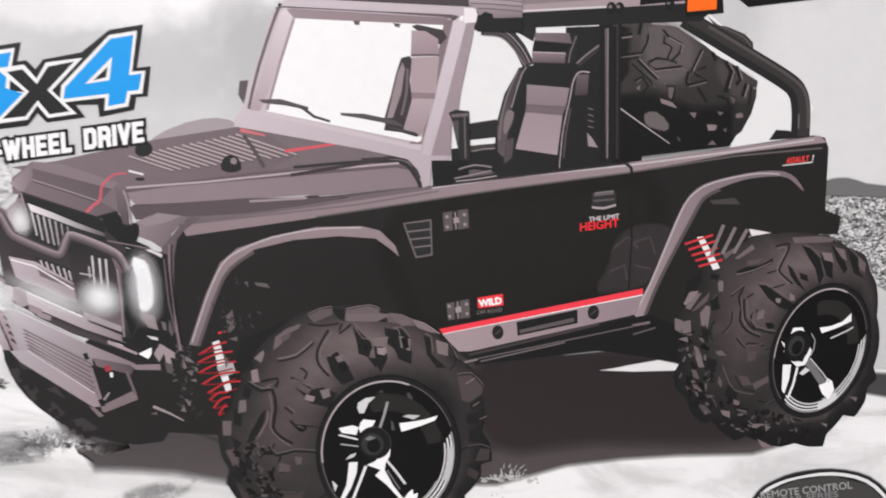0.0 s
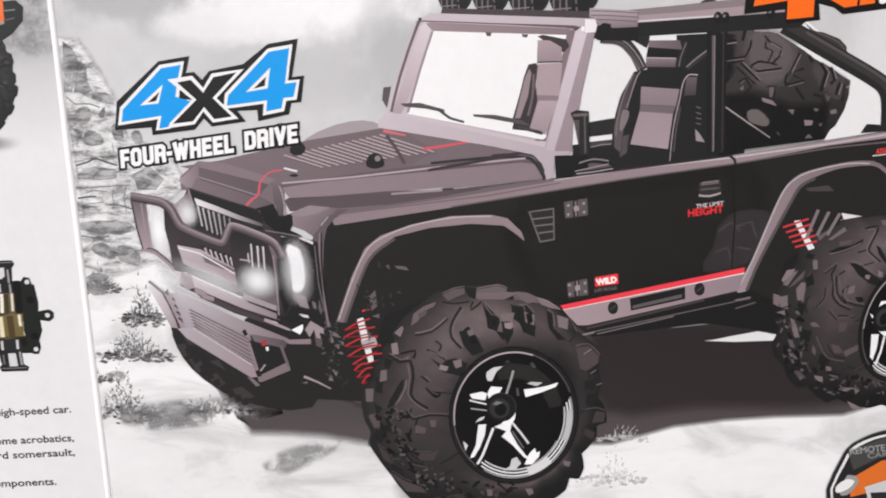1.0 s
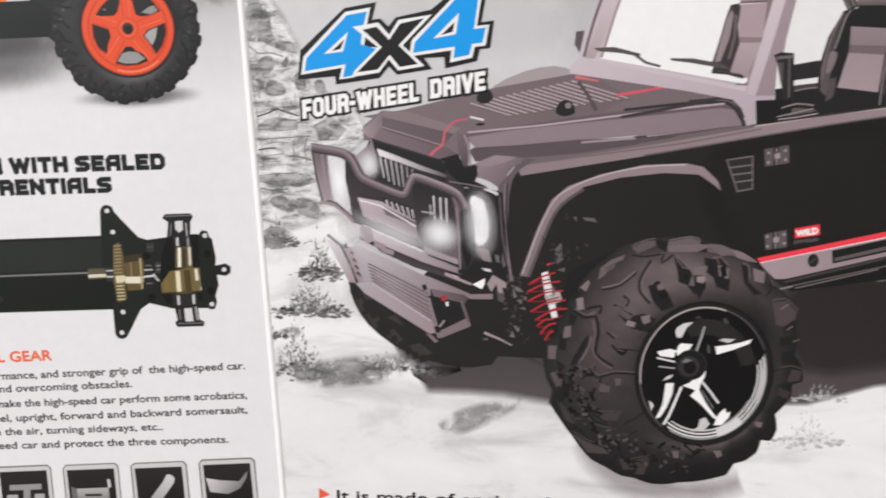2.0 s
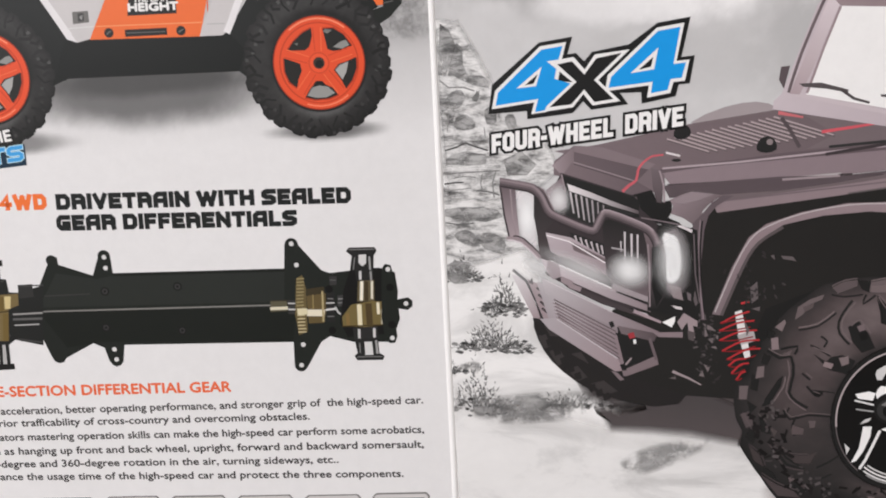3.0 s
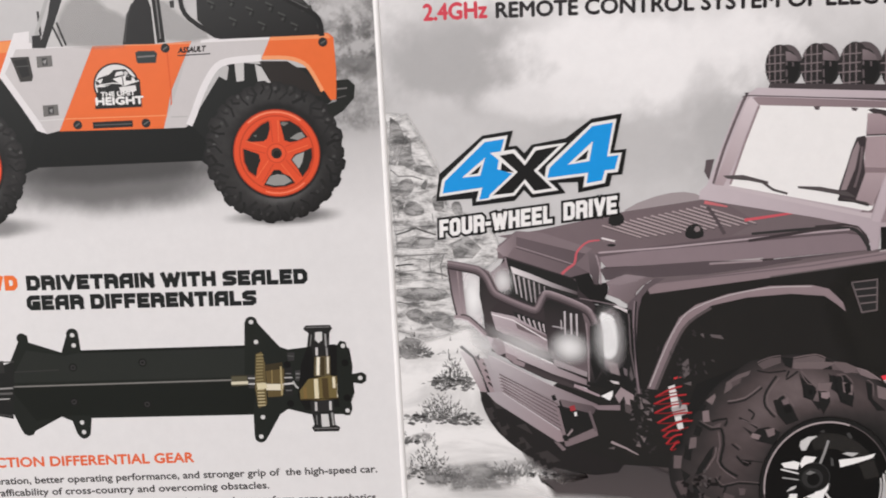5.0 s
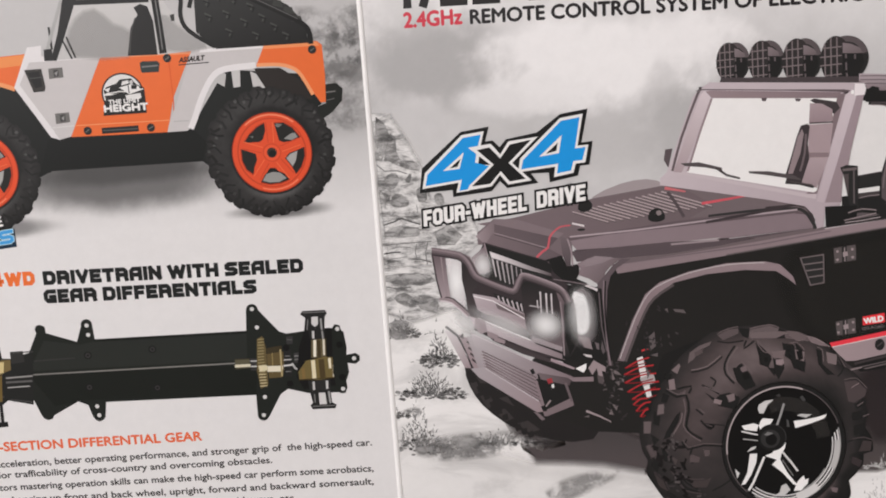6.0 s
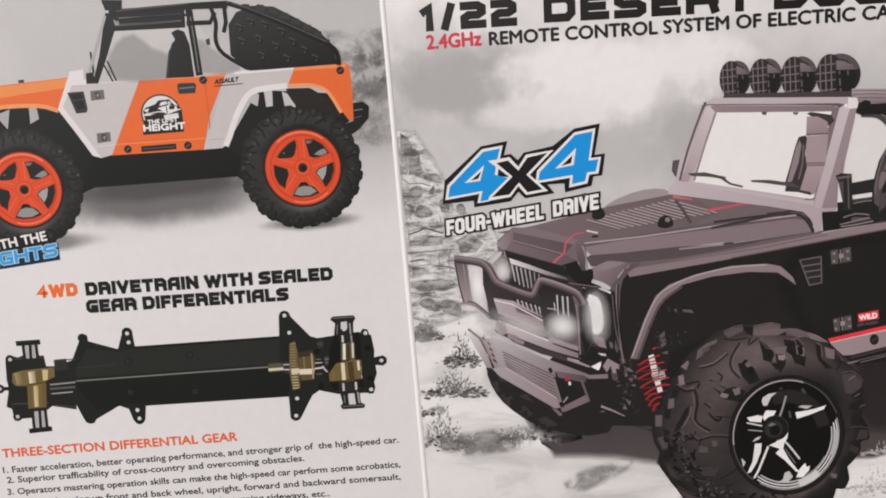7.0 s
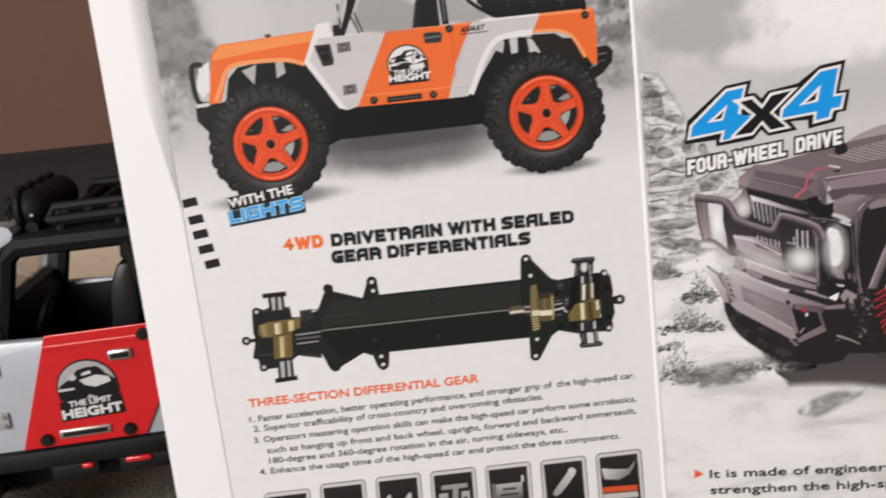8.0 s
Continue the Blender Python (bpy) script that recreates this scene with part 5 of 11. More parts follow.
F.begin("printed_guard_post", "dark printed outer leg of the lamp guard")
F.ink((118, 104, 108), [(54.9, 120.5), (57.4, 120.4), (60.3, 117), (61.1, 113.4), (61.3, 102.8), (58.6, 98.1), (56.5, 98), (56.6, 113.4)], fade=(40, -90))
F.ink(34, [(57.3, 115.2), (59.7, 115.5), (60.9, 111.5), (61.2, 103.3), (58.5, 98.6), (57.3, 104.2)])
F.line((148, 134, 138), 0.43, [(56.3, 116.1), (56.7, 109.7), (56.7, 98.6)])
F.begin("printed_bull_bar", "grey printed tubular bull bar")
F.line((56, 50, 52), 2.6, [(16.6, 133.9), (23, 132.6), (25.9, 131.6), (28, 129.4), (29.6, 125.7), (31.9, 123.9), (40.7, 120), (42.5, 120.5), (44, 123.6), (46.1, 124.5), (55, 120.8), (57.7, 118.6), (59, 115.5)], smooth=3)
F.line((86, 77, 80), 2.08, [(16.6, 134.1), (23, 132.8), (25.9, 131.8), (28, 129.6), (29.6, 125.9), (31.9, 124.1), (40.7, 120.2), (42.5, 120.7), (44, 123.8), (46.1, 124.7), (55, 121), (57.7, 118.8), (59.1, 115.7)], smooth=3)
F.line((112, 100, 104), 1.38, [(16.6, 134.4), (23, 133), (25.9, 132.1), (28, 129.9), (29.6, 126.2), (31.9, 124.3), (40.7, 120.4), (42.5, 121), (44, 124.1), (46.1, 125), (55, 121.3), (57.7, 119.1), (59.1, 116)], smooth=3)
F.line((142, 128, 132), 0.69, [(16.6, 134.7), (23.1, 133.3), (25.9, 132.4), (28, 130.1), (29.7, 126.5), (31.9, 124.6), (40.7, 120.7), (42.5, 121.3), (44, 124.3), (46.1, 125.2), (55, 121.5), (57.7, 119.4), (59.1, 116.3)], smooth=3)
F.line((168, 154, 158), 0.35, [(44, 125.1), (46.1, 125.6), (55, 121.9), (57.9, 119.7)], smooth=3)
F.line((120, 107, 111), 0.43, [(16.6, 135), (23.1, 133.8), (26.3, 132.9)], smooth=2)
F.begin("printed_lower_bar", "grey printed lower bar of the guard")
F.line((150, 136, 140), 1.21, [(17.9, 118.2), (22.1, 117.5), (27, 112.6)], smooth=2)
F.line((76, 68, 70), 0.43, [(19.8, 118.8), (22.5, 118.2), (27.1, 113.7)], smooth=2)
F.line((208, 198, 202), 0.43, [(18.1, 117.7), (21.9, 116.9), (26.7, 112.2)], smooth=2)
F.glow = [(38.3, 108.8, 15.0, 5.0, 0.30), (62.1, 111.6, 4.9, 8.1, 0.25), (20.9, 109.0, 7.7, 4.8, 0.2)]
F.begin("printed_bumper_end", "pale printed bumper end with dark slots")
F.ink((206, 199, 202), [(18.9, 107.9), (22.7, 106.9), (25.7, 98.3), (27.1, 94.7), (24.9, 94.7)], fade=((150, 133, 137), -60))
F.line((56, 53, 54), 0.81, [(19.3, 109.2), (23, 105.9), (25.7, 100), (27.1, 94.3)], tip=0.49)
F.ink((154, 138, 142), [(23.2, 106.6), (26.8, 104.9), (29.1, 95), (27.5, 95), (25.1, 101.6)])
F.line((64, 56, 58), 0.65, [(25.8, 104.1), (28, 102.3)])
F.line((64, 56, 58), 0.65, [(26.2, 102.1), (28.4, 100.3)])
F.line((64, 56, 58), 0.65, [(26.7, 100.1), (28.8, 98.3)])
F.line((64, 56, 58), 0.65, [(27.1, 98.2), (29.3, 96.3)])
F.ink((62, 54, 57), [(23.6, 105.6), (24.6, 106.9), (24.9, 104.9)])
F.ink((44, 42, 42), [(24.6, 95.3), (27.5, 95), (27.1, 94), (24.9, 94.3)])
F.begin("printed_skid_plate", "ribbed grey printed skid plate")
F.ink((172, 164, 168), [(25.9, 105.8), (31.9, 104.1), (47.7, 94.1), (49.1, 81.2), (46.8, 80.5), (29.1, 94.4)], fade=((122, 108, 112), -50))
F.begin("printed_rib")
F.line((115, 102, 105), 0.42, [(30.5, 100.7), (47.5, 91.5)], alpha=0.75)
F.begin("printed_rib")
F.line((115, 102, 105), 0.42, [(30.8, 99.7), (47.8, 90.2)], alpha=0.75)
F.begin("printed_rib")
F.line((115, 102, 105), 0.42, [(30.9, 98.7), (47.9, 88.9)], alpha=0.75)
F.begin("printed_rib")
F.line((115, 102, 105), 0.42, [(31.1, 97.7), (48.2, 87.4)], alpha=0.75)
F.begin("printed_rib")
F.line((115, 102, 105), 0.42, [(31.4, 96.7), (48.3, 86.1)], alpha=0.75)
F.begin("printed_rib")
F.line((115, 102, 105), 0.42, [(31.6, 95.7), (48.6, 84.7)], alpha=0.75)
F.begin("printed_rib")
F.line((115, 102, 105), 0.42, [(31.8, 94.7), (48.9, 83.4)], alpha=0.75)
F.begin("printed_rib")
F.line((169, 151, 156), 0.26, [(30.2, 99.7), (47.5, 90.9)], alpha=0.6)
F.begin("printed_rib")
F.line((169, 151, 156), 0.26, [(30.5, 98.7), (47.8, 89.5)], alpha=0.6)
F.begin("printed_rib")
F.line((169, 151, 156), 0.26, [(30.6, 97.7), (47.9, 88.2)], alpha=0.6)
F.begin("printed_rib")
F.line((169, 151, 156), 0.26, [(30.7, 96.7), (48.2, 86.7)], alpha=0.6)
F.begin("printed_rib")
F.line((169, 151, 156), 0.26, [(31, 95.7), (48.3, 85.4)], alpha=0.6)
F.begin("printed_rib")
F.line((169, 151, 156), 0.26, [(31.3, 94.7), (48.6, 84.1)], alpha=0.6)
F.begin("printed_plate_edge", "pale printed upper edge of the skid plate")
F.ink((178, 170, 174), [(27.2, 106.9), (31.9, 104.9), (46.6, 97.1), (59.1, 91.6), (58.2, 89.6), (45, 93.8), (28.3, 102.3)], fade=((128, 113, 117), -20))
F.line((200, 193, 196), 0.32, [(28, 106.4), (46.5, 97.1)])
F.begin("printed_plate_lip", "pale printed lower lip of the skid plate")
F.ink((170, 162, 166), [(26.5, 95), (31, 95.4), (47.8, 83.9), (49.4, 80.2), (47.1, 79.9), (29, 92)], fade=((150, 133, 137), -30))
F.line((196, 188, 192), 0.32, [(31.3, 95), (47.8, 83.7)])
F.ink(36, [(47.3, 91.2), (56.9, 89.6), (58.1, 83.4), (50, 80.6)])
F.ink((115, 103, 106), [(48, 93.2), (58.8, 91), (57.8, 88.7), (48.9, 90.9)], fade=((84, 74, 77), 0))
F.ink((124, 110, 113), [(49, 80.2), (58.4, 84.7), (59, 82.1), (50.3, 78.6), (49.3, 78.6)])
F.line((107, 95, 98), 0.81, [(56.6, 89.6), (58.4, 83.4)])
F.line((134, 119, 123), 0.81, [(47.3, 90.5), (49.4, 81.2)])
F.ink((122, 109, 112), [(45.9, 80.2), (47.8, 79.5), (49.6, 77.6), (48.4, 77.2)])
F.ink(34, [(45.5, 94.1), (46.6, 94.6), (47.2, 93), (46.2, 92.5)])
F.ink(34, [(48.4, 81.9), (49.7, 82.3), (50.3, 80.3), (49, 80.2)])
F.line((157, 143, 145), 0.49, [(50, 81.9), (51.6, 83.9)])
F.begin("printed_marker_lamp", "red and white printed marker lamp")
F.ink((156, 58, 64), [(50.7, 90.9), (52.3, 91.4), (52.7, 89.8), (51.2, 89.4)])
F.ink(228, [(52.1, 89.1), (52.9, 89.4), (53, 88.1), (52.3, 87.9)])
F.begin("printed_linkage", "grey and black printed steering parts")
F.ink((136, 121, 125), [(57.5, 91.3), (65.5, 91.5), (65.5, 89.9), (59.1, 90)])
F.line((165, 147, 152), 0.97, [(52.4, 97.4), (59.7, 94.2)], tip=0.65)
F.ink(242, [(60, 94.2), (63.5, 95.9), (63.4, 94.3), (62.5, 92.8)])
F.ink((154, 139, 142), [(64, 94.3), (65.8, 96.9), (69.4, 94.6), (69.4, 93), (68.2, 93.3), (68.8, 89.8), (67.3, 90.1), (66.7, 94.3), (65.2, 92)])
F.ink((210, 202, 203), [(62.5, 99), (65.2, 98.5), (65.4, 97.7), (63.7, 98)])
F.line((157, 143, 145), 0.81, [(62.7, 80.1), (67, 78.2), (70.4, 76.3)], tip=0.32)
F.ink((100, 92, 93), [(61.8, 78.1), (63.6, 78.7), (63.6, 77.8)])
F.ink((88, 80, 81), [(66.7, 92), (68.8, 91.4), (68.5, 88.8), (67, 89.4)])
F.ink((117, 107, 108), [(70.7, 94), (73.1, 93), (74.3, 91.7), (72.2, 92.1)])
F.ink((117, 107, 108), [(73.4, 90.8), (74.9, 90.5), (74.9, 89.2)])
F.ink((117, 107, 108), [(72.8, 87.2), (74.3, 87.5), (74.6, 86.6)])
F.ink((117, 107, 108), [(71.3, 93.3), (72.2, 90.4), (71.3, 90.1)])
F.ink((117, 107, 108), [(72.2, 89.5), (73.7, 89.8), (73.4, 88.2)])
F.ink((117, 107, 108), [(71, 82.3), (72.8, 81.6), (72.2, 80)])
F.ink((117, 107, 108), [(69.8, 78.9), (70.7, 80.6), (71.3, 78.6)])
F.glow = []
# the lamps of the pictured truck glare over the bars round them
F.begin("printed_glow", "soft white printed glow of a headlamp")
F.haze((250, 246, 248), (51.3, 108.8), 7.3, 6.1, -15, 0.85)
F.begin("printed_glow", "soft white printed glow of a headlamp")
F.haze((250, 246, 248), (38.5, 109.2), 16.4, 4.0, -25, 0.5)
F.begin("printed_glow", "soft white printed glow of a headlamp")
F.haze((250, 246, 248), (25.4, 110.1), 6.9, 3.5, -25, 0.5)
F.begin("printed_glow", "soft white printed glow of a headlamp")
F.haze((250, 246, 248), (62.5, 111.5), 5.7, 11.2, 0, 0.6)
F.begin("printed_spring", "red printed suspension spring")
F.ink(225, [(79.2, 97.1), (81, 97.7), (82.1, 92.1), (83.4, 84.6), (81.9, 84), (80.2, 90.6)])
F.ink((173, 167, 167), [(79.9, 90.6), (84.1, 92.1), (84.8, 89.1), (80.9, 87.9)])
F.begin("printed_coil", "red printed spring coil")
F.line((172, 50, 54), 0.5, [(75.5, 93.9), (79.3, 96.1), (83, 97.3)], smooth=4)
F.line((128, 36, 40), 0.36, [(75.5, 93.9), (78.6, 94.8), (82, 95.5)], smooth=4)
F.begin("printed_coil", "red printed spring coil")
F.line((172, 50, 54), 0.5, [(75.1, 91.8), (79.7, 94), (84.3, 94.8)], smooth=4)
F.line((128, 36, 40), 0.36, [(75.1, 91.8), (79, 92.1), (83.3, 93)], smooth=4)
F.begin("printed_coil", "red printed spring coil")
F.line((172, 50, 54), 0.5, [(75.2, 89.1), (80.1, 91.5), (85, 92.1)], smooth=4)
F.line((128, 36, 40), 0.36, [(75.2, 89.1), (79.4, 89.2), (84, 90.3)], smooth=4)
F.begin("printed_coil", "red printed spring coil")
F.line((172, 50, 54), 0.5, [(75.9, 86.1), (80.8, 88.8), (85.7, 89.4)], smooth=4)
F.line((128, 36, 40), 0.36, [(75.9, 86.1), (80.1, 86.2), (84.7, 87.6)], smooth=4)
F.begin("printed_coil", "red printed spring coil")
F.line((172, 50, 54), 0.5, [(77.2, 83.7), (81.9, 86.4), (86.4, 87)], smooth=4)
F.line((128, 36, 40), 0.36, [(77.2, 83.7), (81.1, 83.8), (85.4, 85.2)], smooth=4)
F.begin("printed_coil", "red printed spring coil")
F.line((172, 50, 54), 0.5, [(77.6, 81.9), (79.9, 83.8), (82.2, 84)], smooth=4)
F.line((128, 36, 40), 0.36, [(77.6, 81.9), (79.2, 81.6), (81.2, 82.2)], smooth=4)
F.begin("printed_coil", "red printed spring coil")
F.line((172, 50, 54), 0.5, [(78.4, 79.7), (80.7, 82.2), (83, 82.8)], smooth=4)
F.line((128, 36, 40), 0.36, [(78.4, 79.7), (80, 79.9), (82, 81)], smooth=4)
F.begin("printed_coil", "red printed spring coil")
F.line((172, 50, 54), 0.5, [(79.7, 77.9), (81, 79.9), (82.2, 80.4)], smooth=4)
F.line((128, 36, 40), 0.36, [(79.7, 77.9), (80.3, 77.9), (81.2, 78.5)], smooth=4)
F.line((196, 58, 62), 0.55, [(80.8, 99.5), (82.9, 100.1)])
F.ink((100, 92, 93), [(83.1, 103.9), (84.9, 105.6), (85.2, 100.9), (83.5, 99.5)])
F.ink((100, 92, 93), [(83.5, 98), (85.7, 98.7), (85.6, 97.4)])
F.ink((100, 92, 93), [(90.5, 95), (92.8, 97.4), (93, 95), (91.1, 92.7)])
F.ink((100, 92, 93), [(90.8, 112.6), (93.9, 112.3), (94.7, 111.1), (91.4, 111.7)])
F.ink((100, 92, 93), [(88.2, 112.6), (89.1, 112.9), (89.3, 111.4)])
F.ink((100, 92, 93), [(81.9, 94.3), (83.1, 92.1), (82.3, 90.3)])
F.begin("printed_flare", "grey printed wheel arch flare")
F.ink((146, 129, 133), [(73.2, 96.5), (78.4, 109.7), (82.5, 117.6), (87, 121.2), (95.7, 124.2), (107, 126.4), (118.2, 126.5), (122.6, 125.4), (126.3, 121.6), (127.2, 118.9), (124.9, 120.9), (121.5, 123.4), (112.5, 124.1), (101.2, 123.2), (91.2, 120.9), (85, 116.6), (82.2, 112.6), (79.1, 103.9), (75.7, 96.2)], fade=((122, 108, 112), -90))
F.line((90, 82, 83), 0.83, [(75.7, 96.2), (81.2, 109.7), (85, 116), (91.2, 120.3)], smooth=3)
F.line((190, 182, 183), 0.28, [(74, 97.1), (78.9, 109.4), (83.1, 117.2), (87.5, 120.6), (95.9, 123.8), (107.3, 125.9), (118.1, 126.1)], smooth=3)
F.begin("printed_flare", "grey printed rear wheel arch flare")
F.ink((152, 136, 140), [(184.3, 104.1), (188, 112), (191.6, 121.6), (195.4, 130.9), (198.6, 134.8), (202.1, 136.5), (207.5, 137.8), (212.9, 138.7), (218.4, 138.7), (221.6, 136.9), (223.5, 134), (222.5, 134.6), (220.6, 136.4), (218.1, 137.5), (213, 137.3), (208.9, 136.6), (203.9, 134.8), (200.3, 132.7), (198.1, 128.8), (189.4, 110.6), (186.8, 103.8)], fade=((122, 108, 112), 40), smooth=2)
F.line((88, 80, 81), 0.83, [(187.1, 104.1), (190.7, 113.4), (198.2, 128.8), (200.5, 132.6), (204, 134.5)], smooth=3)
F.line((190, 182, 183), 0.28, [(185.1, 105.2), (188.5, 112.6), (192, 121.6), (195.8, 130.9), (198.9, 134.4), (202.3, 136.1), (207.5, 137.4), (213, 138.2), (217.7, 138)], smooth=3)
F.ink((73, 67, 68), [(201.6, 131.9), (207.5, 132.5), (208.9, 130.9), (202.5, 131)])
F.begin("printed_sill", "grey printed sill with a red stripe")
F.ink(32, [(143.9, 94.7), (188.2, 104.1), (195.1, 100.7), (195.3, 92), (176, 94.9), (145.3, 91.2)])
F.begin("printed_red_stripe", "red printed stripe along the sill")
F.ink((232, 66, 78), [(136.7, 100.5), (186.4, 110.6), (186.4, 109.1), (137.5, 99.1)])
F.line(235, 0.35, [(137.5, 99.1), (186.4, 108.9)])
F.begin("printed_side_step", "grey printed side step")
F.ink((161, 144, 147), [(137.4, 99.1), (186.4, 108.8), (184.9, 104.1), (144.2, 94.7), (141.4, 94.7), (139, 97.2)], fade=((144, 127, 132), 0))
F.ink(34, [(155.7, 102.2), (170.6, 105.3), (170.7, 101.9), (156, 98.7)])
F.ink((96, 88, 89), [(156.5, 100.2), (169.8, 103.3), (169.8, 102.3), (156.5, 99.3)])
F.begin("printed_bolt", "black printed bolt head")
F.ring(38, (151.1, 99.6), 1.4, 1.8)
F.line((84, 76, 77), 0.28, [(150.4, 99), (151.9, 100.3)])
F.begin("printed_bolt", "black printed bolt head")
F.ring(38, (174.5, 104.6), 1.4, 1.8)
F.line((84, 76, 77), 0.28, [(173.8, 104), (175.3, 105.3)])
F.begin("printed_step_tube", "dark printed tube below the sill")
F.line((67, 61, 62), 0.69, [(143.9, 93.8), (175.9, 101.6)])
F.line((100, 92, 93), 0.35, [(142.7, 92.1), (184.1, 101)])
F.line((136, 124, 125), 0.41, [(142.5, 91.8), (146, 92.6)])
F.line((115, 105, 106), 0.35, [(146.7, 92.1), (167.6, 97)])
F.ink((115, 105, 106), [(183.8, 101.5), (188.2, 102.4), (188.2, 101.7), (184.4, 101)])
F.line((96, 88, 89), 0.41, [(184.2, 99), (189.6, 100.7)])
F.begin("printed_hinge", "grey printed door hinge")
F.ink((91, 84, 84), [(138, 129.6), (144.2, 130.5), (144.4, 125.8), (138.3, 125)])
F.begin("printed_hinge", "grey printed door hinge")
F.ink((91, 84, 84), [(138.5, 107), (144.1, 108.1), (144.3, 103.4), (138.9, 102.7)])
F.begin("printed_hinge_pin")
F.ink(44, [(140.3, 129.9), (141.7, 130.2), (141.7, 125.4), (140.4, 125.1)])
F.line((157, 143, 145), 0.28, [(141.1, 129.7), (141.2, 125.5)])
F.ink((157, 143, 145), [(140.6, 128.3), (141.9, 128.5), (142.1, 127.2), (140.7, 126.9)])
F.ring((157, 143, 145), (139.1, 128.6), 0.4, 0.4, n=10)
F.ring((157, 143, 145), (143.3, 129.1), 0.4, 0.4, n=10)
F.ring((157, 143, 145), (139.1, 126.1), 0.4, 0.4, n=10)
F.ring((157, 143, 145), (143.4, 126.7), 0.4, 0.4, n=10)
F.begin("printed_hinge_pin")
F.ink(44, [(140.5, 107.7), (141.9, 108), (141.9, 103), (140.5, 102.7)])
F.line((157, 143, 145), 0.28, [(141.3, 107.4), (141.4, 103.1)])
F.ink((157, 143, 145), [(140.7, 106), (142.1, 106.3), (142.2, 104.8), (140.8, 104.6)])
F.ring((157, 143, 145), (139.2, 106.3), 0.4, 0.4, n=10)
F.ring((157, 143, 145), (143.5, 106.8), 0.4, 0.4, n=10)
F.ring((157, 143, 145), (139.3, 103.7), 0.4, 0.4, n=10)
F.ring((157, 143, 145), (143.6, 104.4), 0.4, 0.4, n=10)
F.begin("printed_vent", "grey printed louvred side vent")
F.ink((109, 99, 100), [(128.3, 127.2), (135.3, 128.1), (135.4, 119.1), (131.2, 118.4)])
F.ink(46, [(128.8, 126.9), (134.9, 127.6), (135, 119.5), (131.5, 118.9)])
F.line((115, 105, 106), 0.41, [(129.3, 125), (135.1, 125.6)])
F.line((115, 105, 106), 0.41, [(130.1, 123.1), (135.1, 123.6)])
F.line((115, 105, 106), 0.41, [(130.9, 121.1), (135.1, 121.6)])
F.begin("printed_door_handle", "grey printed recessed door handle")
F.ink((50, 48, 48), [(173.7, 133.9), (174.9, 134.4), (179.2, 134.5), (179.7, 133.8), (179.6, 130.8), (176.7, 129.9), (173.9, 130.3)], smooth=1)
F.line((104, 95, 97), 0.88, [(174.4, 133.6), (179, 134.1)])
F.line((140, 129, 131), 0.2, [(174.6, 134), (179, 134.5)])
F.line((90, 83, 84), 0.54, [(174.3, 132.1), (179.2, 132.5)])
F.line((168, 155, 158), 0.54, [(173.9, 130.6), (176.6, 130.3), (179.6, 131.1)], smooth=2)
F.begin("printed_word", "white printed lettering")
F.word((209, 201, 202), "THE LIMIT", (173.3, 127.1), (180.6, 127.9), 1.1, bold=0.02, shear=0.15)
F.begin("printed_word", "red printed lettering")
F.word((226, 52, 58), "HEIGHT", (171.1, 124.7), (180.6, 125.8), 2.1, bold=0.025, shear=0.12)
F.begin("printed_plate", "red printed plate with white lettering")
F.ink((232, 58, 66), [(146.2, 108.4), (152.4, 109.4), (152.6, 106.5), (146.3, 105.7)])
F.word(240, "WILD", (146.6, 106), (152.3, 106.8), 1.93, bold=0.05)
F.word((125, 115, 116), "OFF-ROAD", (146.1, 104.1), (152.3, 104.9), 0.97, bold=0.01)
F.begin("printed_word", "red printed lettering")
F.word((232, 70, 66), "ASSAULT", (219, 140.4), (224.5, 140.9), 1.45, bold=0.02, shear=0.3)
F.line(225, 0.24, [(218.3, 140), (225, 140.7), (225.3, 142.4)])
F.begin("printed_mirror", "dark printed far mirror")
F.ink((91, 81, 84), [(90, 161.9), (92.2, 162.1), (90.8, 156.2), (89.5, 158.7)])
F.begin("printed_windscreen", "pale grey printed windscreen frame")
F.ink((196, 184, 189), [(100.9, 179.5), (114.7, 179.4), (146.2, 177.4), (146.4, 173.7), (143.3, 162.8), (140.7, 152), (140, 142.5), (135.6, 141.2), (135.2, 136.3), (133.3, 135.8), (132.6, 139.7), (129.9, 142.7), (118.8, 145.3), (88.1, 151.2), (88.3, 153.3), (90.2, 155), (98.5, 177)], fade=((176, 162, 168), 0))
F.line((104, 92, 95), 0.76, [(91.9, 155.3), (94.8, 165), (99.8, 177.5), (101.2, 179), (103.7, 179.2), (139.1, 176.1), (141, 175.2)], smooth=2)
F.ink((170, 153, 157), [(92.2, 155), (100.7, 177.5), (101.9, 178.6), (104.3, 178.2), (96.9, 159.1), (94.6, 154.7)], fade=((212, 200, 204), 60))
F.ink((150, 133, 137), [(102.2, 178.3), (103.7, 178.5), (140.1, 175.5), (140.4, 173.6), (103.9, 176.3)], fade=((132, 116, 120), 0))
F.ink((196, 184, 188), [(93.2, 154.4), (95.2, 154.8), (130.6, 146.4), (133.3, 146.5), (133, 144.7)])
F.ink((128, 112, 116), [(138.8, 174.2), (140.7, 175.2), (141.4, 174.7), (133.4, 146.2), (130.3, 146.4), (133.4, 149.2)])
F.ink((206, 194, 199), [(141.4, 174.7), (143, 175.7), (144.7, 175.1), (138.9, 154.5), (135.3, 143.5), (133.3, 144)], fade=((188, 174, 180), -90))
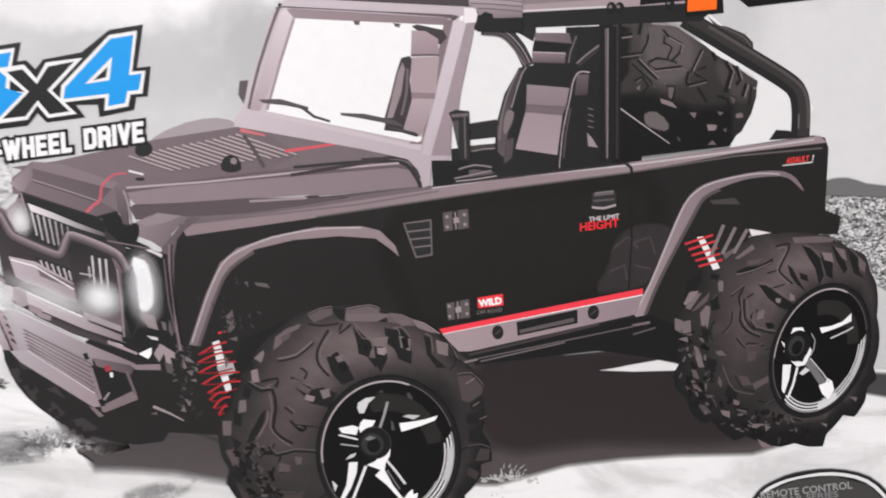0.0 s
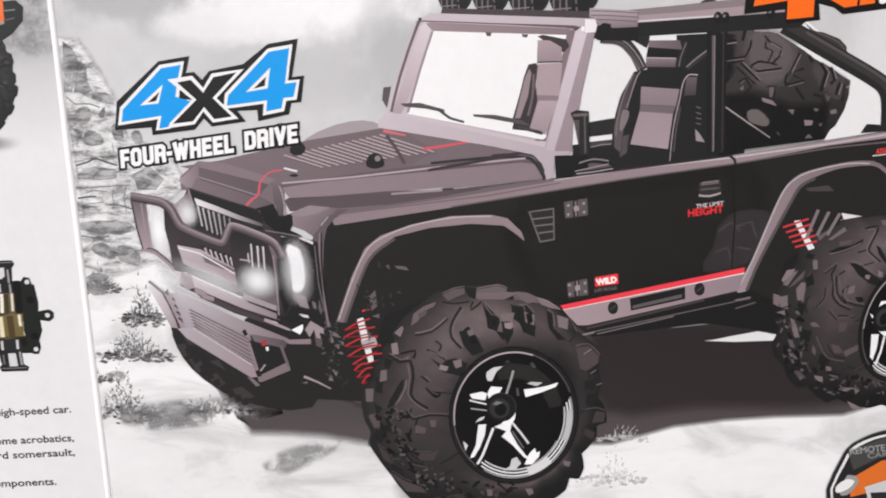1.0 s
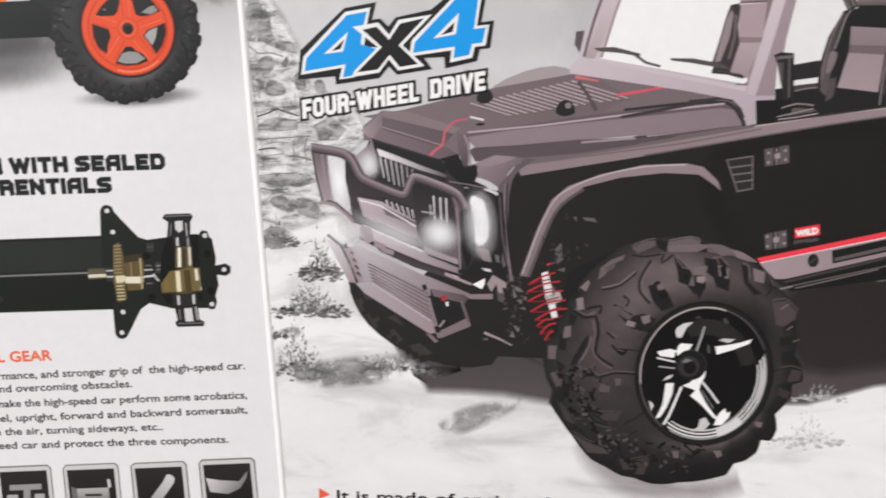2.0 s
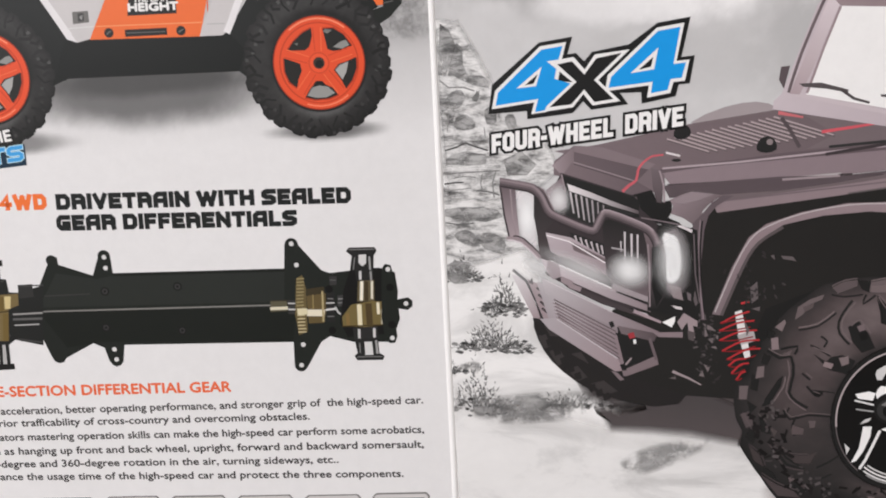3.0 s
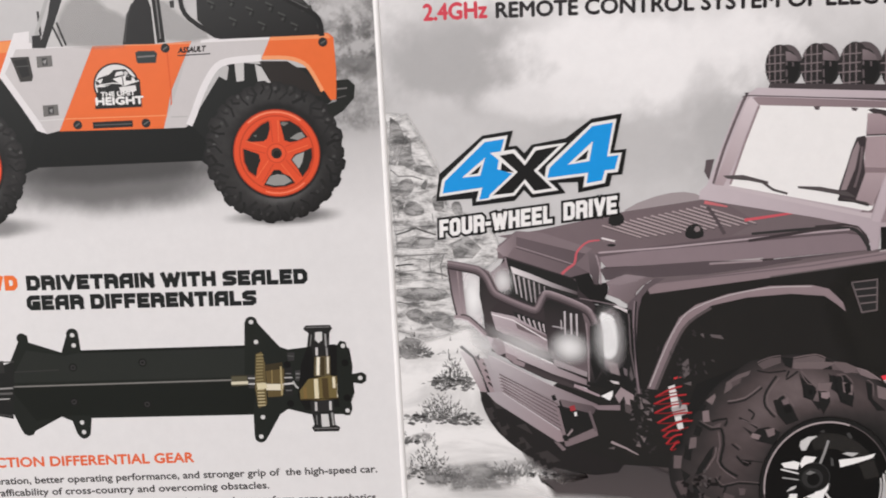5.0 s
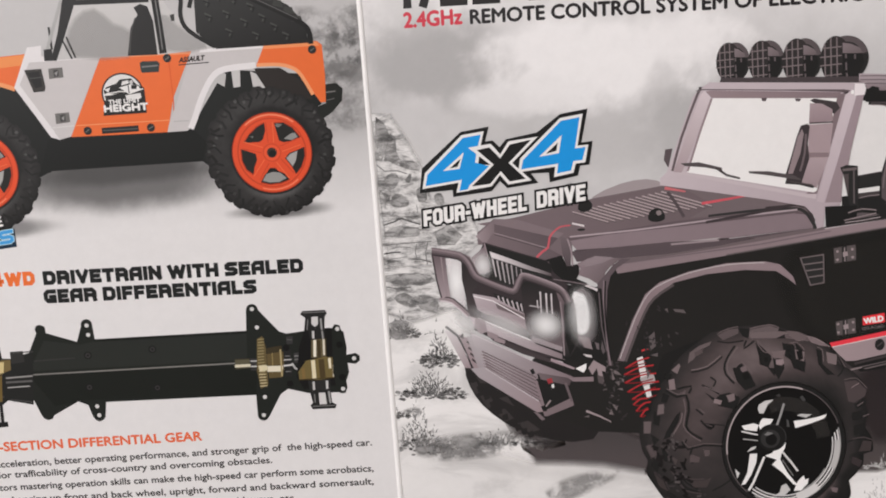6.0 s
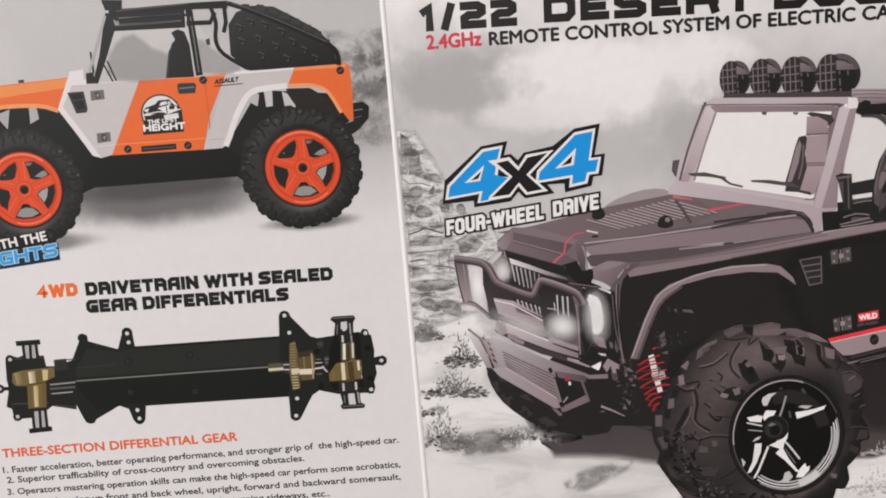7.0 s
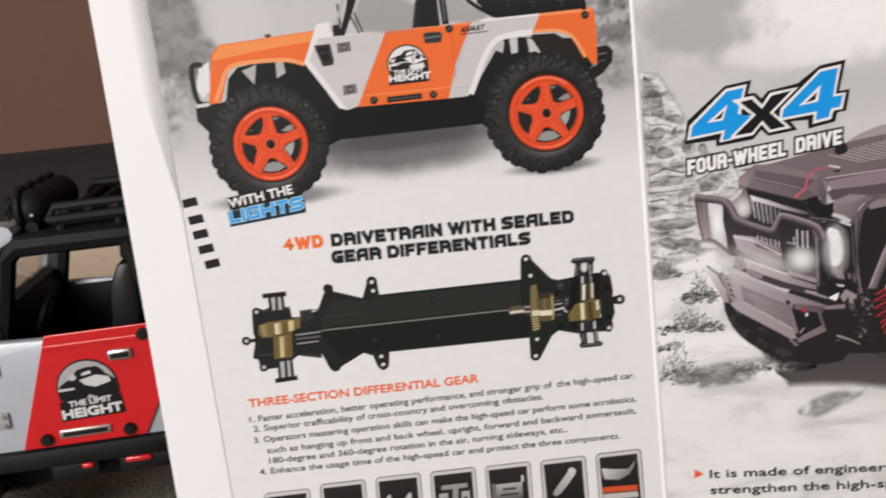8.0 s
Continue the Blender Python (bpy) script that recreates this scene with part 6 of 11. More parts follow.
F.ink((160, 144, 150), [(144.7, 175.1), (146.6, 175.4), (145.8, 170.9), (142.8, 158), (142.2, 154), (140.7, 152.3), (140.2, 143.4), (135.6, 143.5), (138.9, 154.5)], fade=((150, 134, 139), -90))
F.ink(236, [(143.2, 176.7), (146.5, 177.6), (146.7, 175.4), (144.3, 174.6), (142.9, 174.9)], smooth=1)
F.begin("printed_pane", "bright printed windscreen pane")
F.ink(238, [(104.2, 176.2), (139.1, 173.9), (133.3, 147.1), (132.4, 146.7), (96.2, 154.7)])
F.ink((90, 80, 83), [(117.9, 175.3), (119.6, 175.3), (119.3, 174.3), (118.3, 174.4)])
F.ink((90, 80, 83), [(127.4, 174.6), (129.2, 174.4), (128.7, 173.6), (127.7, 173.8)])
F.line((150, 133, 137), 0.61, [(103.9, 176.1), (100.2, 166.3), (96.4, 155)])
F.begin("printed_headrest", "grey printed headrest behind the windscreen")
F.ink((66, 60, 62), [(131.6, 173.8), (132.9, 174.2), (139, 172.8), (139.9, 171), (138.3, 169.4), (135.5, 170.9)], smooth=1)
F.ink((170, 152, 156), [(131.6, 172.9), (134.9, 172.6), (137.8, 170.8), (138, 167.4), (131.3, 167.2)], fade=((150, 132, 137), -90), smooth=1)
F.line((84, 74, 77), 0.46, [(131.3, 167.1), (137.9, 167.1)])
F.begin("printed_front_seat", "grey printed seat behind the windscreen")
F.ink((168, 150, 154), [(131.3, 166.7), (138, 166.8), (137, 158.2), (130.9, 158.6)])
F.ink((138, 121, 125), [(130.9, 158.6), (137, 158.2), (136.7, 156.9), (131, 157.1)])
F.ink((174, 157, 161), [(131, 157.1), (136.7, 156.9), (133.3, 148), (128.9, 149.3)], fade=((156, 139, 143), -90))
F.ink((62, 56, 58), [(124.6, 152.6), (126.2, 157.7), (127.8, 163.4), (129, 166.6), (131, 167), (131.5, 166.1), (130.9, 161.2), (131.3, 156.8), (128.9, 149.3), (124.8, 150.2)], smooth=1)
F.ink((146, 131, 134), [(128.1, 163.3), (129.3, 165.6), (129.8, 164.1), (128.8, 158.4), (126.6, 152.6), (125.2, 152.6)], smooth=1)
F.line((110, 98, 101), 0.61, [(130.4, 164.1), (130, 158.3), (128.7, 153.2)], smooth=2)
F.begin("printed_wiper", "dark printed wiper")
F.ink((84, 78, 79), [(94.4, 157.5), (99.8, 157.5), (106.4, 155.5), (106.3, 154.7), (101.2, 155.9), (95.6, 156.6)], smooth=1)
F.line((74, 68, 69), 0.76, [(104.5, 155.7), (107.7, 153.2), (111.5, 152)], tip=0.61)
F.begin("printed_wiper", "dark printed wiper")
F.ink((84, 78, 79), [(114, 154), (119.7, 153.7), (126.9, 152.1), (129.5, 150.4), (125.6, 151.2), (119, 152.6), (114.2, 153.4)], smooth=1)
F.line((60, 56, 57), 1.06, [(124.5, 150.2), (128.5, 149.6), (132.5, 148.3)], tip=0.76)
F.line((73, 67, 68), 0.41, [(125.8, 150.3), (132, 148.9)])
F.ink(34, [(135.6, 142.3), (140.5, 142.3), (140.4, 136.3), (135.8, 136.3)])
F.ring((157, 143, 145), (137.3, 141.2), 0.6, 0.8)
F.begin("printed_mirror", "black printed door mirror")
F.ink(46, [(139.9, 153.6), (141.6, 154.3), (144.8, 153.9), (145, 141.1), (142.7, 141.2), (140.7, 151.7)])
F.ink((109, 99, 100), [(140.5, 153.2), (144.5, 153.5), (144.6, 152.7), (140.7, 152.5)])
F.line((100, 92, 93), 0.41, [(143.7, 152.7), (143.8, 142.8)])
F.ink((84, 76, 77), [(140.7, 151.6), (142.3, 151.7), (142.2, 144.8)])
F.ink(34, [(136.2, 142.3), (144.6, 142.2), (144.5, 138.7), (136.1, 136.6)])
F.line((157, 143, 145), 0.28, [(141, 137.9), (150, 139.7)])
F.line((136, 124, 125), 0.41, [(142.1, 140.1), (145.9, 141.1), (150, 140.5)], smooth=2)
def roof_lamp(at, r, back):
    """A round lamp that faces left, behind a wire guard; r: its half height, back: how far the bowl reaches behind it."""
    def p(*q):
        return [(at[0] + r * x * (back if x > 0.3 else 1.0), at[1] + r * y) for x, y in q]
    F.begin("printed_roof_lamp", "dark printed round roof lamp with a wire guard")
    F.ring(44, (at[0] + r * 0.34 * back, at[1]), r * 0.72 * back, r * 0.98)
    F.ring((92, 84, 86), (at[0] + r * 0.34 * back, at[1] + r * 0.02), r * 0.70 * back, r * 0.95, inner=0.74, a0=12, a1=108, n=16)
    F.ring(40, at, r * 0.62, r, fade=((56, 52, 52), 90))
    F.ink((132, 120, 123), p((0.3, 0.68), (0.5, 0.62), (0.78, 0.42), (0.86, 0.2), (0.6, 0.2), (0.3, 0.24)), smooth=1, fade=((108, 98, 100), -60))
    F.ink(37, p((0.3, 0.24), (0.86, 0.18), (0.92, -0.2), (0.7, -0.8), (0.3, -0.9)))
    for x, y0, y1 in ((0.33, 0.2, 0.02), (0.34, -0.16, -0.5), (0.62, 0.16, -0.04), (0.36, -0.62, -0.8)):
        F.line((104, 95, 97), r * 0.07, p((x, y0), (x + 0.01, y1)))
    for q in [((x, -y), (x - 0.02, y)) for x, y in ((-0.42, 0.72), (-0.17, 0.94), (0.08, 0.95))] + [((-x, y), (0.26, y + 0.03)) for x, y in ((0.55, 0.5), (0.64, 0.12), (0.64, -0.24), (0.46, -0.68))]:
        F.begin("printed_guard_wire")
        F.line((124, 113, 115), r * 0.055, p(*q))


roof_lamp((109, 186.3), 5.69, 1)
roof_lamp((118.3, 185.9), 5.98, 1)
roof_lamp((128, 185.4), 6.33, 1.05)
roof_lamp((138.7, 185), 6.61, 1.3)
F.begin("printed_roof_edge", "grey printed roof edge under the lamps")
F.ink((74, 67, 69), [(106.7, 182), (145.2, 179.7), (145.1, 177.7), (111.7, 180.3), (106.3, 180.7)])
F.ink((196, 184, 189), [(103.3, 180.9), (143.9, 178), (147.1, 177.8), (146.9, 176.2), (143.7, 175.9), (101.1, 179.1), (100.2, 178.2), (101.4, 179.7)], fade=((188, 175, 180), 0))
F.line((92, 82, 85), 0.3, [(99.6, 176.9), (100.3, 178.1), (101.3, 178.9), (121.8, 177.4), (141.1, 176.1), (141.8, 175.5)], smooth=2)
F.ink((176, 163, 168), [(145.2, 180.5), (155.3, 179.6), (157.5, 179.1), (157.5, 175.3), (151.1, 175.2), (147.2, 176.1), (147, 177.7), (145.1, 178.5)], fade=((128, 114, 118), -90))
F.line((98, 88, 91), 0.24, [(145.5, 179.8), (150.6, 179.5), (157.5, 178.8)])
F.line((98, 88, 91), 0.24, [(145.5, 178.7), (150.6, 178.4), (157.5, 177.7)])
F.line((98, 88, 91), 0.24, [(145.5, 177.6), (150.6, 177.3), (157.5, 176.6)])
F.ink(36, [(147.1, 175.5), (148.8, 176.7), (150.6, 176.2), (150.7, 175.3), (157.5, 174.8), (157.5, 171.7), (146.9, 172.3)])
F.ink((232, 225, 227), [(144, 177.7), (146.5, 177.5), (147, 176.1), (146.6, 174.4), (143.9, 174.3)], feather=0.24)



def tyre_tones(sheet, at, outline, rim, table, seed, n=300, m=40, brown=1.0):
    """The grey of a printed tyre between its rim and its knobbly outline: tones by angle and by the way from rim to tread."""
    ang = np.linspace(-math.pi, math.pi, n, endpoint=False)
    edge = np.array(outline) - np.array(at)
    turn = np.arctan2(edge[:, 1], edge[:, 0])
    order = np.argsort(turn)
    out = np.interp(ang, turn[order], np.hypot(edge[:, 0], edge[:, 1])[order], period=2 * math.pi)
    centre, rx, ry, tilt = rim
    hole = np.array([on_ellipse(centre, rx, ry, tilt, a) for a in np.degrees(ang) - tilt])
    tread = np.stack([at[0] + out * np.cos(ang), at[1] + out * np.sin(ang)], 1)
    s = np.linspace(0, 1, m)
    pts = hole[:, None] + (tread - hole)[:, None] * s[None, :, None]
    rows = np.array([np.interp(s, np.linspace(0, 1, len(tones)), tones) for _, tones in table])
    g = np.stack([np.interp(np.degrees(ang) % 360, [a for a, _ in table], rows[:, j], period=360) for j in range(m)], 1)
    g = g * (0.80 + 0.24 * drift(g.shape, 9, seed, 4, 0.7))
    k = np.interp(g, range(256), [lin(v) * PAPER for v in range(256)]).ravel()
    warm = np.clip((g.ravel() - 34) / 40, 0, 1) * brown
    cols = [(v, v * (0.98 - 0.19 * w), v * (0.97 - 0.17 * w), 1.0) for v, w in zip(k.tolist(), warm.tolist())]
    faces = [[i * m + j, (i + 1) % n * m + j, (i + 1) % n * m + j + 1, i * m + j + 1] for i in range(n) for j in range(m - 1)]
    sheet.add([tuple(p) for p in pts.reshape(-1, 2).tolist()], cols, faces)


def rim_dish(sheet, at, rx, ry, tilt):
    """The black dish of a chrome rim, with bright bands along the lower edge and a thin lip round the rest."""
    sheet.ring(34, at, rx * 1.05, ry * 1.05, tilt, feather=0.8)
    sheet.ring(22, at, rx, ry, tilt)
    sheet.ring((176, 164, 165), at, rx, ry, tilt, inner=0.975, a0=80, a1=196)
    sheet.ring((104, 96, 97), at, rx, ry, tilt, inner=0.985, a0=196, a1=240)
    sheet.ring((96, 88, 89), at, rx, ry, tilt, inner=0.985, a0=30, a1=80)
    for r, grey, a0, a1 in ((0.985, 150, -112, 26), (0.955, 226, -116, 24), (0.925, 70, -112, 20), (0.905, 232, -118, 22), (0.875, 60, -110, 10), (0.855, 205, -116, 18), (0.83, 150, -60, -20)):
        sheet.ring(grey, at, rx * r, ry * r, tilt, inner=1 - 0.022 / r, a0=a0, a1=a1)
    sheet.ring(222, at, rx * 0.97, ry * 0.97, tilt, inner=0.90, a0=-16, a1=14, alpha=0.55)
    sheet.ring(236, at, rx * 0.97, ry * 0.97, tilt, inner=0.88, a0=-66, a1=-40, alpha=0.75)
    sheet.ring((62, 60, 58), at, rx * 0.82, ry * 0.82, tilt, inner=0.72, a0=20, a1=120, alpha=0.5)


F.begin("printed_contact_shadow", "soft dark printed shadow at the foot of the front tyre")
F.ink((124, 109, 109), [(91.6, 46.3), (104.6, 36.6), (119.4, 33.3), (132.5, 36.1), (126, 33.3), (104.5, 33), (93.1, 41)], alpha=0.4, feather=4.8, smooth=3)
def chips(sheet, name, label, at, rx, ry, a0, a1, r0, r1, n, size, tones, seed):
    """Small broken highlights and gaps, scattered over part of a ring."""
    rnd = random.Random(seed)
    sheet.begin(name, label, kind="stuff")
    for _ in range(n):
        a, r, turn = radians(rnd.uniform(a0, a1)), rnd.uniform(r0, r1), rnd.uniform(0, 3.14)
        x, y, g = at[0] + rx * r * math.cos(a), at[1] + ry * r * math.sin(a), rnd.uniform(*tones)
        w, h = size * rnd.uniform(0.5, 1.3), size * rnd.uniform(0.25, 0.6)
        sheet.ink((g, g * 0.93, g * 0.94), [(x + w * p * math.cos(turn) - h * q * math.sin(turn), y + w * p * math.sin(turn) + h * q * math.cos(turn)) for p, q in ((-1, -0.6), (0.7, -1), (1, 0.8), (-0.8, 1))])


chips(F, "printed_linkage_bit", "small grey printed steering parts in the wheel arch", (72.2, 86.4), 4.2, 12.2, 0, 360, 0.1, 1.0, 40, 0.6, (44, 96), 73)
chips(F, "printed_arch_bit", "small grey printed parts deep in the wheel arch", (83.7, 104.9), 8.1, 9.7, 0, 360, 0.1, 1.0, 30, 0.6, (42, 72), 74)
F.begin("printed_tyre", "black printed tyre with deep zigzag lugs")
FRONT_TYRE = [(136.8, 98.5), (139.5, 93.8), (143.5, 91.4), (145.7, 89), (147.3, 86.2), (146.3, 82.4), (147.8, 77.9), (146.7, 73.9), (148.9, 70.2), (149.3, 65.9), (146.5, 65.1), (146.4, 61.8), (144.4, 58.8), (142.2, 56.4), (142.8, 51.9), (141.3, 48.5), (138.6, 48.8), (137.5, 45.1), (134.4, 42.5), (131.4, 41.7), (129.4, 38.2), (126.4, 37.3), (121.7, 36.2), (116.3, 35.7), (112.3, 35), (108.4, 35.2), (103.6, 36.9), (100.2, 37.5), (95.7, 40.2), (91.8, 42.4), (86.6, 49.6), (83.2, 54.7), (80.8, 58.9), (81.5, 63.1), (79.8, 66.5), (79, 72.9), (79.8, 76.9), (83, 79.8), (83.5, 83.1), (85.8, 86.3), (86.3, 88.8), (88.4, 90.9), (90.3, 94.7), (93.4, 98.3), (97.3, 101.4), (101.9, 104.8), (108.6, 106.1), (113.9, 106.8), (119.8, 106.4), (125, 104.9), (130.9, 102.8), (134.6, 100.8)]
tyre_tones(F, (116.2, 70.7), FRONT_TYRE, ((122.9, 67.8), 16.6, 18.9, -9), ((0, (38, 56, 58, 42, 37, 34)), (45, (36, 38, 50, 70, 70, 46)), (90, (42, 80, 116, 116, 88, 50)), (135, (44, 94, 108, 94, 72, 48)), (180, (58, 72, 80, 76, 62, 42)), (225, (60, 52, 50, 46, 42, 36)), (270, (62, 100, 46, 36, 34, 32)), (315, (62, 102, 54, 38, 36, 33))), 3)
F.begin("printed_lug_groove", "dark printed grooves round the tyre lugs", kind="stuff")
F.line(36, 0.64, [(109, 100.4), (107.3, 97.8), (105.8, 94.6), (106.1, 91.3), (108.6, 88.3)], smooth=2)
F.line(36, 0.48, [(95.7, 92.2), (100.6, 93.3), (105.1, 97)], smooth=2)
F.line(36, 0.8, [(95.3, 95.5), (96.3, 98.2), (98.8, 99.8), (101.8, 101)], smooth=2)
F.line(36, 0.56, [(101.4, 90.5), (103, 89.2), (102.2, 87.5)], smooth=2)
F.line(36, 0.56, [(98.8, 88), (101.4, 86.7), (103.9, 85)], smooth=2)
F.line(36, 0.8, [(87.7, 86.5), (91, 84.3), (93.9, 84.7), (94.6, 79.7), (93.6, 74.6), (95.6, 72), (98.5, 70.3)], smooth=2)
F.line(36, 0.72, [(91.2, 86.8), (95.5, 87.7), (94.8, 85.4)], smooth=2)
F.ink(36, [(91.9, 79.4), (91.3, 76.3), (88.5, 71.2), (86.5, 70.2), (87.5, 72.7), (90.6, 78)], feather=0.16)
F.ink(36, [(99.9, 85.4), (102.9, 83.4), (104.1, 84.7), (106.9, 85.3), (110.2, 83.8), (108.4, 80), (103.7, 81.2)], feather=0.16)
F.ink(36, [(108.2, 93.1), (110.8, 94.7), (113.3, 91.2), (115, 87.4), (111.8, 86.1), (109.4, 89.1)], feather=0.16)
F.ink(36, [(115.1, 101), (116.6, 97.9), (118.7, 97.8), (119.8, 95.9), (118.7, 93.3), (116.3, 94.3), (116.1, 96.9)], feather=0.16)
F.ink(36, [(118.6, 93.2), (121.4, 92.8), (120.5, 90.5)], feather=0.16)
F.ink(36, [(124.1, 100.8), (125.9, 100), (126.3, 95.1), (129.5, 93.5), (129.5, 91.5), (126.3, 92.9), (124.9, 96.8)], feather=0.16)
F.line(36, 0.56, [(96.8, 80.1), (98.9, 78.3)], smooth=2)
F.line(36, 0.64, [(98.1, 76.5), (99.8, 74.4), (101.2, 73.6), (102.2, 75.1)], smooth=2)
F.line(36, 0.4, [(98.9, 75.3), (102.1, 75.1), (105.4, 74.7)], smooth=2)
F.line(36, 0.64, [(92.2, 69.6), (93.9, 66.9), (98.8, 68.2), (105.4, 67.8)], smooth=2)
F.ink(36, [(84, 79.7), (85.7, 78.4), (85.2, 74.8), (83.5, 75.5)], feather=0.16)
F.ink(36, [(82.7, 72), (85.2, 70.3), (83.6, 68.4)], feather=0.16)
F.ink(36, [(85.8, 67.7), (88.4, 65.1), (89.1, 62.4), (86.5, 63.2)], feather=0.16)
F.ink(36, [(83.7, 64.3), (85.4, 61.7), (84.2, 59.7), (82.4, 61.6)], feather=0.16)
F.ink(36, [(87.9, 92.3), (89.7, 91.5), (88.8, 89.6), (87.7, 90.3)], feather=0.16)
F.ink(36, [(87, 85.5), (88.7, 84.8), (87.7, 82.3), (86.3, 82.9)], feather=0.16)
F.line(36, 0.72, [(88.6, 61), (91, 57.3), (93.4, 53.7), (98, 52.7)], smooth=2)
F.line(36, 0.64, [(91.4, 58.6), (93.1, 55.8), (97, 53.3)], smooth=2)
F.ink(36, [(87.2, 52.9), (89.6, 51.2), (91.2, 48.5), (87.1, 50.4)], feather=0.16)
F.ink(36, [(95.3, 48.6), (98.6, 47.2), (97.7, 44.5), (95.6, 46.3)], feather=0.16)
F.ink(36, [(98.5, 43.7), (101, 43.2), (100, 39.8), (98.5, 41)], feather=0.16)
F.line(36, 0.64, [(95.6, 67.8), (94.6, 65.2), (95.2, 62.1)], smooth=2)
F.line(36, 0.56, [(101.1, 53), (104.3, 54.8), (106.7, 56.6)], smooth=2)
F.line(36, 0.48, [(103.8, 102), (107, 101.4), (111.6, 102)], smooth=2)
F.line(36, 0.56, [(112.4, 102), (111.6, 99.4), (114.7, 101.8)], smooth=2)
F.ink(36, [(110.1, 105.9), (113.3, 105.5), (113, 102.6), (111.3, 103.5)], feather=0.16)
F.ink(36, [(122, 105.5), (123.6, 104.8), (123.7, 102.4), (121.3, 102.5)], feather=0.16)
F.line(36, 0.48, [(101.8, 49.5), (105.1, 51.3)], smooth=2)
F.line(36, 0.48, [(93.7, 70.3), (92.6, 67.7)], smooth=2)
F.ink(36, [(115, 101.8), (117.6, 99), (119.6, 96.9), (118.9, 93.3), (116.8, 94.3), (116.3, 98.4)], feather=0.13)
F.ink(36, [(120.2, 96.3), (123.2, 95.9), (123.4, 92.8), (121.7, 89.3), (120.7, 91.5)], feather=0.13)
F.ink(36, [(123, 101.1), (124.4, 100.3), (125.2, 95.5), (123.5, 96.9)], feather=0.13)
F.ink(36, [(125.1, 100.3), (127.2, 100.6), (129.1, 98.2), (129.7, 94.1), (128.9, 91.9), (126.3, 94.1), (125.3, 96.9)], feather=0.13)
F.ink(36, [(132.8, 98.9), (134.3, 98.1), (134.5, 94), (138.1, 90.5), (136, 90.5), (133.5, 93.9)], feather=0.13)
F.line(36, 0.46, [(138.8, 96.7), (140.7, 92.6), (139, 89.9)], smooth=2)
F.ink(36, [(142.2, 86.5), (143.8, 87.1), (143.1, 84.4)], feather=0.13)
F.ink(36, [(143.8, 81), (147, 83), (147.4, 81.5), (144.5, 79.6)], feather=0.13)
F.ink(36, [(143.2, 78.2), (146.4, 78.9), (145.8, 76.1), (143.2, 76.1)], feather=0.13)
F.ink(36, [(143.8, 74), (147.1, 74.7), (146.4, 71.2), (143.8, 71.2)], feather=0.13)
F.line(36, 0.52, [(141.2, 68.4), (143.8, 69.8), (147.1, 69.8)], smooth=2)
F.begin("printed_lug", "pale printed lug faces", kind="stuff")
F.ink((104, 93, 94), [(94.7, 95.1), (95.4, 98.5), (98.4, 100.7), (102, 102), (101.5, 100.7), (98.5, 99.4), (96.6, 96.5)], feather=0.12)
F.ink((136, 121, 122), [(102.5, 83.5), (104.8, 82.8), (104.2, 81.5), (102.1, 82.2)], feather=0.12)
F.ink((122, 109, 110), [(106.1, 84.5), (108.5, 85.1), (108.6, 83), (106.9, 82.3)], feather=0.12)
F.ink((114, 101, 103), [(110.4, 93.2), (112.1, 94.2), (112.5, 92.4), (111, 91.9)], feather=0.12)
F.ink((122, 109, 110), [(119.7, 98.1), (123.2, 98.4), (122.8, 96.3), (120.6, 96)], feather=0.12)
F.ink((142, 126, 128), [(121.2, 95.2), (123.2, 96), (123.4, 94.4), (122, 93.9)], feather=0.12)
F.ink((122, 109, 110), [(126.6, 98.8), (129.4, 97.9), (129.3, 94.9), (127, 95.8)], feather=0.12)
F.ink((112, 100, 101), [(85.3, 81.8), (87, 82), (86.9, 78.9), (84.8, 78.4)], feather=0.12)
F.ink((104, 93, 94), [(80.6, 76.3), (82.9, 76.3), (82.5, 72.4), (80.5, 72.4)], feather=0.12)
F.ink((84, 75, 76), [(80.9, 68.1), (83.1, 68.8), (84.6, 65.1), (82.5, 64.1)], feather=0.12)
F.ink((122, 109, 110), [(89.7, 93), (92.1, 95.1), (92.4, 94.2), (91.4, 91.8)], feather=0.12)
F.ink((132, 117, 119), [(88.7, 89.8), (90.4, 90.2), (90.7, 86.8), (88.9, 86.6)], feather=0.12)
F.ink((88, 78, 79), [(94.6, 65.2), (97.6, 64.3), (97.3, 62.6), (94.4, 62.6)], feather=0.12)
F.ink((76, 68, 68), [(89, 64.7), (90.8, 63.4), (89.8, 61.5)], feather=0.12)
F.ink((66, 59, 59), [(83.2, 59), (86.1, 56.4), (87.3, 52.9), (84.7, 54.5)], feather=0.12)
F.ink((74, 66, 67), [(86.3, 50.6), (90.9, 47.6), (95.3, 45.9), (97.1, 44), (91.1, 44.4)], feather=0.12)
F.ink((68, 61, 61), [(92.6, 58.4), (94.8, 56.5), (98.7, 56.5), (101.1, 57.6), (99.4, 54.2), (95.5, 54.2)], feather=0.12)
F.ink((62, 55, 56), [(99.7, 42.8), (103.4, 41.9), (108.3, 44), (107.6, 39.9), (100.9, 39.2)], feather=0.12)
F.ink((98, 87, 88), [(93.7, 50.8), (95.5, 49.5), (94.2, 48.4)], feather=0.12)
F.ink((94, 84, 85), [(103.9, 103.9), (107, 105.6), (110.1, 105.9), (110.1, 104.3), (105.4, 102.3)], feather=0.12)
F.ink((104, 93, 94), [(113.5, 105.3), (119.3, 106.5), (122, 105.4), (120.8, 102.6), (113.2, 102.8)], feather=0.12)
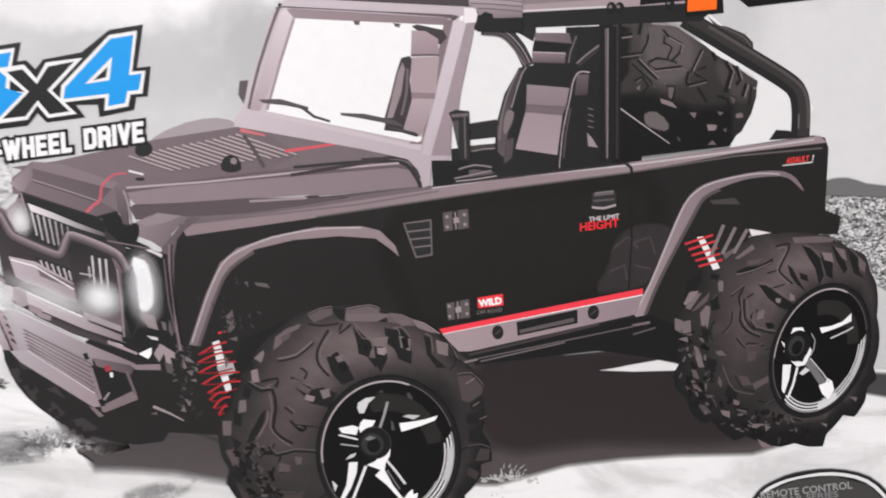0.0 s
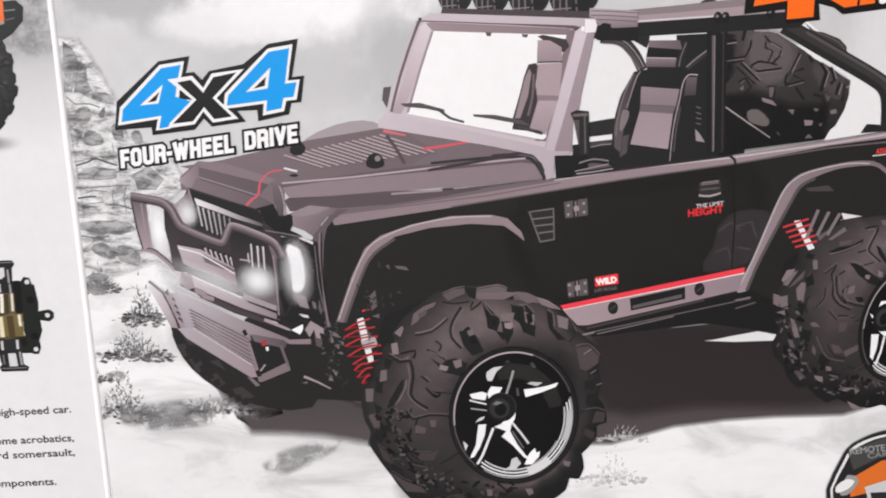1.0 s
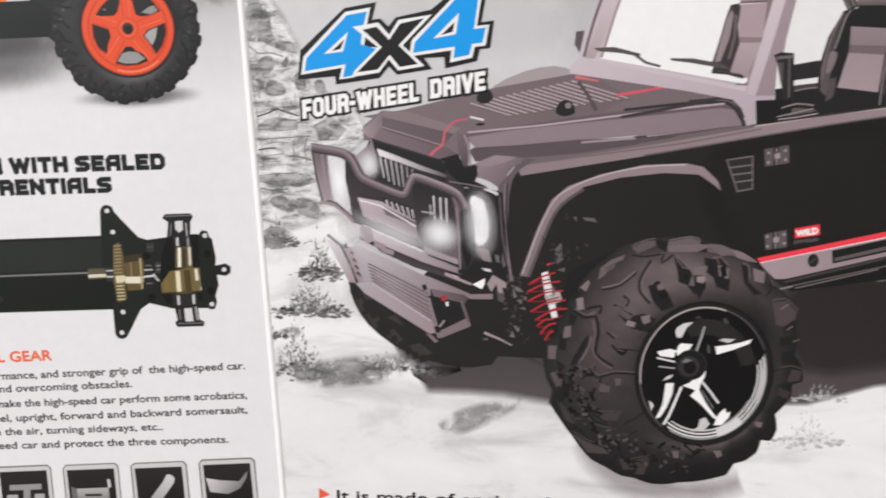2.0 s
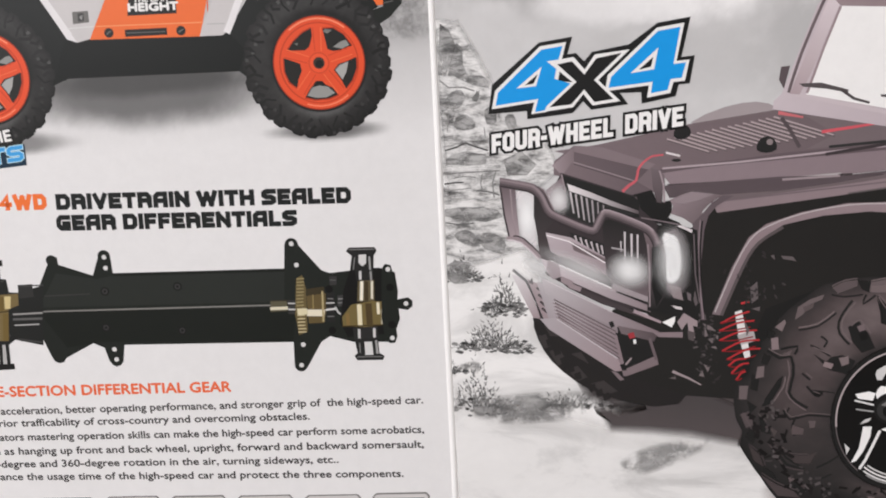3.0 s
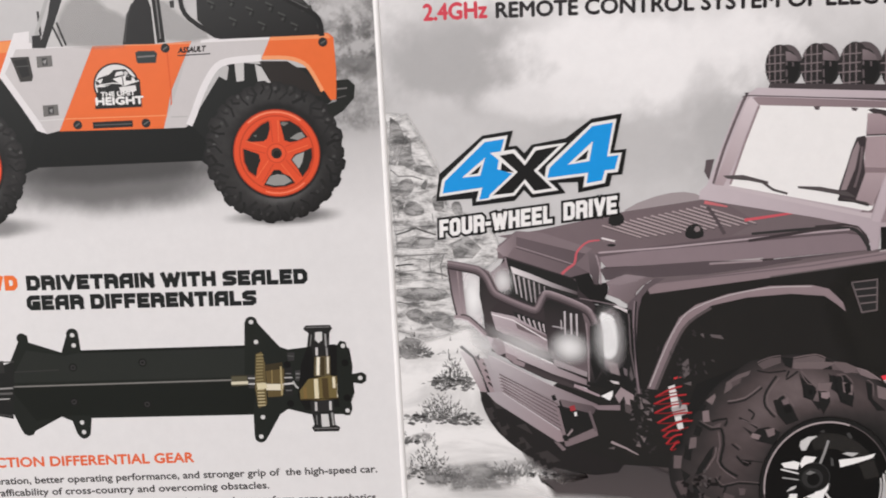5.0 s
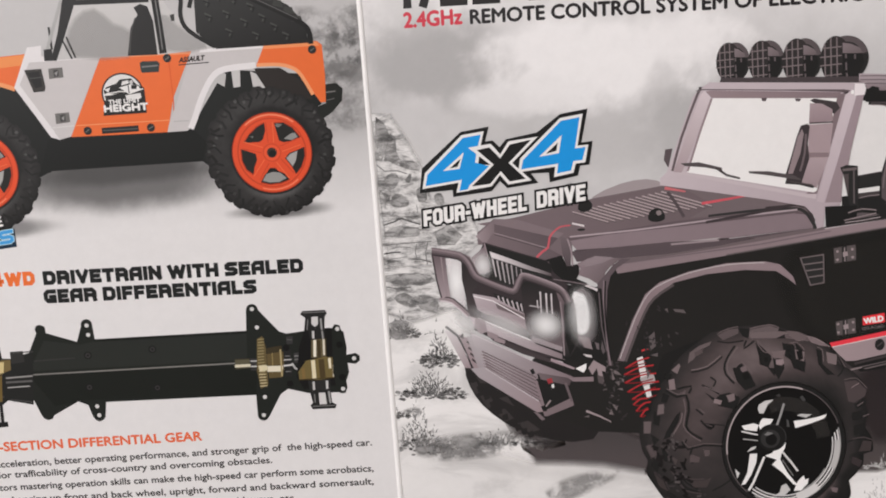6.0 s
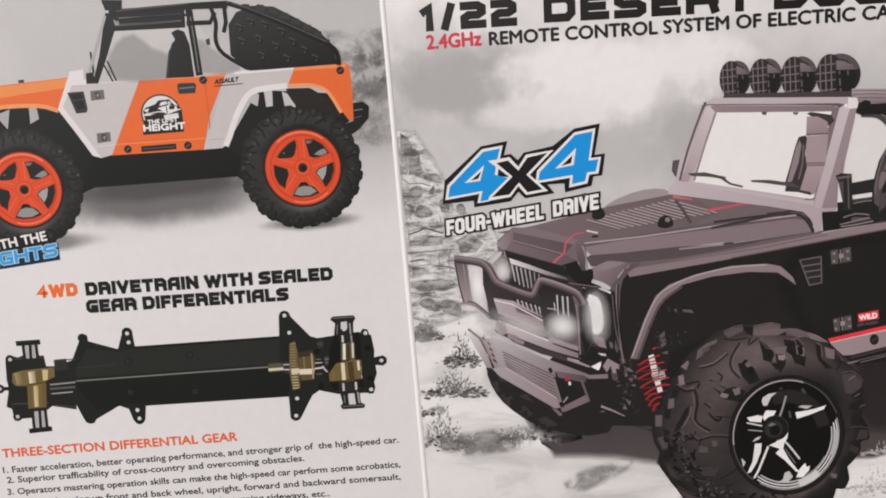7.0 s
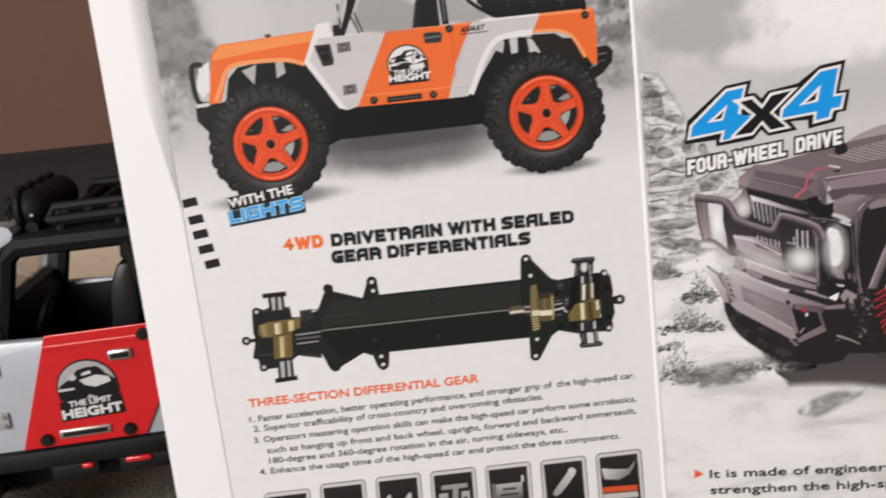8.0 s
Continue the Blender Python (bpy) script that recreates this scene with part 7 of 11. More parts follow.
F.ink((98, 87, 88), [(123.5, 104.5), (130.7, 102.8), (130.8, 101.2), (123.9, 102.4)], feather=0.12)
F.ink((92, 82, 83), [(98.8, 66.7), (100.7, 66.6), (100.4, 64.7), (99.1, 64.5)], feather=0.12)
F.ink((96, 85, 86), [(91.6, 85.4), (94.2, 86.6), (93.6, 85.4)], feather=0.12)
F.ink((88, 78, 79), [(96.8, 98.5), (99.6, 99.7), (99.1, 98.3), (97.1, 97.2)], feather=0.12)
F.ink((78, 69, 70), [(87.4, 64.6), (88.7, 65.3), (88.3, 63.4)], feather=0.12)
F.ink((70, 62, 63), [(89.8, 59.9), (91, 59.1), (90.5, 57.7)], feather=0.12)
F.ink((74, 66, 67), [(96.9, 47.7), (98.6, 48.3), (98.2, 46.7)], feather=0.12)
F.ink((66, 59, 59), [(105, 39.8), (107.3, 40.4), (106.7, 37.9), (104.2, 38)], feather=0.12)
F.ink((112, 100, 101), [(113.4, 104.5), (121.3, 104.7), (125.1, 104.3), (121.2, 102.5), (113.7, 102.6)], feather=0.1)
F.ink((108, 96, 97), [(124.2, 104.7), (127.5, 104.3), (130.4, 102.9), (129.6, 101.6), (127.4, 101.3), (125.1, 103)], feather=0.1)
F.ink((124, 110, 112), [(130.3, 102.6), (133, 101.8), (136.2, 99.4), (134.1, 99.8), (131.3, 100.9)], feather=0.1)
F.ink((116, 103, 104), [(119.9, 98.3), (123.9, 98.6), (123.2, 95.9), (120.2, 96.3)], feather=0.1)
F.ink((144, 128, 130), [(121, 95.7), (123.2, 95.7), (122.8, 93.8), (121.1, 94.2)], feather=0.1)
F.ink((122, 109, 110), [(135.7, 97.8), (138.8, 96.7), (138.6, 93.6), (136.1, 94.3)], feather=0.1)
F.ink((78, 69, 70), [(140.9, 88.2), (144.4, 88.6), (147.3, 85.6), (146.9, 83.6), (143.8, 81.5), (142, 81.9)], feather=0.1)
F.ink((114, 101, 103), [(125.8, 45.4), (127.8, 45.5), (128.2, 44), (126.9, 43.3)], feather=0.1)
F.ink((104, 93, 94), [(114.6, 45.3), (116.3, 45), (116.3, 43.1), (114.9, 43.1)], feather=0.1)
F.ink((114, 101, 103), [(136.9, 54.2), (139, 53.9), (138.6, 52.4), (137.2, 52.8)], feather=0.1)
F.ink((66, 59, 59), [(146.4, 69.3), (148.9, 69), (148.5, 66.1), (145.1, 65.8)], feather=0.1)
F.ink((60, 53, 54), [(143.2, 64.2), (146.1, 62.8), (145.3, 60.7), (142.9, 62.1)], feather=0.1)
F.ink(28, [(110.8, 91.2), (112.8, 92), (113.2, 89.9), (111.6, 89.4)])
F.ink(28, [(99.8, 74.9), (101.7, 75.1), (102.4, 74.2), (101.4, 73.6), (100.1, 73.7)])
F.ink(28, [(127.5, 97.9), (128.7, 97.7), (128.5, 95.8), (127.6, 96.3)])
F.ink(28, [(127, 98.2), (128.7, 98.6), (129, 95.8), (127.6, 95.1)])
F.ink(28, [(117.6, 96.3), (118.7, 96.6), (118.6, 95), (117.7, 95.1)])
F.begin("printed_lug_edge", "thin pale printed lug edges", kind="stuff")
F.line((112, 100, 101), 0.32, [(109.8, 99.9), (108, 97.5), (106.6, 94.6), (106.9, 91.6), (109.3, 88.8)], smooth=2)
F.line((122, 109, 110), 0.32, [(95.7, 92.9), (100.5, 94), (104.6, 97.4)], smooth=2)
F.line((108, 96, 97), 0.32, [(93.1, 83.7), (93.6, 79.7), (92.8, 74.8), (95, 71.7), (98, 69.6)], smooth=2)
F.line((118, 105, 106), 0.32, [(92.5, 79), (92, 76.1), (89.1, 71.2)], smooth=2)
F.line((112, 100, 101), 0.24, [(99.5, 87.5), (104, 85.5)], smooth=2)
F.line((112, 100, 101), 0.24, [(88, 87), (91.3, 85.1), (93.6, 85.4)], smooth=2)
F.line((106, 94, 95), 0.24, [(97.8, 80.3), (99.4, 78.8)], smooth=2)
F.line((112, 100, 101), 0.24, [(109, 93.4), (111.1, 95.2), (113.9, 91.4)], smooth=2)
F.line((116, 103, 104), 0.24, [(115.5, 101.3), (117.5, 98.2), (119.3, 98.2)], smooth=2)
F.line((110, 98, 99), 0.24, [(125.1, 101), (126.5, 100.3), (126.8, 99)], smooth=2)
F.line((98, 87, 88), 0.24, [(92.5, 70), (94.3, 67.6), (98.8, 68.8), (105.2, 68.4)], smooth=2)
F.line((78, 69, 70), 0.32, [(88.1, 60.3), (90.4, 57), (92.8, 53.1), (97.8, 52.1)], smooth=2)
F.line((96, 85, 86), 0.24, [(99.8, 75.1), (101.6, 74.4)], smooth=2)
F.line((92, 82, 83), 0.24, [(81.6, 68.6), (83.3, 65.1), (84.3, 63.4)], smooth=2)
F.line((86, 77, 77), 0.24, [(85.5, 68.4), (87.9, 66), (89.5, 63.1)], smooth=2)
F.line((80, 71, 72), 0.24, [(86.8, 51), (91.2, 48.2), (95.9, 46.3)], smooth=2)
F.line((84, 75, 76), 0.24, [(92, 58.9), (94.4, 57), (98.7, 57)], smooth=2)
F.line((112, 100, 101), 0.24, [(103.9, 104.4), (107, 105.9), (110.1, 106.4)], smooth=2)
F.line((128, 114, 115), 0.24, [(113.5, 105.7), (119.3, 106.8), (122, 105.7)], smooth=2)
F.line((72, 64, 65), 0.24, [(83.2, 59.4), (86.4, 56.8), (87.7, 53.3)], smooth=2)
F.line((80, 71, 72), 0.24, [(101.8, 42.3), (106.7, 43.6)], smooth=2)
F.line((140, 125, 126), 0.2, [(143, 86.3), (145.2, 87.8)], smooth=2)
F.line((136, 121, 122), 0.2, [(144.7, 80.5), (146.4, 81.6)], smooth=2)
F.line((136, 121, 122), 0.2, [(146.4, 77.1), (148.1, 77.8)], smooth=2)
F.line((120, 107, 108), 0.2, [(133.1, 99.3), (134.6, 98.4), (134.9, 94.7)], smooth=2)
F.line((116, 103, 104), 0.2, [(125.5, 100.8), (127.3, 101), (129.4, 98.6)], smooth=2)
F.line((112, 100, 101), 0.2, [(115.5, 102), (117.9, 99.4), (119.8, 97.5)], smooth=2)
F.line((150, 134, 135), 0.26, [(130.3, 102.8), (133.1, 101.9), (136.7, 99.3)], smooth=2)
F.line((110, 98, 99), 0.2, [(140.9, 88.8), (144.4, 89.3), (147.5, 86)], smooth=2)
F.line((96, 85, 86), 0.2, [(143.2, 69.8), (146.4, 70.4), (149, 69.5)], smooth=2)
F.line((108, 96, 97), 0.2, [(139.3, 96.6), (141.2, 92.9)], smooth=2)
chips(F, "printed_lug_gap", "dark printed gaps between the tyre lugs", (113.9, 70.7), 31.2, 33.1, 175, 290, 0.7, 0.97, 60, 1.3, (24, 36), 72)
chips(F, "printed_lug_chip", "broken printed highlights on the tyre lugs", (113.9, 70.7), 31.2, 33.1, 175, 285, 0.72, 0.97, 52, 0.8, (58, 92), 71)
F.begin("printed_rim", "chrome and black printed five-spoke rim")
rim_dish(F, (122.9, 67.8), 17.2, 19.5, -9)
F.ink(240, [(110.5, 74.5), (111.3, 73.2), (115, 72.7), (115.6, 74.8), (114, 75.3)], smooth=1)
F.ink(242, [(116.2, 76.1), (116.9, 76.9), (120, 76.6), (118.6, 74), (116.2, 72.8), (115.6, 74.5)], smooth=1)
F.ink(205, [(115.4, 80), (115.7, 81.3), (117.7, 82.6), (120.2, 82.9), (118.4, 81.3), (117.1, 78.5), (115.9, 78.5)], smooth=1)
F.ink(236, [(112.8, 65.3), (115, 65.4), (114.7, 62.5), (113.1, 58.3), (111.3, 55.3), (110, 54.9), (111.9, 59.1)], smooth=1)
F.ink(205, [(111.9, 65.9), (113.1, 67.3), (114.8, 67.9), (114.2, 66.8)], smooth=1)
F.ink(210, [(108.2, 60.3), (109.6, 58.9), (108.8, 57.1)], smooth=1)
F.ink(242, [(117.3, 64.6), (119.5, 65.6), (122, 69.1), (123.6, 68.9), (123.3, 67), (122.3, 65.3), (121.9, 63.3), (123.9, 59.2), (126.2, 55.9), (128.5, 54.1), (125.7, 55.2), (122.3, 59.2), (119.4, 61.7), (120.8, 63.3)], smooth=1)
F.ink(244, [(125.8, 53), (126.9, 55.9), (127.8, 57.1), (128.9, 58.1), (129.2, 56.7), (130.3, 57.1), (130, 55.4), (127.9, 53.1)], smooth=1)
F.ink(200, [(121.6, 52.5), (122.1, 54.7), (123.6, 55.4), (124.8, 53.4), (123.2, 51.5), (119.5, 51.1)], smooth=1)
F.ink(242, [(126, 75.9), (129.7, 76.4), (132.7, 77), (135.8, 78), (135.1, 76.7), (131.2, 75.1), (126.5, 73.6)], smooth=1)
F.ink(190, [(126.9, 77.7), (128.2, 78.2), (131.4, 78), (129.7, 76.9)], smooth=1)
F.ink(84, [(123.9, 76.6), (124.5, 76.1), (124.8, 74), (124, 74.1)], smooth=1)
F.ink(70, [(127.9, 83.6), (128.7, 84.1), (129.7, 82.5), (128.8, 82.2)], smooth=1)
F.ink(66, [(120.7, 84.1), (121.9, 84.8), (122.2, 83.8)], smooth=1)
F.line(222, 0.48, [(110.4, 72.7), (115.7, 71.4)])
F.line(165, 0.4, [(110.8, 70.2), (115.6, 69.6)])
F.line(152, 0.64, [(123.2, 81.6), (122.2, 78), (121, 74.5)])
F.line(228, 0.72, [(117.1, 64.3), (115.4, 60), (113.7, 55.8), (112.2, 53.1)])
F.line(214, 0.64, [(122.6, 65.8), (125.1, 62.5), (127.1, 59.5)])
F.line(120, 0.32, [(122.5, 63.3), (125.7, 58)])
F.ring(30, (119.5, 70.6), 4.3, 4.4, -9)
F.ring(62, (119.5, 70.6), 4.3, 4.4, -9, inner=0.95, a0=-60, a1=120)
F.ring(52, (119, 70.2), 2.9, 3.0, -9)
F.ring(24, (119.3, 69.9), 1.7, 1.9, -9)
F.ink(120, [(117.1, 71.5), (118.3, 72.5), (120, 72), (118.2, 71.2)], smooth=1)
# the rear wheel stands further off and is turned a little more
F.begin("printed_tyre", "black printed rear tyre with deep zigzag lugs")
REAR_TYRE = [(213, 125), (217.1, 123.5), (221, 124.1), (226.3, 123.6), (230.9, 122.8), (234.3, 120.3), (238.4, 118.6), (239.9, 114.5), (241.4, 111.7), (242.1, 103.4), (243.1, 97.7), (242.1, 90.6), (243.1, 87.7), (241, 85.6), (240.6, 81.9), (238.4, 77.9), (235.6, 78.4), (234.1, 76.1), (231.8, 73.4), (231.2, 70.2), (227.6, 70.1), (224.2, 71), (220.8, 70), (215.2, 71.4), (212.4, 72.9), (209.7, 71.5), (207.5, 73), (204, 76.7), (201.9, 76), (199.1, 78.2), (197.6, 82.6), (195, 84.8), (194.2, 89.1), (196.1, 92), (194.8, 96.4), (196, 99.2), (194.6, 102.8), (195.9, 105.6), (198.2, 109.2), (200.2, 111.9), (200.7, 116.1), (203.3, 118.9), (206.6, 120.2), (210.5, 121.9)]
tyre_tones(F, (219.5, 97.8), REAR_TYRE, ((229.1, 94.6), 9.94, 15.59, -15), ((0, (38, 54, 52, 46, 42, 38)), (45, (38, 42, 60, 74, 60, 46)), (90, (42, 88, 108, 106, 84, 60)), (135, (42, 98, 104, 84, 66, 48)), (180, (58, 74, 80, 66, 52, 40)), (225, (56, 50, 48, 44, 40, 34)), (270, (80, 92, 44, 36, 34, 32)), (315, (80, 96, 54, 38, 36, 33))), 9)
F.begin("printed_lug_groove", "dark printed grooves round the tyre lugs", kind="stuff")
F.ink(34, [(208.4, 114.5), (211, 115.7), (214, 116), (217.1, 117.8), (216.9, 116.6), (212.3, 114.5), (209.9, 113.9)], feather=0.12)
F.ink(34, [(220.5, 116.2), (221.6, 115.3), (222.9, 112.9), (224.9, 109.7), (223, 111.3), (221.4, 113.5)], feather=0.12)
F.ink(34, [(223.4, 114.2), (225.2, 113.5), (225.6, 112.1), (223.8, 112.7)], feather=0.12)
F.ink(34, [(223.7, 120.9), (225.6, 120.1), (228, 117.7), (229.1, 113.4), (228.2, 111.2), (227.1, 115.3), (225.2, 118.3)], feather=0.12)
F.ink(34, [(227.8, 118.9), (231, 116.5), (231.2, 112.7), (229.9, 113.4)], feather=0.12)
F.ink(34, [(230.6, 120.8), (232.6, 119.5), (234.5, 115.2), (233.9, 113.9), (232, 117.1)], feather=0.12)
F.ink(34, [(234.3, 119.9), (236.7, 117.6), (237.2, 114.6), (238.8, 112.6), (236.2, 114)], feather=0.12)
F.ink(34, [(213.9, 111.4), (215.6, 111.1), (218.4, 109.2), (221.4, 107), (223.4, 105.5), (222.1, 104.7), (219.1, 105.7), (216.4, 108)], feather=0.12)
F.ink(34, [(202.8, 114.2), (204.6, 113.6), (204.1, 112.6), (202.3, 113)], feather=0.12)
F.ink(34, [(200.9, 100.6), (202.7, 99.9), (202.2, 96.8), (200.4, 98)], feather=0.12)
F.ink(34, [(202.3, 93), (204.7, 92.3), (204.2, 89.2), (201.8, 89.8)], feather=0.12)
F.ink(34, [(200.8, 83.4), (203.2, 82.7), (204.5, 80.2), (202.1, 81.4)], feather=0.12)
F.ink(34, [(207.4, 86), (209.8, 84), (209.3, 82.1), (206.8, 83.4)], feather=0.12)
F.ink(34, [(210.7, 78.2), (213.7, 77.6), (212.6, 76), (210.1, 76.9)], feather=0.12)
F.ink(34, [(194.9, 98.7), (197.4, 98), (196.8, 96.2), (195, 96.5)], feather=0.12)
F.ink(34, [(202.5, 107.4), (204.2, 108.7), (204.9, 105.5), (203.1, 104.9)], feather=0.12)
F.line(34, 0.47, [(217.5, 120.7), (220.7, 121.3), (220.2, 118.9), (218.7, 115.3), (219.3, 113.8), (221.9, 111.5)], smooth=2)
F.line(34, 0.35, [(216.7, 110.3), (220.1, 111.4)], smooth=2)
F.line(34, 0.53, [(207.4, 108.5), (210.6, 111.1), (209.3, 108.3), (210, 105.5), (209.8, 102.4), (211.7, 99.7), (214.8, 98.3)], smooth=2)
F.line(34, 0.41, [(211.2, 108.1), (212.8, 109.2)], smooth=2)
F.line(34, 0.47, [(210.6, 107.9), (211, 103), (213.5, 99.9)], smooth=2)
F.line(34, 0.47, [(213.9, 105), (212.4, 103.4), (213.4, 100.5), (218.3, 99.1)], smooth=2)
F.line(34, 0.41, [(209.2, 98), (211.2, 95.5), (211.8, 96.8), (215.8, 96.1)], smooth=2)
F.line(34, 0.35, [(207.9, 104.6), (207.7, 101.7), (205.7, 99.2)], smooth=2)
F.line(34, 0.35, [(215.8, 114.1), (218.7, 115)], smooth=2)
F.line(34, 0.35, [(209.1, 88.5), (211, 85.3), (214, 84.4)], smooth=2)
F.line(34, 0.29, [(218.9, 96.1), (216, 94.9)], smooth=2)
F.line(34, 0.41, [(214.7, 82.1), (217.8, 81.4), (219.5, 82.8)], smooth=2)
F.line(34, 0.41, [(203.8, 102.4), (202.7, 99.9), (203.4, 97.4)], smooth=2)
F.begin("printed_lug", "pale printed lug faces", kind="stuff")
F.ink((112, 100, 101), [(208, 117.8), (212, 121.2), (212.7, 120.2), (208.9, 117.7)], feather=0.06)
F.ink((102, 91, 92), [(205.3, 118.8), (208.2, 120.6), (208, 119.7), (205.7, 117.5)], feather=0.06)
F.ink((122, 109, 110), [(228.4, 119.2), (230.7, 118.9), (231.2, 116.8), (229.1, 117.3)], feather=0.06)
F.ink((112, 100, 101), [(231.3, 120.4), (233.6, 119.8), (234.3, 117.1), (233.2, 117.7)], feather=0.06)
F.ink((102, 91, 92), [(236.9, 118.2), (238.8, 116.4), (238.6, 114), (237.1, 115.8)], feather=0.06)
F.ink((104, 93, 94), [(221.3, 122.8), (227.6, 123.1), (231.8, 122.5), (231.7, 121.7), (221.9, 121.4)], feather=0.06)
F.ink((132, 117, 119), [(218.1, 108), (219.4, 107.8), (219.1, 106.7), (218.2, 107)], feather=0.06)
F.ink((124, 110, 112), [(221.3, 109.2), (222.5, 108.6), (222.6, 107.3), (221.4, 107.6)], feather=0.06)
F.ink((112, 100, 101), [(214.1, 104.6), (215.6, 105.2), (215.4, 103), (213.7, 102.6)], feather=0.06)
F.ink((132, 117, 119), [(196.2, 106.7), (197.6, 109.6), (199.8, 109.9), (198.6, 108.1), (196.8, 106.2)], feather=0.06)
F.ink((92, 82, 83), [(198.1, 104.6), (200.1, 107.1), (202.4, 109.6), (201.9, 107.4), (199.3, 105.2)], feather=0.06)
F.ink((118, 105, 106), [(200.2, 104.3), (201.6, 106.2), (202.6, 105.9), (202.6, 103.9), (200.9, 103.4), (201.5, 101.1), (200.6, 101.2)], feather=0.06)
F.ink((118, 105, 106), [(194.2, 103.1), (196, 102.5), (195.9, 99.3), (194.3, 100.2)], feather=0.06)
F.ink((112, 100, 101), [(196.7, 101.5), (198, 101.8), (198.3, 98.7), (196.9, 98.9)], feather=0.06)
F.ink((112, 100, 101), [(198.9, 96.2), (200.1, 95.5), (201.2, 92.6), (199.6, 93)], feather=0.06)
F.ink((100, 89, 90), [(196.8, 95.5), (197.7, 95.8), (197.6, 94.5)], feather=0.06)
F.ink((104, 93, 94), [(204.4, 112.4), (205.3, 112.4), (205.2, 109.9), (204.5, 110.1)], feather=0.06)
F.ink((96, 85, 86), [(198.5, 90.1), (199.7, 89.8), (200.6, 87.5), (199.2, 87.9)], feather=0.06)
F.ink((106, 94, 95), [(198.9, 86.3), (200.1, 86), (201.4, 84.3), (199.5, 84.7)], feather=0.06)
F.ink((96, 85, 86), [(197.1, 85.9), (198.4, 85), (198.4, 83.4)], feather=0.06)
F.ink((92, 82, 83), [(205.2, 88.5), (206.1, 86.9), (205.9, 85.3), (205, 86.6)], feather=0.06)
F.ink((102, 91, 92), [(204.1, 94.6), (205.6, 94.9), (206.9, 93.6), (205, 93.6)], feather=0.06)
F.ink((82, 73, 74), [(210, 88.5), (212.1, 88.2), (213.4, 86), (211, 86)], feather=0.06)
F.ink((92, 82, 83), [(213.4, 86.5), (215.7, 87.6), (217.2, 88.5), (217.3, 86.9), (214, 84.9)], feather=0.06)
F.ink((112, 100, 101), [(209, 82.4), (210.5, 81.8), (210.3, 80.8), (209, 81.1)], feather=0.06)
F.ink((102, 91, 92), [(209.7, 79.8), (212.4, 79.5), (211.9, 78.5)], feather=0.06)
F.ink((122, 109, 110), [(205.9, 79.6), (208.2, 79.2), (208.3, 77.2), (206.4, 78.5)], feather=0.06)
F.ink((82, 73, 74), [(200.3, 81.1), (202.1, 80.8), (203.7, 78.9), (202.2, 78.2)], feather=0.06)
F.ink((122, 109, 110), [(212.9, 76), (216.6, 76), (214.4, 74.6)], feather=0.06)
F.ink((116, 103, 104), [(216.8, 75.7), (218.3, 75.3), (217.2, 74)], feather=0.06)
F.ink((86, 77, 77), [(218.6, 77), (221, 77.6), (220.2, 75.6)], feather=0.06)
F.ink((126, 112, 113), [(215.1, 72.1), (217, 71.1), (219.5, 69.8), (216.5, 69.8)], feather=0.06)
F.ink((122, 109, 110), [(230.3, 76.4), (232, 76), (231.7, 75.2)], feather=0.06)
F.ink((112, 100, 101), [(236.8, 83.1), (238.7, 82.9), (238.5, 81.9)], feather=0.06)
F.ink((88, 78, 79), [(211, 117.2), (214.5, 117.9), (213.9, 116.6), (211, 116)], feather=0.06)
F.ink((80, 71, 72), [(211.8, 94.9), (214.2, 94.6), (213.7, 92.3), (211.9, 92)], feather=0.06)
F.ink((70, 62, 63), [(203.3, 101.2), (206.8, 103), (206.3, 99.9), (203.9, 98.7)], feather=0.06)
F.ink(28, [(215.7, 101.8), (217.5, 101.9), (218.2, 100.8), (216.7, 100.1)])
F.ink(28, [(230.6, 121.9), (231.4, 122.1), (231.3, 121.1)])
F.begin("printed_lug_edge", "thin pale printed lug edges", kind="stuff")
F.line((118, 105, 106), 0.24, [(218.1, 120.2), (220, 120.4), (219.5, 118.6), (218.1, 115.5), (218.8, 113.6), (221.2, 111.5)], smooth=2)
F.line((120, 107, 108), 0.24, [(208.6, 113.9), (212.4, 114.8), (216.7, 116.8)], smooth=2)
F.line((104, 93, 94), 0.24, [(209.9, 107.9), (210.5, 102.9), (212, 100.3), (215, 98.8)], smooth=2)
F.line((106, 94, 95), 0.18, [(211.3, 107.6), (211.9, 103.4), (214, 100.4)], smooth=2)
F.line((104, 93, 94), 0.24, [(213.4, 104.8), (212.8, 103.3), (214, 101), (218.3, 99.8)], smooth=2)
F.line((96, 85, 86), 0.24, [(206, 91.1), (207, 88.5), (209.2, 84.7), (213.8, 83.7)], smooth=2)
F.line((98, 87, 88), 0.18, [(209.6, 98.3), (211.4, 96), (215.7, 96.6)], smooth=2)
F.line((118, 105, 106), 0.18, [(207.5, 108.9), (210.5, 111.3)], smooth=2)
F.line((112, 100, 101), 0.18, [(214.1, 111.7), (215.9, 111.4), (218.6, 109.6), (222, 107.2)], smooth=2)
F.line((100, 89, 90), 0.18, [(220.8, 116.5), (222.1, 115.4), (223.4, 113)], smooth=2)
F.line((104, 93, 94), 0.18, [(224.1, 121), (226, 120.3), (228.5, 117.8)], smooth=2)
F.line((92, 82, 83), 0.18, [(208.3, 104.6), (208.1, 101.7), (206.1, 99)], smooth=2)
F.line((84, 75, 76), 0.18, [(216.6, 81.1), (219.8, 82.8)], smooth=2)
F.line((88, 78, 79), 0.18, [(203, 107.7), (204.1, 108.9)], smooth=2)
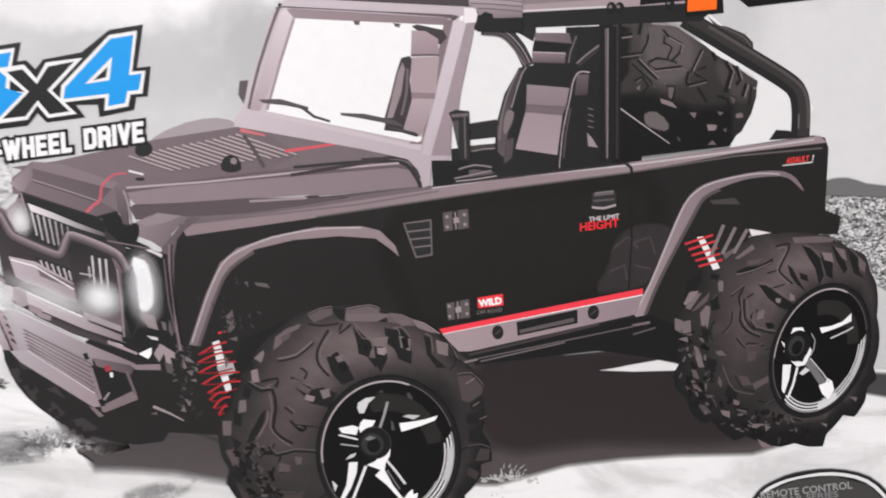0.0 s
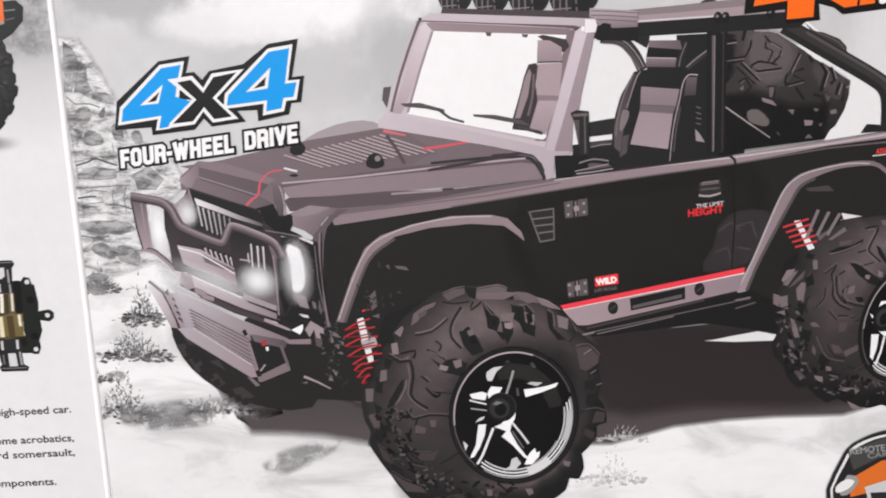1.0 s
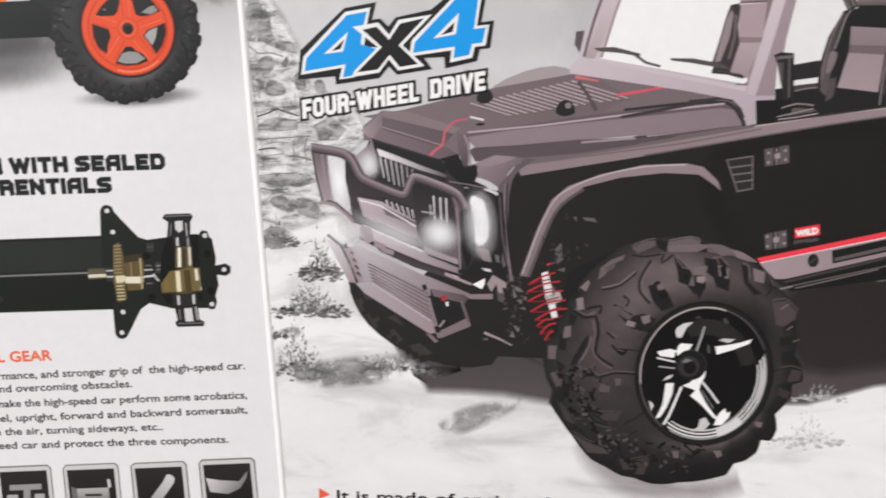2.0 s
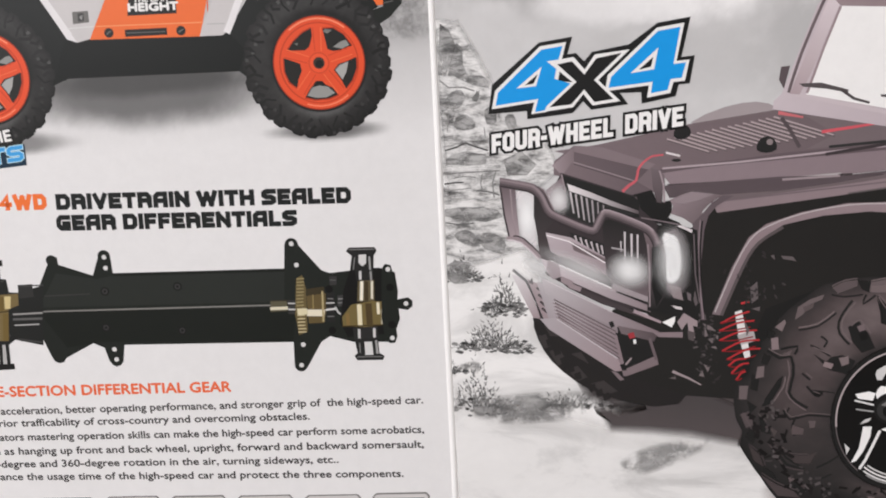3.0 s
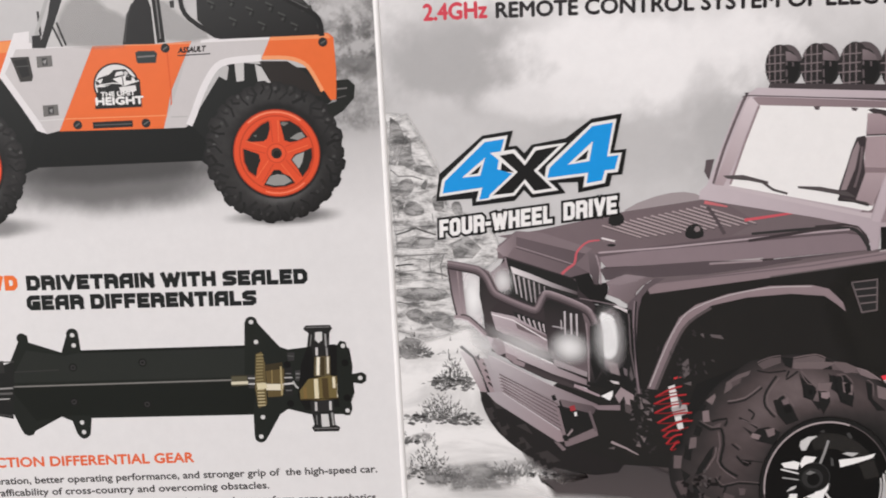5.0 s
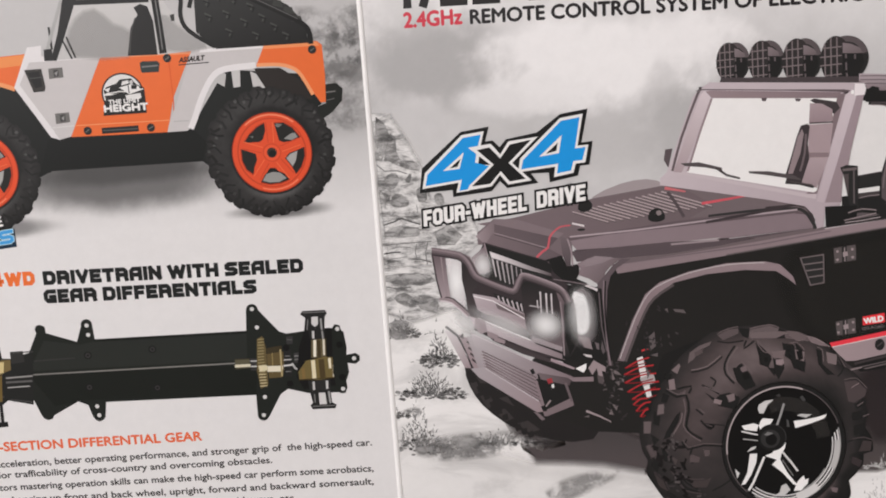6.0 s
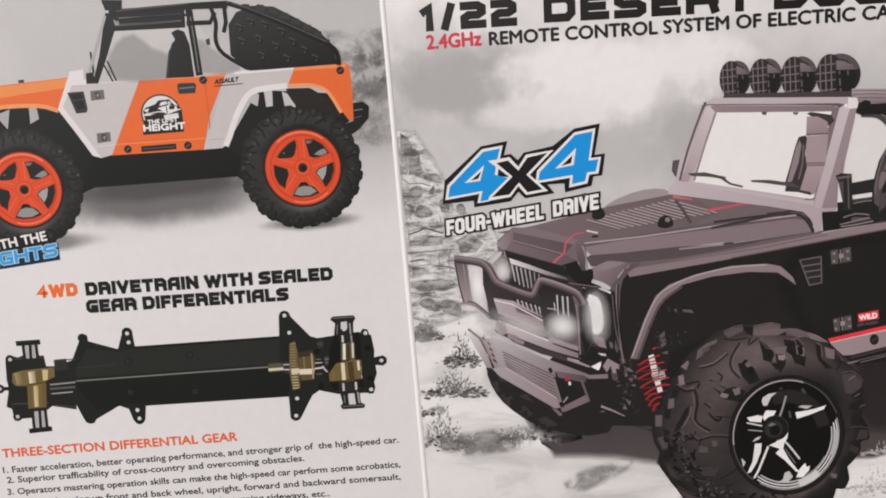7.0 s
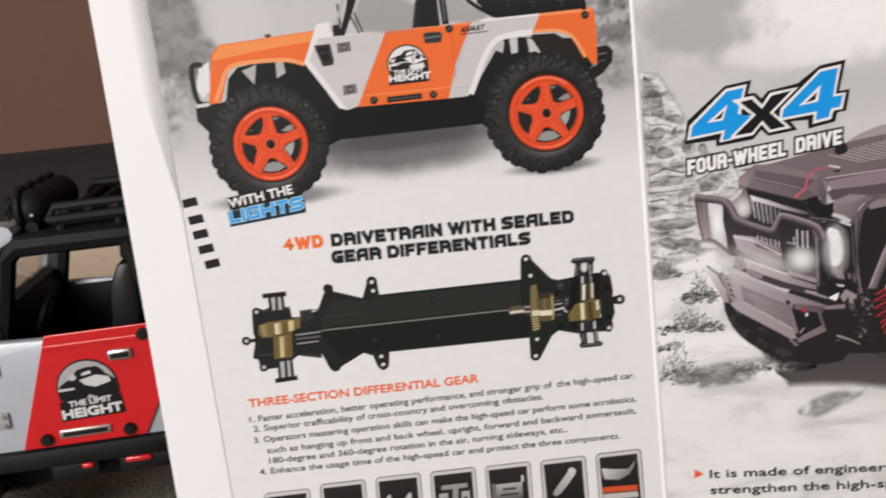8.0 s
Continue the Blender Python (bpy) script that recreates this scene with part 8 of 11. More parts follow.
F.line((110, 98, 99), 0.24, [(212.8, 76.9), (214.4, 75.6), (218, 75.9)], smooth=2)
F.line((96, 85, 86), 0.18, [(201.2, 83.6), (203.6, 83.1), (204.9, 80.4)], smooth=2)
F.line((104, 93, 94), 0.18, [(234.8, 120), (237.2, 117.8), (237.6, 114.7)], smooth=2)
chips(F, "printed_lug_gap", "dark printed gaps between the tyre lugs", (219.3, 96.6), 25.4, 26.2, 165, 290, 0.66, 0.97, 60, 1.1, (24, 36), 76)
chips(F, "printed_lug_chip", "broken printed highlights on the tyre lugs", (219.3, 96.6), 25.4, 26.2, 165, 285, 0.7, 0.97, 44, 0.7, (60, 104), 75)
F.begin("printed_rim", "chrome and black printed rear rim")
rim_dish(F, (229.1, 94.6), 10.49, 16.15, -15)
F.ink(242, [(220.9, 96.9), (221.7, 98), (222.6, 100.6), (224.8, 100.7), (225.5, 99.2), (223.9, 96.9)], smooth=1)
F.ink(236, [(219.8, 97.3), (221.1, 96.3), (220.5, 94.6), (222.4, 94.9), (223.2, 92.3), (225.2, 92), (226.6, 95.9), (227.3, 94.9), (226, 91.3), (223.9, 90.7), (222.3, 92.3)], smooth=1)
F.ink(238, [(220.5, 91.3), (222.5, 91.3), (222.2, 87.7), (221.2, 83.9), (220.5, 84.8)], smooth=1)
F.ink(212, [(224.5, 89), (225.9, 90.6), (227.1, 89.9), (225.4, 88.6)], smooth=1)
F.ink(112, [(225.8, 91.5), (226.8, 92.9), (231.4, 86.6), (229.8, 85.7)], smooth=1)
F.ink(244, [(229.3, 86), (230.9, 86.7), (231.3, 87.9), (232.5, 87.1), (233.1, 84.8), (231.8, 82.5), (230.3, 83.8)], smooth=1)
F.ink(242, [(228.8, 100.6), (231.4, 101), (234.1, 102.1), (236.1, 104.2), (236.2, 102.2), (233.1, 100.6), (229.4, 99.2)], smooth=1)
F.line(230, 0.55, [(224, 90.6), (223.2, 86.3), (222.1, 82.8)])
F.line(200, 0.28, [(226.9, 93), (230.1, 89.2), (231.7, 86.8)])
F.line(200, 0.34, [(231.5, 97.9), (235.5, 99.9), (236.7, 100.7)])
F.line(150, 0.28, [(226.9, 99.2), (227.9, 97.5), (227.7, 95.2), (227, 93.5)])
F.ring(28, (223.7, 96), 3.0, 4.0, -15)
F.ring(56, (223.5, 96), 1.9, 2.6, -15)
F.ring(24, (223.7, 95.6), 1.2, 1.8, -15)
F.begin("printed_rear_spring", "red and white printed rear spring")
F.ink(228, [(198.9, 123.1), (200.4, 123.3), (204.6, 115.5), (203, 115)])
F.begin("printed_coil", "red printed spring coil")
F.line((196, 58, 62), 0.55, [(196.1, 121.4), (202.7, 123.6)])
F.begin("printed_coil", "red printed spring coil")
F.line((196, 58, 62), 0.55, [(197, 120), (203.3, 122.1)])
F.begin("printed_coil", "red printed spring coil")
F.line((196, 58, 62), 0.55, [(197.8, 118.6), (203.9, 120.5)])
F.begin("printed_coil", "red printed spring coil")
F.line((196, 58, 62), 0.55, [(198.7, 117.3), (204.5, 119)])
F.begin("printed_coil", "red printed spring coil")
F.line((196, 58, 62), 0.55, [(199.5, 115.9), (205.1, 117.5)])
F.line((125, 115, 116), 0.83, [(202.4, 118.6), (205.1, 126)])
F.line((125, 115, 116), 0.83, [(205, 118.9), (207.9, 125.4)])
F.line((125, 115, 116), 0.83, [(207.7, 119.1), (210.7, 124.9)])
F.ink((224, 216, 217), [(211.1, 125), (216.4, 124), (211.8, 123.2)])
F.ink((115, 105, 106), [(195.7, 102.1), (198, 102.6), (198.1, 99.5), (196.2, 99.2)])
F.ink((115, 105, 106), [(196.6, 105.6), (199.2, 109.1), (200.5, 109.4), (197.9, 105.2)])
F.ink((115, 105, 106), [(200.4, 103.5), (202.6, 104.1), (202.1, 100.4)])
F.ink((115, 105, 106), [(195.1, 97.8), (197.3, 98.4), (197.6, 96.9)])
F.ink((115, 105, 106), [(204.2, 111.9), (205.5, 112.2), (205.6, 109.7), (204.5, 109.7)])
F.ink((115, 105, 106), [(199.4, 93.2), (200.7, 93.8), (201.6, 90.6), (200.2, 90.6)])

# ---- print on the front: lettering ----
F.begin("printed_logo", "blue and black printed four-by-four emblem")
F.ink(26, [(14.1, 152.6), (15.4, 160.4), (28.4, 171), (37.2, 172.1), (35.8, 167.6), (38.1, 167.8), (40.2, 165.6), (42.3, 167.9), (51.9, 169.4), (59.2, 174.5), (67.5, 175.6), (65.2, 165.5), (68.6, 165.8), (67.3, 158.7), (64.5, 158.5), (63.7, 155.5), (55, 153.9), (54.9, 156.9), (49.4, 156.9), (51.5, 153.9), (41.8, 152.8), (39.7, 155.1), (36.9, 152.1), (24.7, 150.9), (24.6, 153.1)])
F.ink(232, [(15.1, 153.9), (16.2, 158.8), (28.6, 170), (35.6, 170.8), (34, 165.1), (33.2, 160.6), (37.5, 160.2), (30.5, 153.9), (29.9, 152.6), (25.8, 152.2), (26.7, 155.3)])
F.ink((22, 150, 226), [(16.2, 154.8), (17, 158.3), (29, 169.1), (34.6, 169.8), (33.1, 165.1), (32.3, 161.3), (36.5, 159.9), (30, 154.2), (29.5, 153.1), (26.8, 152.7), (27.8, 156.2)])
F.ink(232, [(22, 159.2), (29, 164.7), (27.3, 159.6)])
F.ink(26, [(24.2, 159.9), (27.9, 162.8), (26.7, 160.3)])
F.ink(232, [(30.4, 166), (37.5, 166.8), (40.3, 163.4), (43, 167.2), (52.1, 168.1), (43.8, 160.5), (49.5, 154.8), (42.2, 153.9), (39.8, 157), (37, 153.6), (29.3, 152.7), (37, 160.3)])
F.ink(26, [(33.1, 165.1), (37, 165.7), (40.2, 162.1), (43.4, 166.2), (50, 167.3), (42.7, 160.6), (47.7, 155.4), (42.7, 154.8), (40.1, 158.2), (36.6, 154.4), (30.8, 153.9), (38.1, 160.3)])
F.ink(232, [(45.5, 157.5), (46.3, 161.7), (59.1, 173.3), (66, 174.2), (64, 164.6), (67.3, 164.8), (66.1, 159.4), (63.2, 159.2), (62.4, 156.4), (56.4, 155.4), (56.9, 158.6)])
F.ink((22, 150, 226), [(46.5, 158.4), (47.2, 161.2), (59.3, 172.4), (65, 173.2), (63.2, 163.8), (66.4, 164.1), (65.3, 160.2), (62.5, 160), (61.7, 157.2), (57.4, 156.5), (57.9, 159.5)])
F.ink(232, [(52.2, 161.9), (59.4, 168.2), (58.3, 162.7)])
F.ink(26, [(54.3, 162.7), (58.1, 165.9), (57.5, 163.4)])
F.begin("printed_slogan", "white printed slogan lettering on black")
F.block(238, "FOUR-WHEEL", (14.6, 141.9), (48.2, 145.6), 5.1, stroke=0.23, gap=0.06, shear=0.14, edge=(24, 0.66), corner=0.1)
F.block(238, "DRIVE", (50.6, 146), (66.4, 147.8), 5.1, stroke=0.23, gap=0.06, shear=0.14, edge=(24, 0.66), corner=0.1)
F.begin("printed_title", "black printed product title")
F.block((36, 33, 33), "1/22", (11.5, 209.5), (43.1, 208.7), 8.6, stroke=0.31, gap=0.17)
F.block((36, 33, 33), "DESERT BUGGY", (51.6, 208.8), (178.9, 204.7), 8.6, stroke=0.31, gap=0.17)
F.begin("printed_subtitle", "red and black printed subtitle line")
F.word((206, 62, 78), "2.4GHz", (13, 203.6), (31.3, 203.4), 4.82, bold=0.034)
F.word((40, 37, 38), "REMOTE CONTROL SYSTEM OF ELECTRIC CAR", (33.5, 203.2), (160.5, 200.5), 4.45, bold=0.034)
F.begin("printed_speed", "orange and black printed speed figure")
F.ink(28, [(184.4, 177.4), (185.5, 190.5), (204.9, 200.6), (207.1, 181.7), (208.9, 177.5), (203.1, 179.3), (203.5, 175.2), (194.9, 174.6), (194.6, 178.2)])
F.ink((250, 108, 34), [(186.8, 179.3), (188.3, 187.7), (202.3, 199.3), (201.8, 176.1), (195.2, 175.7), (195.3, 180.4)])
F.ink(28, [(204.4, 197.9), (236.9, 202.1), (241.1, 179.3), (209, 176.4), (204.7, 179.8)])
F.ink((250, 108, 34), [(205.5, 180.4), (206, 192.5), (217.3, 194.8), (216.8, 178.9), (209.4, 178.1)])
F.ink(28, [(211.3, 192.4), (214.8, 192.3), (213, 183.5), (211.1, 183.6)])
F.line(28, 0.6, [(213.3, 184.2), (212.7, 178.5)])
F.word(238, "KM/H", (217.9, 178.6), (238.4, 180.5), 7.85, bold=0.04)
F.begin("printed_tail_note", "red triangle and dark printed note")
F.ink((226, 92, 62), [(11, 31.7), (14.4, 29.7), (10.8, 28.1)])
F.word((38, 36, 36), "It is made of engineering nylon, can", (16.3, 27.8), (117.5, 26.5), 3.46, bold=0.03)
F.word((38, 36, 36), "strengthen the high-speed car and", (16.2, 21.3), (115.7, 20), 3.46, bold=0.03)
F.begin("printed_badge", "round black printed badge with an orange truck")
F.ink(40, [(211.1, 42.9), (211.8, 48.4), (213.8, 53.5), (215.9, 57.8), (218.9, 60.3), (224.8, 62.9), (233.8, 64), (242.9, 62), (249.4, 55.3), (253.1, 45.2), (251.2, 29.7), (242.5, 22.5), (227.1, 20.5), (215.8, 27.5)], feather=0.6, smooth=3)
F.ink(225, [(212, 43.2), (212.7, 48.4), (214.6, 53.2), (216.6, 57.6), (219.6, 60), (224.9, 62), (233.8, 63.4), (242.7, 61.4), (248.8, 55), (252.2, 45.2), (250.3, 30.5), (241.9, 23.2), (227.4, 21.6), (216.4, 28.2)], smooth=3)
F.ink(40, [(212.6, 43.2), (213.3, 48.1), (215.3, 52.9), (217.2, 57), (220.1, 59.3), (225.2, 61.4), (233.9, 62.5), (242.1, 60.7), (248.1, 54.7), (251.5, 45.2), (249.4, 31.4), (241.2, 24.3), (227.6, 22.7), (217, 28.9)], smooth=3)
F.ink((70, 68, 67), [(216, 57), (224.9, 61), (233.9, 62.4), (243, 60), (248.7, 54), (246.8, 48.6), (240.4, 55), (232.7, 57), (225.2, 55.6), (217.8, 51.5)])
F.ink((214, 110, 44), [(216.4, 48.4), (225.3, 54.4), (237.3, 56), (237.8, 48.5), (225.7, 45.7), (217.4, 43.3)])
F.ink(150, [(214.1, 44.6), (216.3, 50.1), (219.5, 48.4), (216.6, 44)], smooth=2)
F.ink(230, [(213.4, 46.7), (216.1, 48.8), (218.3, 48.1), (216.5, 45.7), (213.5, 44.6)], smooth=2)
F.ink(200, [(221.1, 46.4), (226.8, 48.5), (237.8, 48.5), (238.1, 43.4), (223, 39.8)])
F.ink(44, [(222.7, 44.7), (234.9, 45.4), (235.1, 42.5), (223.7, 40.7)])
F.word(150, "REMOTE CONTROL", (216.7, 56.1), (239, 59.1), 1.96, bold=0.02)
F.word(130, "CAR SERIES", (221.5, 55), (235.7, 56.8), 1.66, bold=0.02)
F.close()

# ---- print on the flap: the orange truck ----
L.begin("printed_backdrop", "hazy grey printed landscape that fades to white below the orange truck")
HAZE = [(-79, 163, 36.6, 9.9, 104, 0.9),
        (-78, 166, 31.8, 4.5, 76, 0.75),
        (-32, 150, 15.1, 2.5, 96, 0.8),
        (-127, 150, 23.8, 3.2, 104, 0.7),
        (-154, 209, 13.9, 17.9, 150, 0.6),
        (-6, 197, 9.5, 11.1, 172, 0.6),
        (-7, 178, 11.1, 6.4, 178, 0.5),
        (-131, 210, 11.9, 11.9, 206, 0.5)]
soft_picture(L, -FLAP_W * 1000 + 0.3, -0.7, SEAT * 1000 + 0.5, BOX_TOP * 1000 - 0.5, 0.8, [(146, 229), (162, 212), (178, 190), (205, 196)], HAZE, 23, 0.35, 1.5)
L.begin("printed_hillside", "grey printed hillside behind the tail", STAIN_INK)
L.ink(158, [(-18.8, 210.9), (-12.3, 208.2), (-7.7, 208.9), (-1.6, 211.5), (-2.4, 195.3), (-11.7, 190.4), (-19.7, 201)], alpha=0.55, feather=3, smooth=2)
L.begin("printed_hillside", "faint grey printed hillside", STAIN_INK)
L.ink(165, [(-12.3, 200.6), (-5.8, 204.8), (-0.2, 200), (-0.2, 189.4), (-14.5, 190.1)], alpha=0.5, feather=2.2, smooth=3)
L.begin("printed_hillside", "faint grey printed hillside", STAIN_INK)
L.ink(150, [(-14.8, 184), (0.1, 184.8), (0.2, 177.1), (-12.1, 176.1)], alpha=0.45, feather=3.2, smooth=3)
L.begin("printed_hillside", "faint grey printed hillside", STAIN_INK)
L.ink(150, [(-161.1, 220.6), (-146.5, 219), (-144.6, 207.8), (-140, 201.7), (-142.7, 196.4), (-150.5, 195.5), (-163.2, 198.8)], alpha=0.45, feather=2.8, smooth=3)
L.begin("printed_hillside", "faint grey printed hillside", STAIN_INK)
L.ink(170, [(-164.3, 197), (-150.8, 193.6), (-150.9, 182.3), (-160, 173.7), (-167.7, 178.5)], alpha=0.4, feather=5.2, smooth=3)
L.begin("printed_hill", "dim grey printed hill")
L.ink(150, [(-161.1, 220.6), (-146.5, 219), (-145.3, 207.9), (-140.8, 201.4), (-143.4, 196.9), (-150.4, 196.2), (-162.7, 199.5)], alpha=0.3, feather=2.8, smooth=3)
L.begin("printed_chassis", "black printed sill and chassis of the orange truck")
L.ink((34, 36, 35), [(-126.2, 189.1), (-129.3, 165.4), (-109.6, 164.6), (-102.7, 167.5), (-54.1, 167.3), (-49.6, 163.6), (-27.9, 176.8), (-14.9, 182.4), (-13.6, 186.1), (-13.8, 191.5), (-43.9, 195.3), (-56.4, 178.1), (-101.5, 178.6), (-109.3, 194.6), (-125.4, 195.3)])
L.ink((31, 33, 32), [(-138.9, 184.7), (-137, 192), (-133.4, 195.4), (-125.6, 196.4), (-114.4, 195.5), (-108.1, 191.5), (-101.9, 175.7), (-103, 167.1), (-114.8, 166.2), (-137.3, 171.1)])
L.ink((28, 30, 29), [(-102.4, 177.7), (-55.7, 177.3), (-52, 173.2), (-54.1, 167.3), (-79.9, 167.8), (-102.7, 167.8), (-107, 166.1)])
L.ink(190, [(-47.3, 191.6), (-44.7, 194.6), (-43.7, 193.8), (-44.6, 190)])
L.ink(200, [(-42, 195.1), (-39.2, 195.2), (-39.6, 189.7), (-41.8, 189.5)])
L.ink(198, [(-36.1, 194.2), (-34.3, 193.3), (-31.8, 188.6), (-35.6, 188.8)])
L.ink((46, 42, 40), [(-34.8, 195), (-26.7, 194.6), (-20.7, 190.4), (-17.2, 184.1), (-27.2, 186.1), (-31.8, 188.6)])
L.ink((38, 40, 38), [(-17.1, 181.6), (-13.3, 182.6), (-13.2, 188.5), (-9.6, 188.7), (-7.7, 186.9), (-8.2, 183.2), (-11.5, 179.8), (-14.9, 177.8)])
L.line((120, 118, 117), 0.4, [(-13, 186), (-10, 186.2)])
L.line((96, 95, 94), 0.3, [(-13, 183.5), (-10.5, 184)])
L.ink(180, [(-120.5, 195.9), (-118, 196.5), (-117.7, 191.8), (-120.8, 190.4)])
L.ink(175, [(-132.1, 194.1), (-127, 195.7), (-128.6, 189.2)])
L.begin("printed_bonnet", "orange printed bonnet")
L.ink((234, 112, 58), [(-144.9, 183.5), (-143, 192.7), (-141.2, 200.8), (-138.2, 203.4), (-105.5, 204.5), (-105.8, 202.3), (-109.8, 194.2), (-118, 196.6), (-131.3, 196.6), (-136.3, 194.8), (-138.4, 190.3), (-140.5, 184.5)])
L.ink((238, 146, 84), [(-141, 200), (-138.2, 203), (-105.5, 204.3), (-106.3, 201.2), (-123.1, 200.2), (-140.9, 198.5)])
L.line((240, 158, 104), 1.39, [(-142.3, 185.1), (-139.5, 190.4), (-137.4, 194.3), (-133.2, 196.5), (-118, 196.2), (-110.8, 193.9)], smooth=3)
L.ink(210, [(-144.9, 183.5), (-140.3, 184.9), (-139.5, 183.6), (-143.5, 182.6)])
L.ink(66, [(-122.8, 204.9), (-120.9, 205.1), (-120.7, 204), (-122.6, 204)])
L.begin("printed_wing", "white printed front wing of the orange truck")
L.ink((202, 198, 198), [(-105.2, 206.4), (-100.7, 206.7), (-101, 203.4), (-81.9, 203.1), (-88.8, 190.5), (-95, 178), (-98.7, 177.2), (-101.5, 178.2), (-110.9, 194.6)])
L.ink((228, 225, 226), [(-105.2, 206.4), (-100.7, 206.7), (-101, 203.4), (-95.5, 202.8), (-81.9, 202.9), (-82.6, 201.6), (-105.2, 201.8), (-109.3, 194.9), (-98.7, 177.2), (-101.5, 178.2), (-110.9, 194.6)])
L.line((228, 225, 226), 1.91, [(-110.2, 194.9), (-100.8, 179.2)])
L.line(215, 0.32, [(-101.2, 181.1), (-93.4, 181.3)])
L.begin("printed_door", "orange printed door")
L.ink((234, 112, 58), [(-81.9, 203.1), (-53.5, 202.3), (-61.1, 187.7), (-63.5, 179.1), (-64.2, 177.2), (-95.1, 177.8)])
L.ink((240, 150, 104), [(-82.1, 202.9), (-53.7, 202.2), (-54.1, 200.8), (-82.6, 201.4)])
L.line((222, 92, 44), 0.32, [(-61.2, 199.9), (-61.1, 187.7), (-61.6, 180.8)])
L.line((240, 150, 100), 0.32, [(-93.4, 181.3), (-61.8, 180.9)])
L.begin("printed_quarter", "white printed rear quarter")
L.ink((202, 198, 198), [(-53.5, 202.3), (-50.4, 202.5), (-30.8, 202.1), (-34.1, 195.6), (-45.5, 194.6), (-49.2, 192), (-53.5, 184.2), (-55.7, 178.7), (-57.8, 177.2), (-64.2, 177.2), (-63.3, 180), (-60.2, 186.1)])
L.line((230, 227, 228), 1.91, [(-56.7, 177.8), (-54.9, 181.2), (-52.1, 187.2), (-48.1, 193.2), (-43.9, 195.4), (-34.1, 195.9)], smooth=3)
L.ink((230, 227, 228), [(-50.9, 202.3), (-31.1, 202.1), (-31.5, 200.9), (-51.3, 201)])
L.line(180, 0.32, [(-61.8, 180.4), (-57, 180.3)])
L.begin("printed_tail", "orange printed tail")
L.ink((234, 112, 58), [(-30.8, 202.1), (-14.4, 201.9), (-13, 200.6), (-12.8, 191.5), (-13.3, 183.1), (-14.9, 183), (-19.4, 190.3), (-22, 193.5), (-26.6, 195.2), (-34.1, 195.6)])
L.ink((240, 148, 96), [(-30.8, 202), (-14.4, 201.7), (-13.8, 200.4), (-31.3, 200.6)])
L.line((242, 160, 110), 1.11, [(-33.8, 195.9), (-26.6, 195.5), (-22, 193.8), (-19.7, 190.9), (-17.1, 185.6)], smooth=3)
L.begin("printed_vent", "dark printed vent")
L.ink((58, 56, 54), [(-107.1, 199.6), (-101.6, 199.6), (-101, 193.9), (-101.5, 192.6), (-105, 192.5)])
L.ink(36, [(-106.2, 198.7), (-102.4, 198.9), (-101.9, 194.2), (-104.3, 193.7)])
L.line(74, 0.32, [(-105.8, 196.9), (-101.9, 197)])
L.begin("printed_hinge", "grey printed hinge")
L.ink((112, 110, 108), [(-99.4, 199.5), (-94.9, 199.6), (-94.9, 196.5), (-99.5, 196.3)])
L.ink(70, [(-97.9, 199), (-96.3, 199), (-96.3, 196.9), (-97.9, 196.8)])
L.ink(150, [(-97.7, 198), (-96.5, 198.6), (-97, 197.1)])
L.begin("printed_hinge", "grey printed hinge")
L.ink((112, 110, 108), [(-99.2, 185.5), (-94.7, 185.6), (-94.7, 182.5), (-99.3, 182.2)])
L.ink(70, [(-97.7, 185), (-96, 185.1), (-96.1, 182.9), (-97.8, 182.8)])
L.ink(150, [(-97.4, 184), (-96.3, 184.6), (-96.7, 183.1)])
L.begin("printed_handle", "dark printed door handle")
L.ink((52, 60, 60), [(-70.4, 199.2), (-69.6, 199.6), (-64.8, 199.4), (-64.1, 198.6), (-64.7, 196), (-69.9, 196.1), (-70.3, 196.7)], smooth=1)
L.line(120, 0.48, [(-69.9, 197.9), (-64.8, 198)])
L.begin("printed_bolt", "dark printed bolt")
L.ring(44, (-61.6, 200), 1.3, 1.3)
L.line(110, 0.32, [(-62.3, 199.5), (-61, 200.4)])
L.begin("printed_bolt", "dark printed bolt")
L.ring(44, (-89.5, 179.4), 1.3, 1.3)
L.line(110, 0.32, [(-90.2, 179), (-88.9, 179.9)])
L.begin("printed_bolt", "dark printed bolt")
L.ring(44, (-69.3, 179), 1.3, 1.3)
L.line(110, 0.32, [(-70, 178.6), (-68.6, 179.4)])
L.begin("printed_bolt", "dark printed bolt")
L.ring(44, (-16.1, 199.4), 1.3, 1.3)
L.line(110, 0.32, [(-16.7, 199), (-15.4, 199.8)])
L.begin("printed_slot", "dark printed slot in the door sill")
L.ink(40, [(-85, 180), (-73.2, 180), (-73.2, 178.1), (-85, 178.1)])
L.line(92, 0.32, [(-84.6, 179.1), (-73.6, 179)])
L.begin("printed_word", "dark printed lettering")
L.word((46, 40, 38), "ASSAULT", (-58.1, 198.3), (-49.6, 198.5), 1.7, bold=0.05, shear=0.3)
L.line(46, 0.32, [(-58.2, 197.7), (-48.7, 197.8)])
L.begin("printed_emblem", "round black and white printed emblem")
L.ring(40, (-76.9, 190.2), 6.7, 6.4)
L.ring(226, (-76.9, 190.2), 6.2, 5.9)
L.ink(42, [(-82.8, 191.5), (-81.9, 192.5), (-78.6, 193.4), (-77.2, 194.6), (-73.7, 194.7), (-72.3, 192.8), (-69.9, 191.5), (-69.9, 188.1), (-73.1, 187.3), (-76.2, 188.4), (-78.3, 187.2), (-82.4, 187.7)])
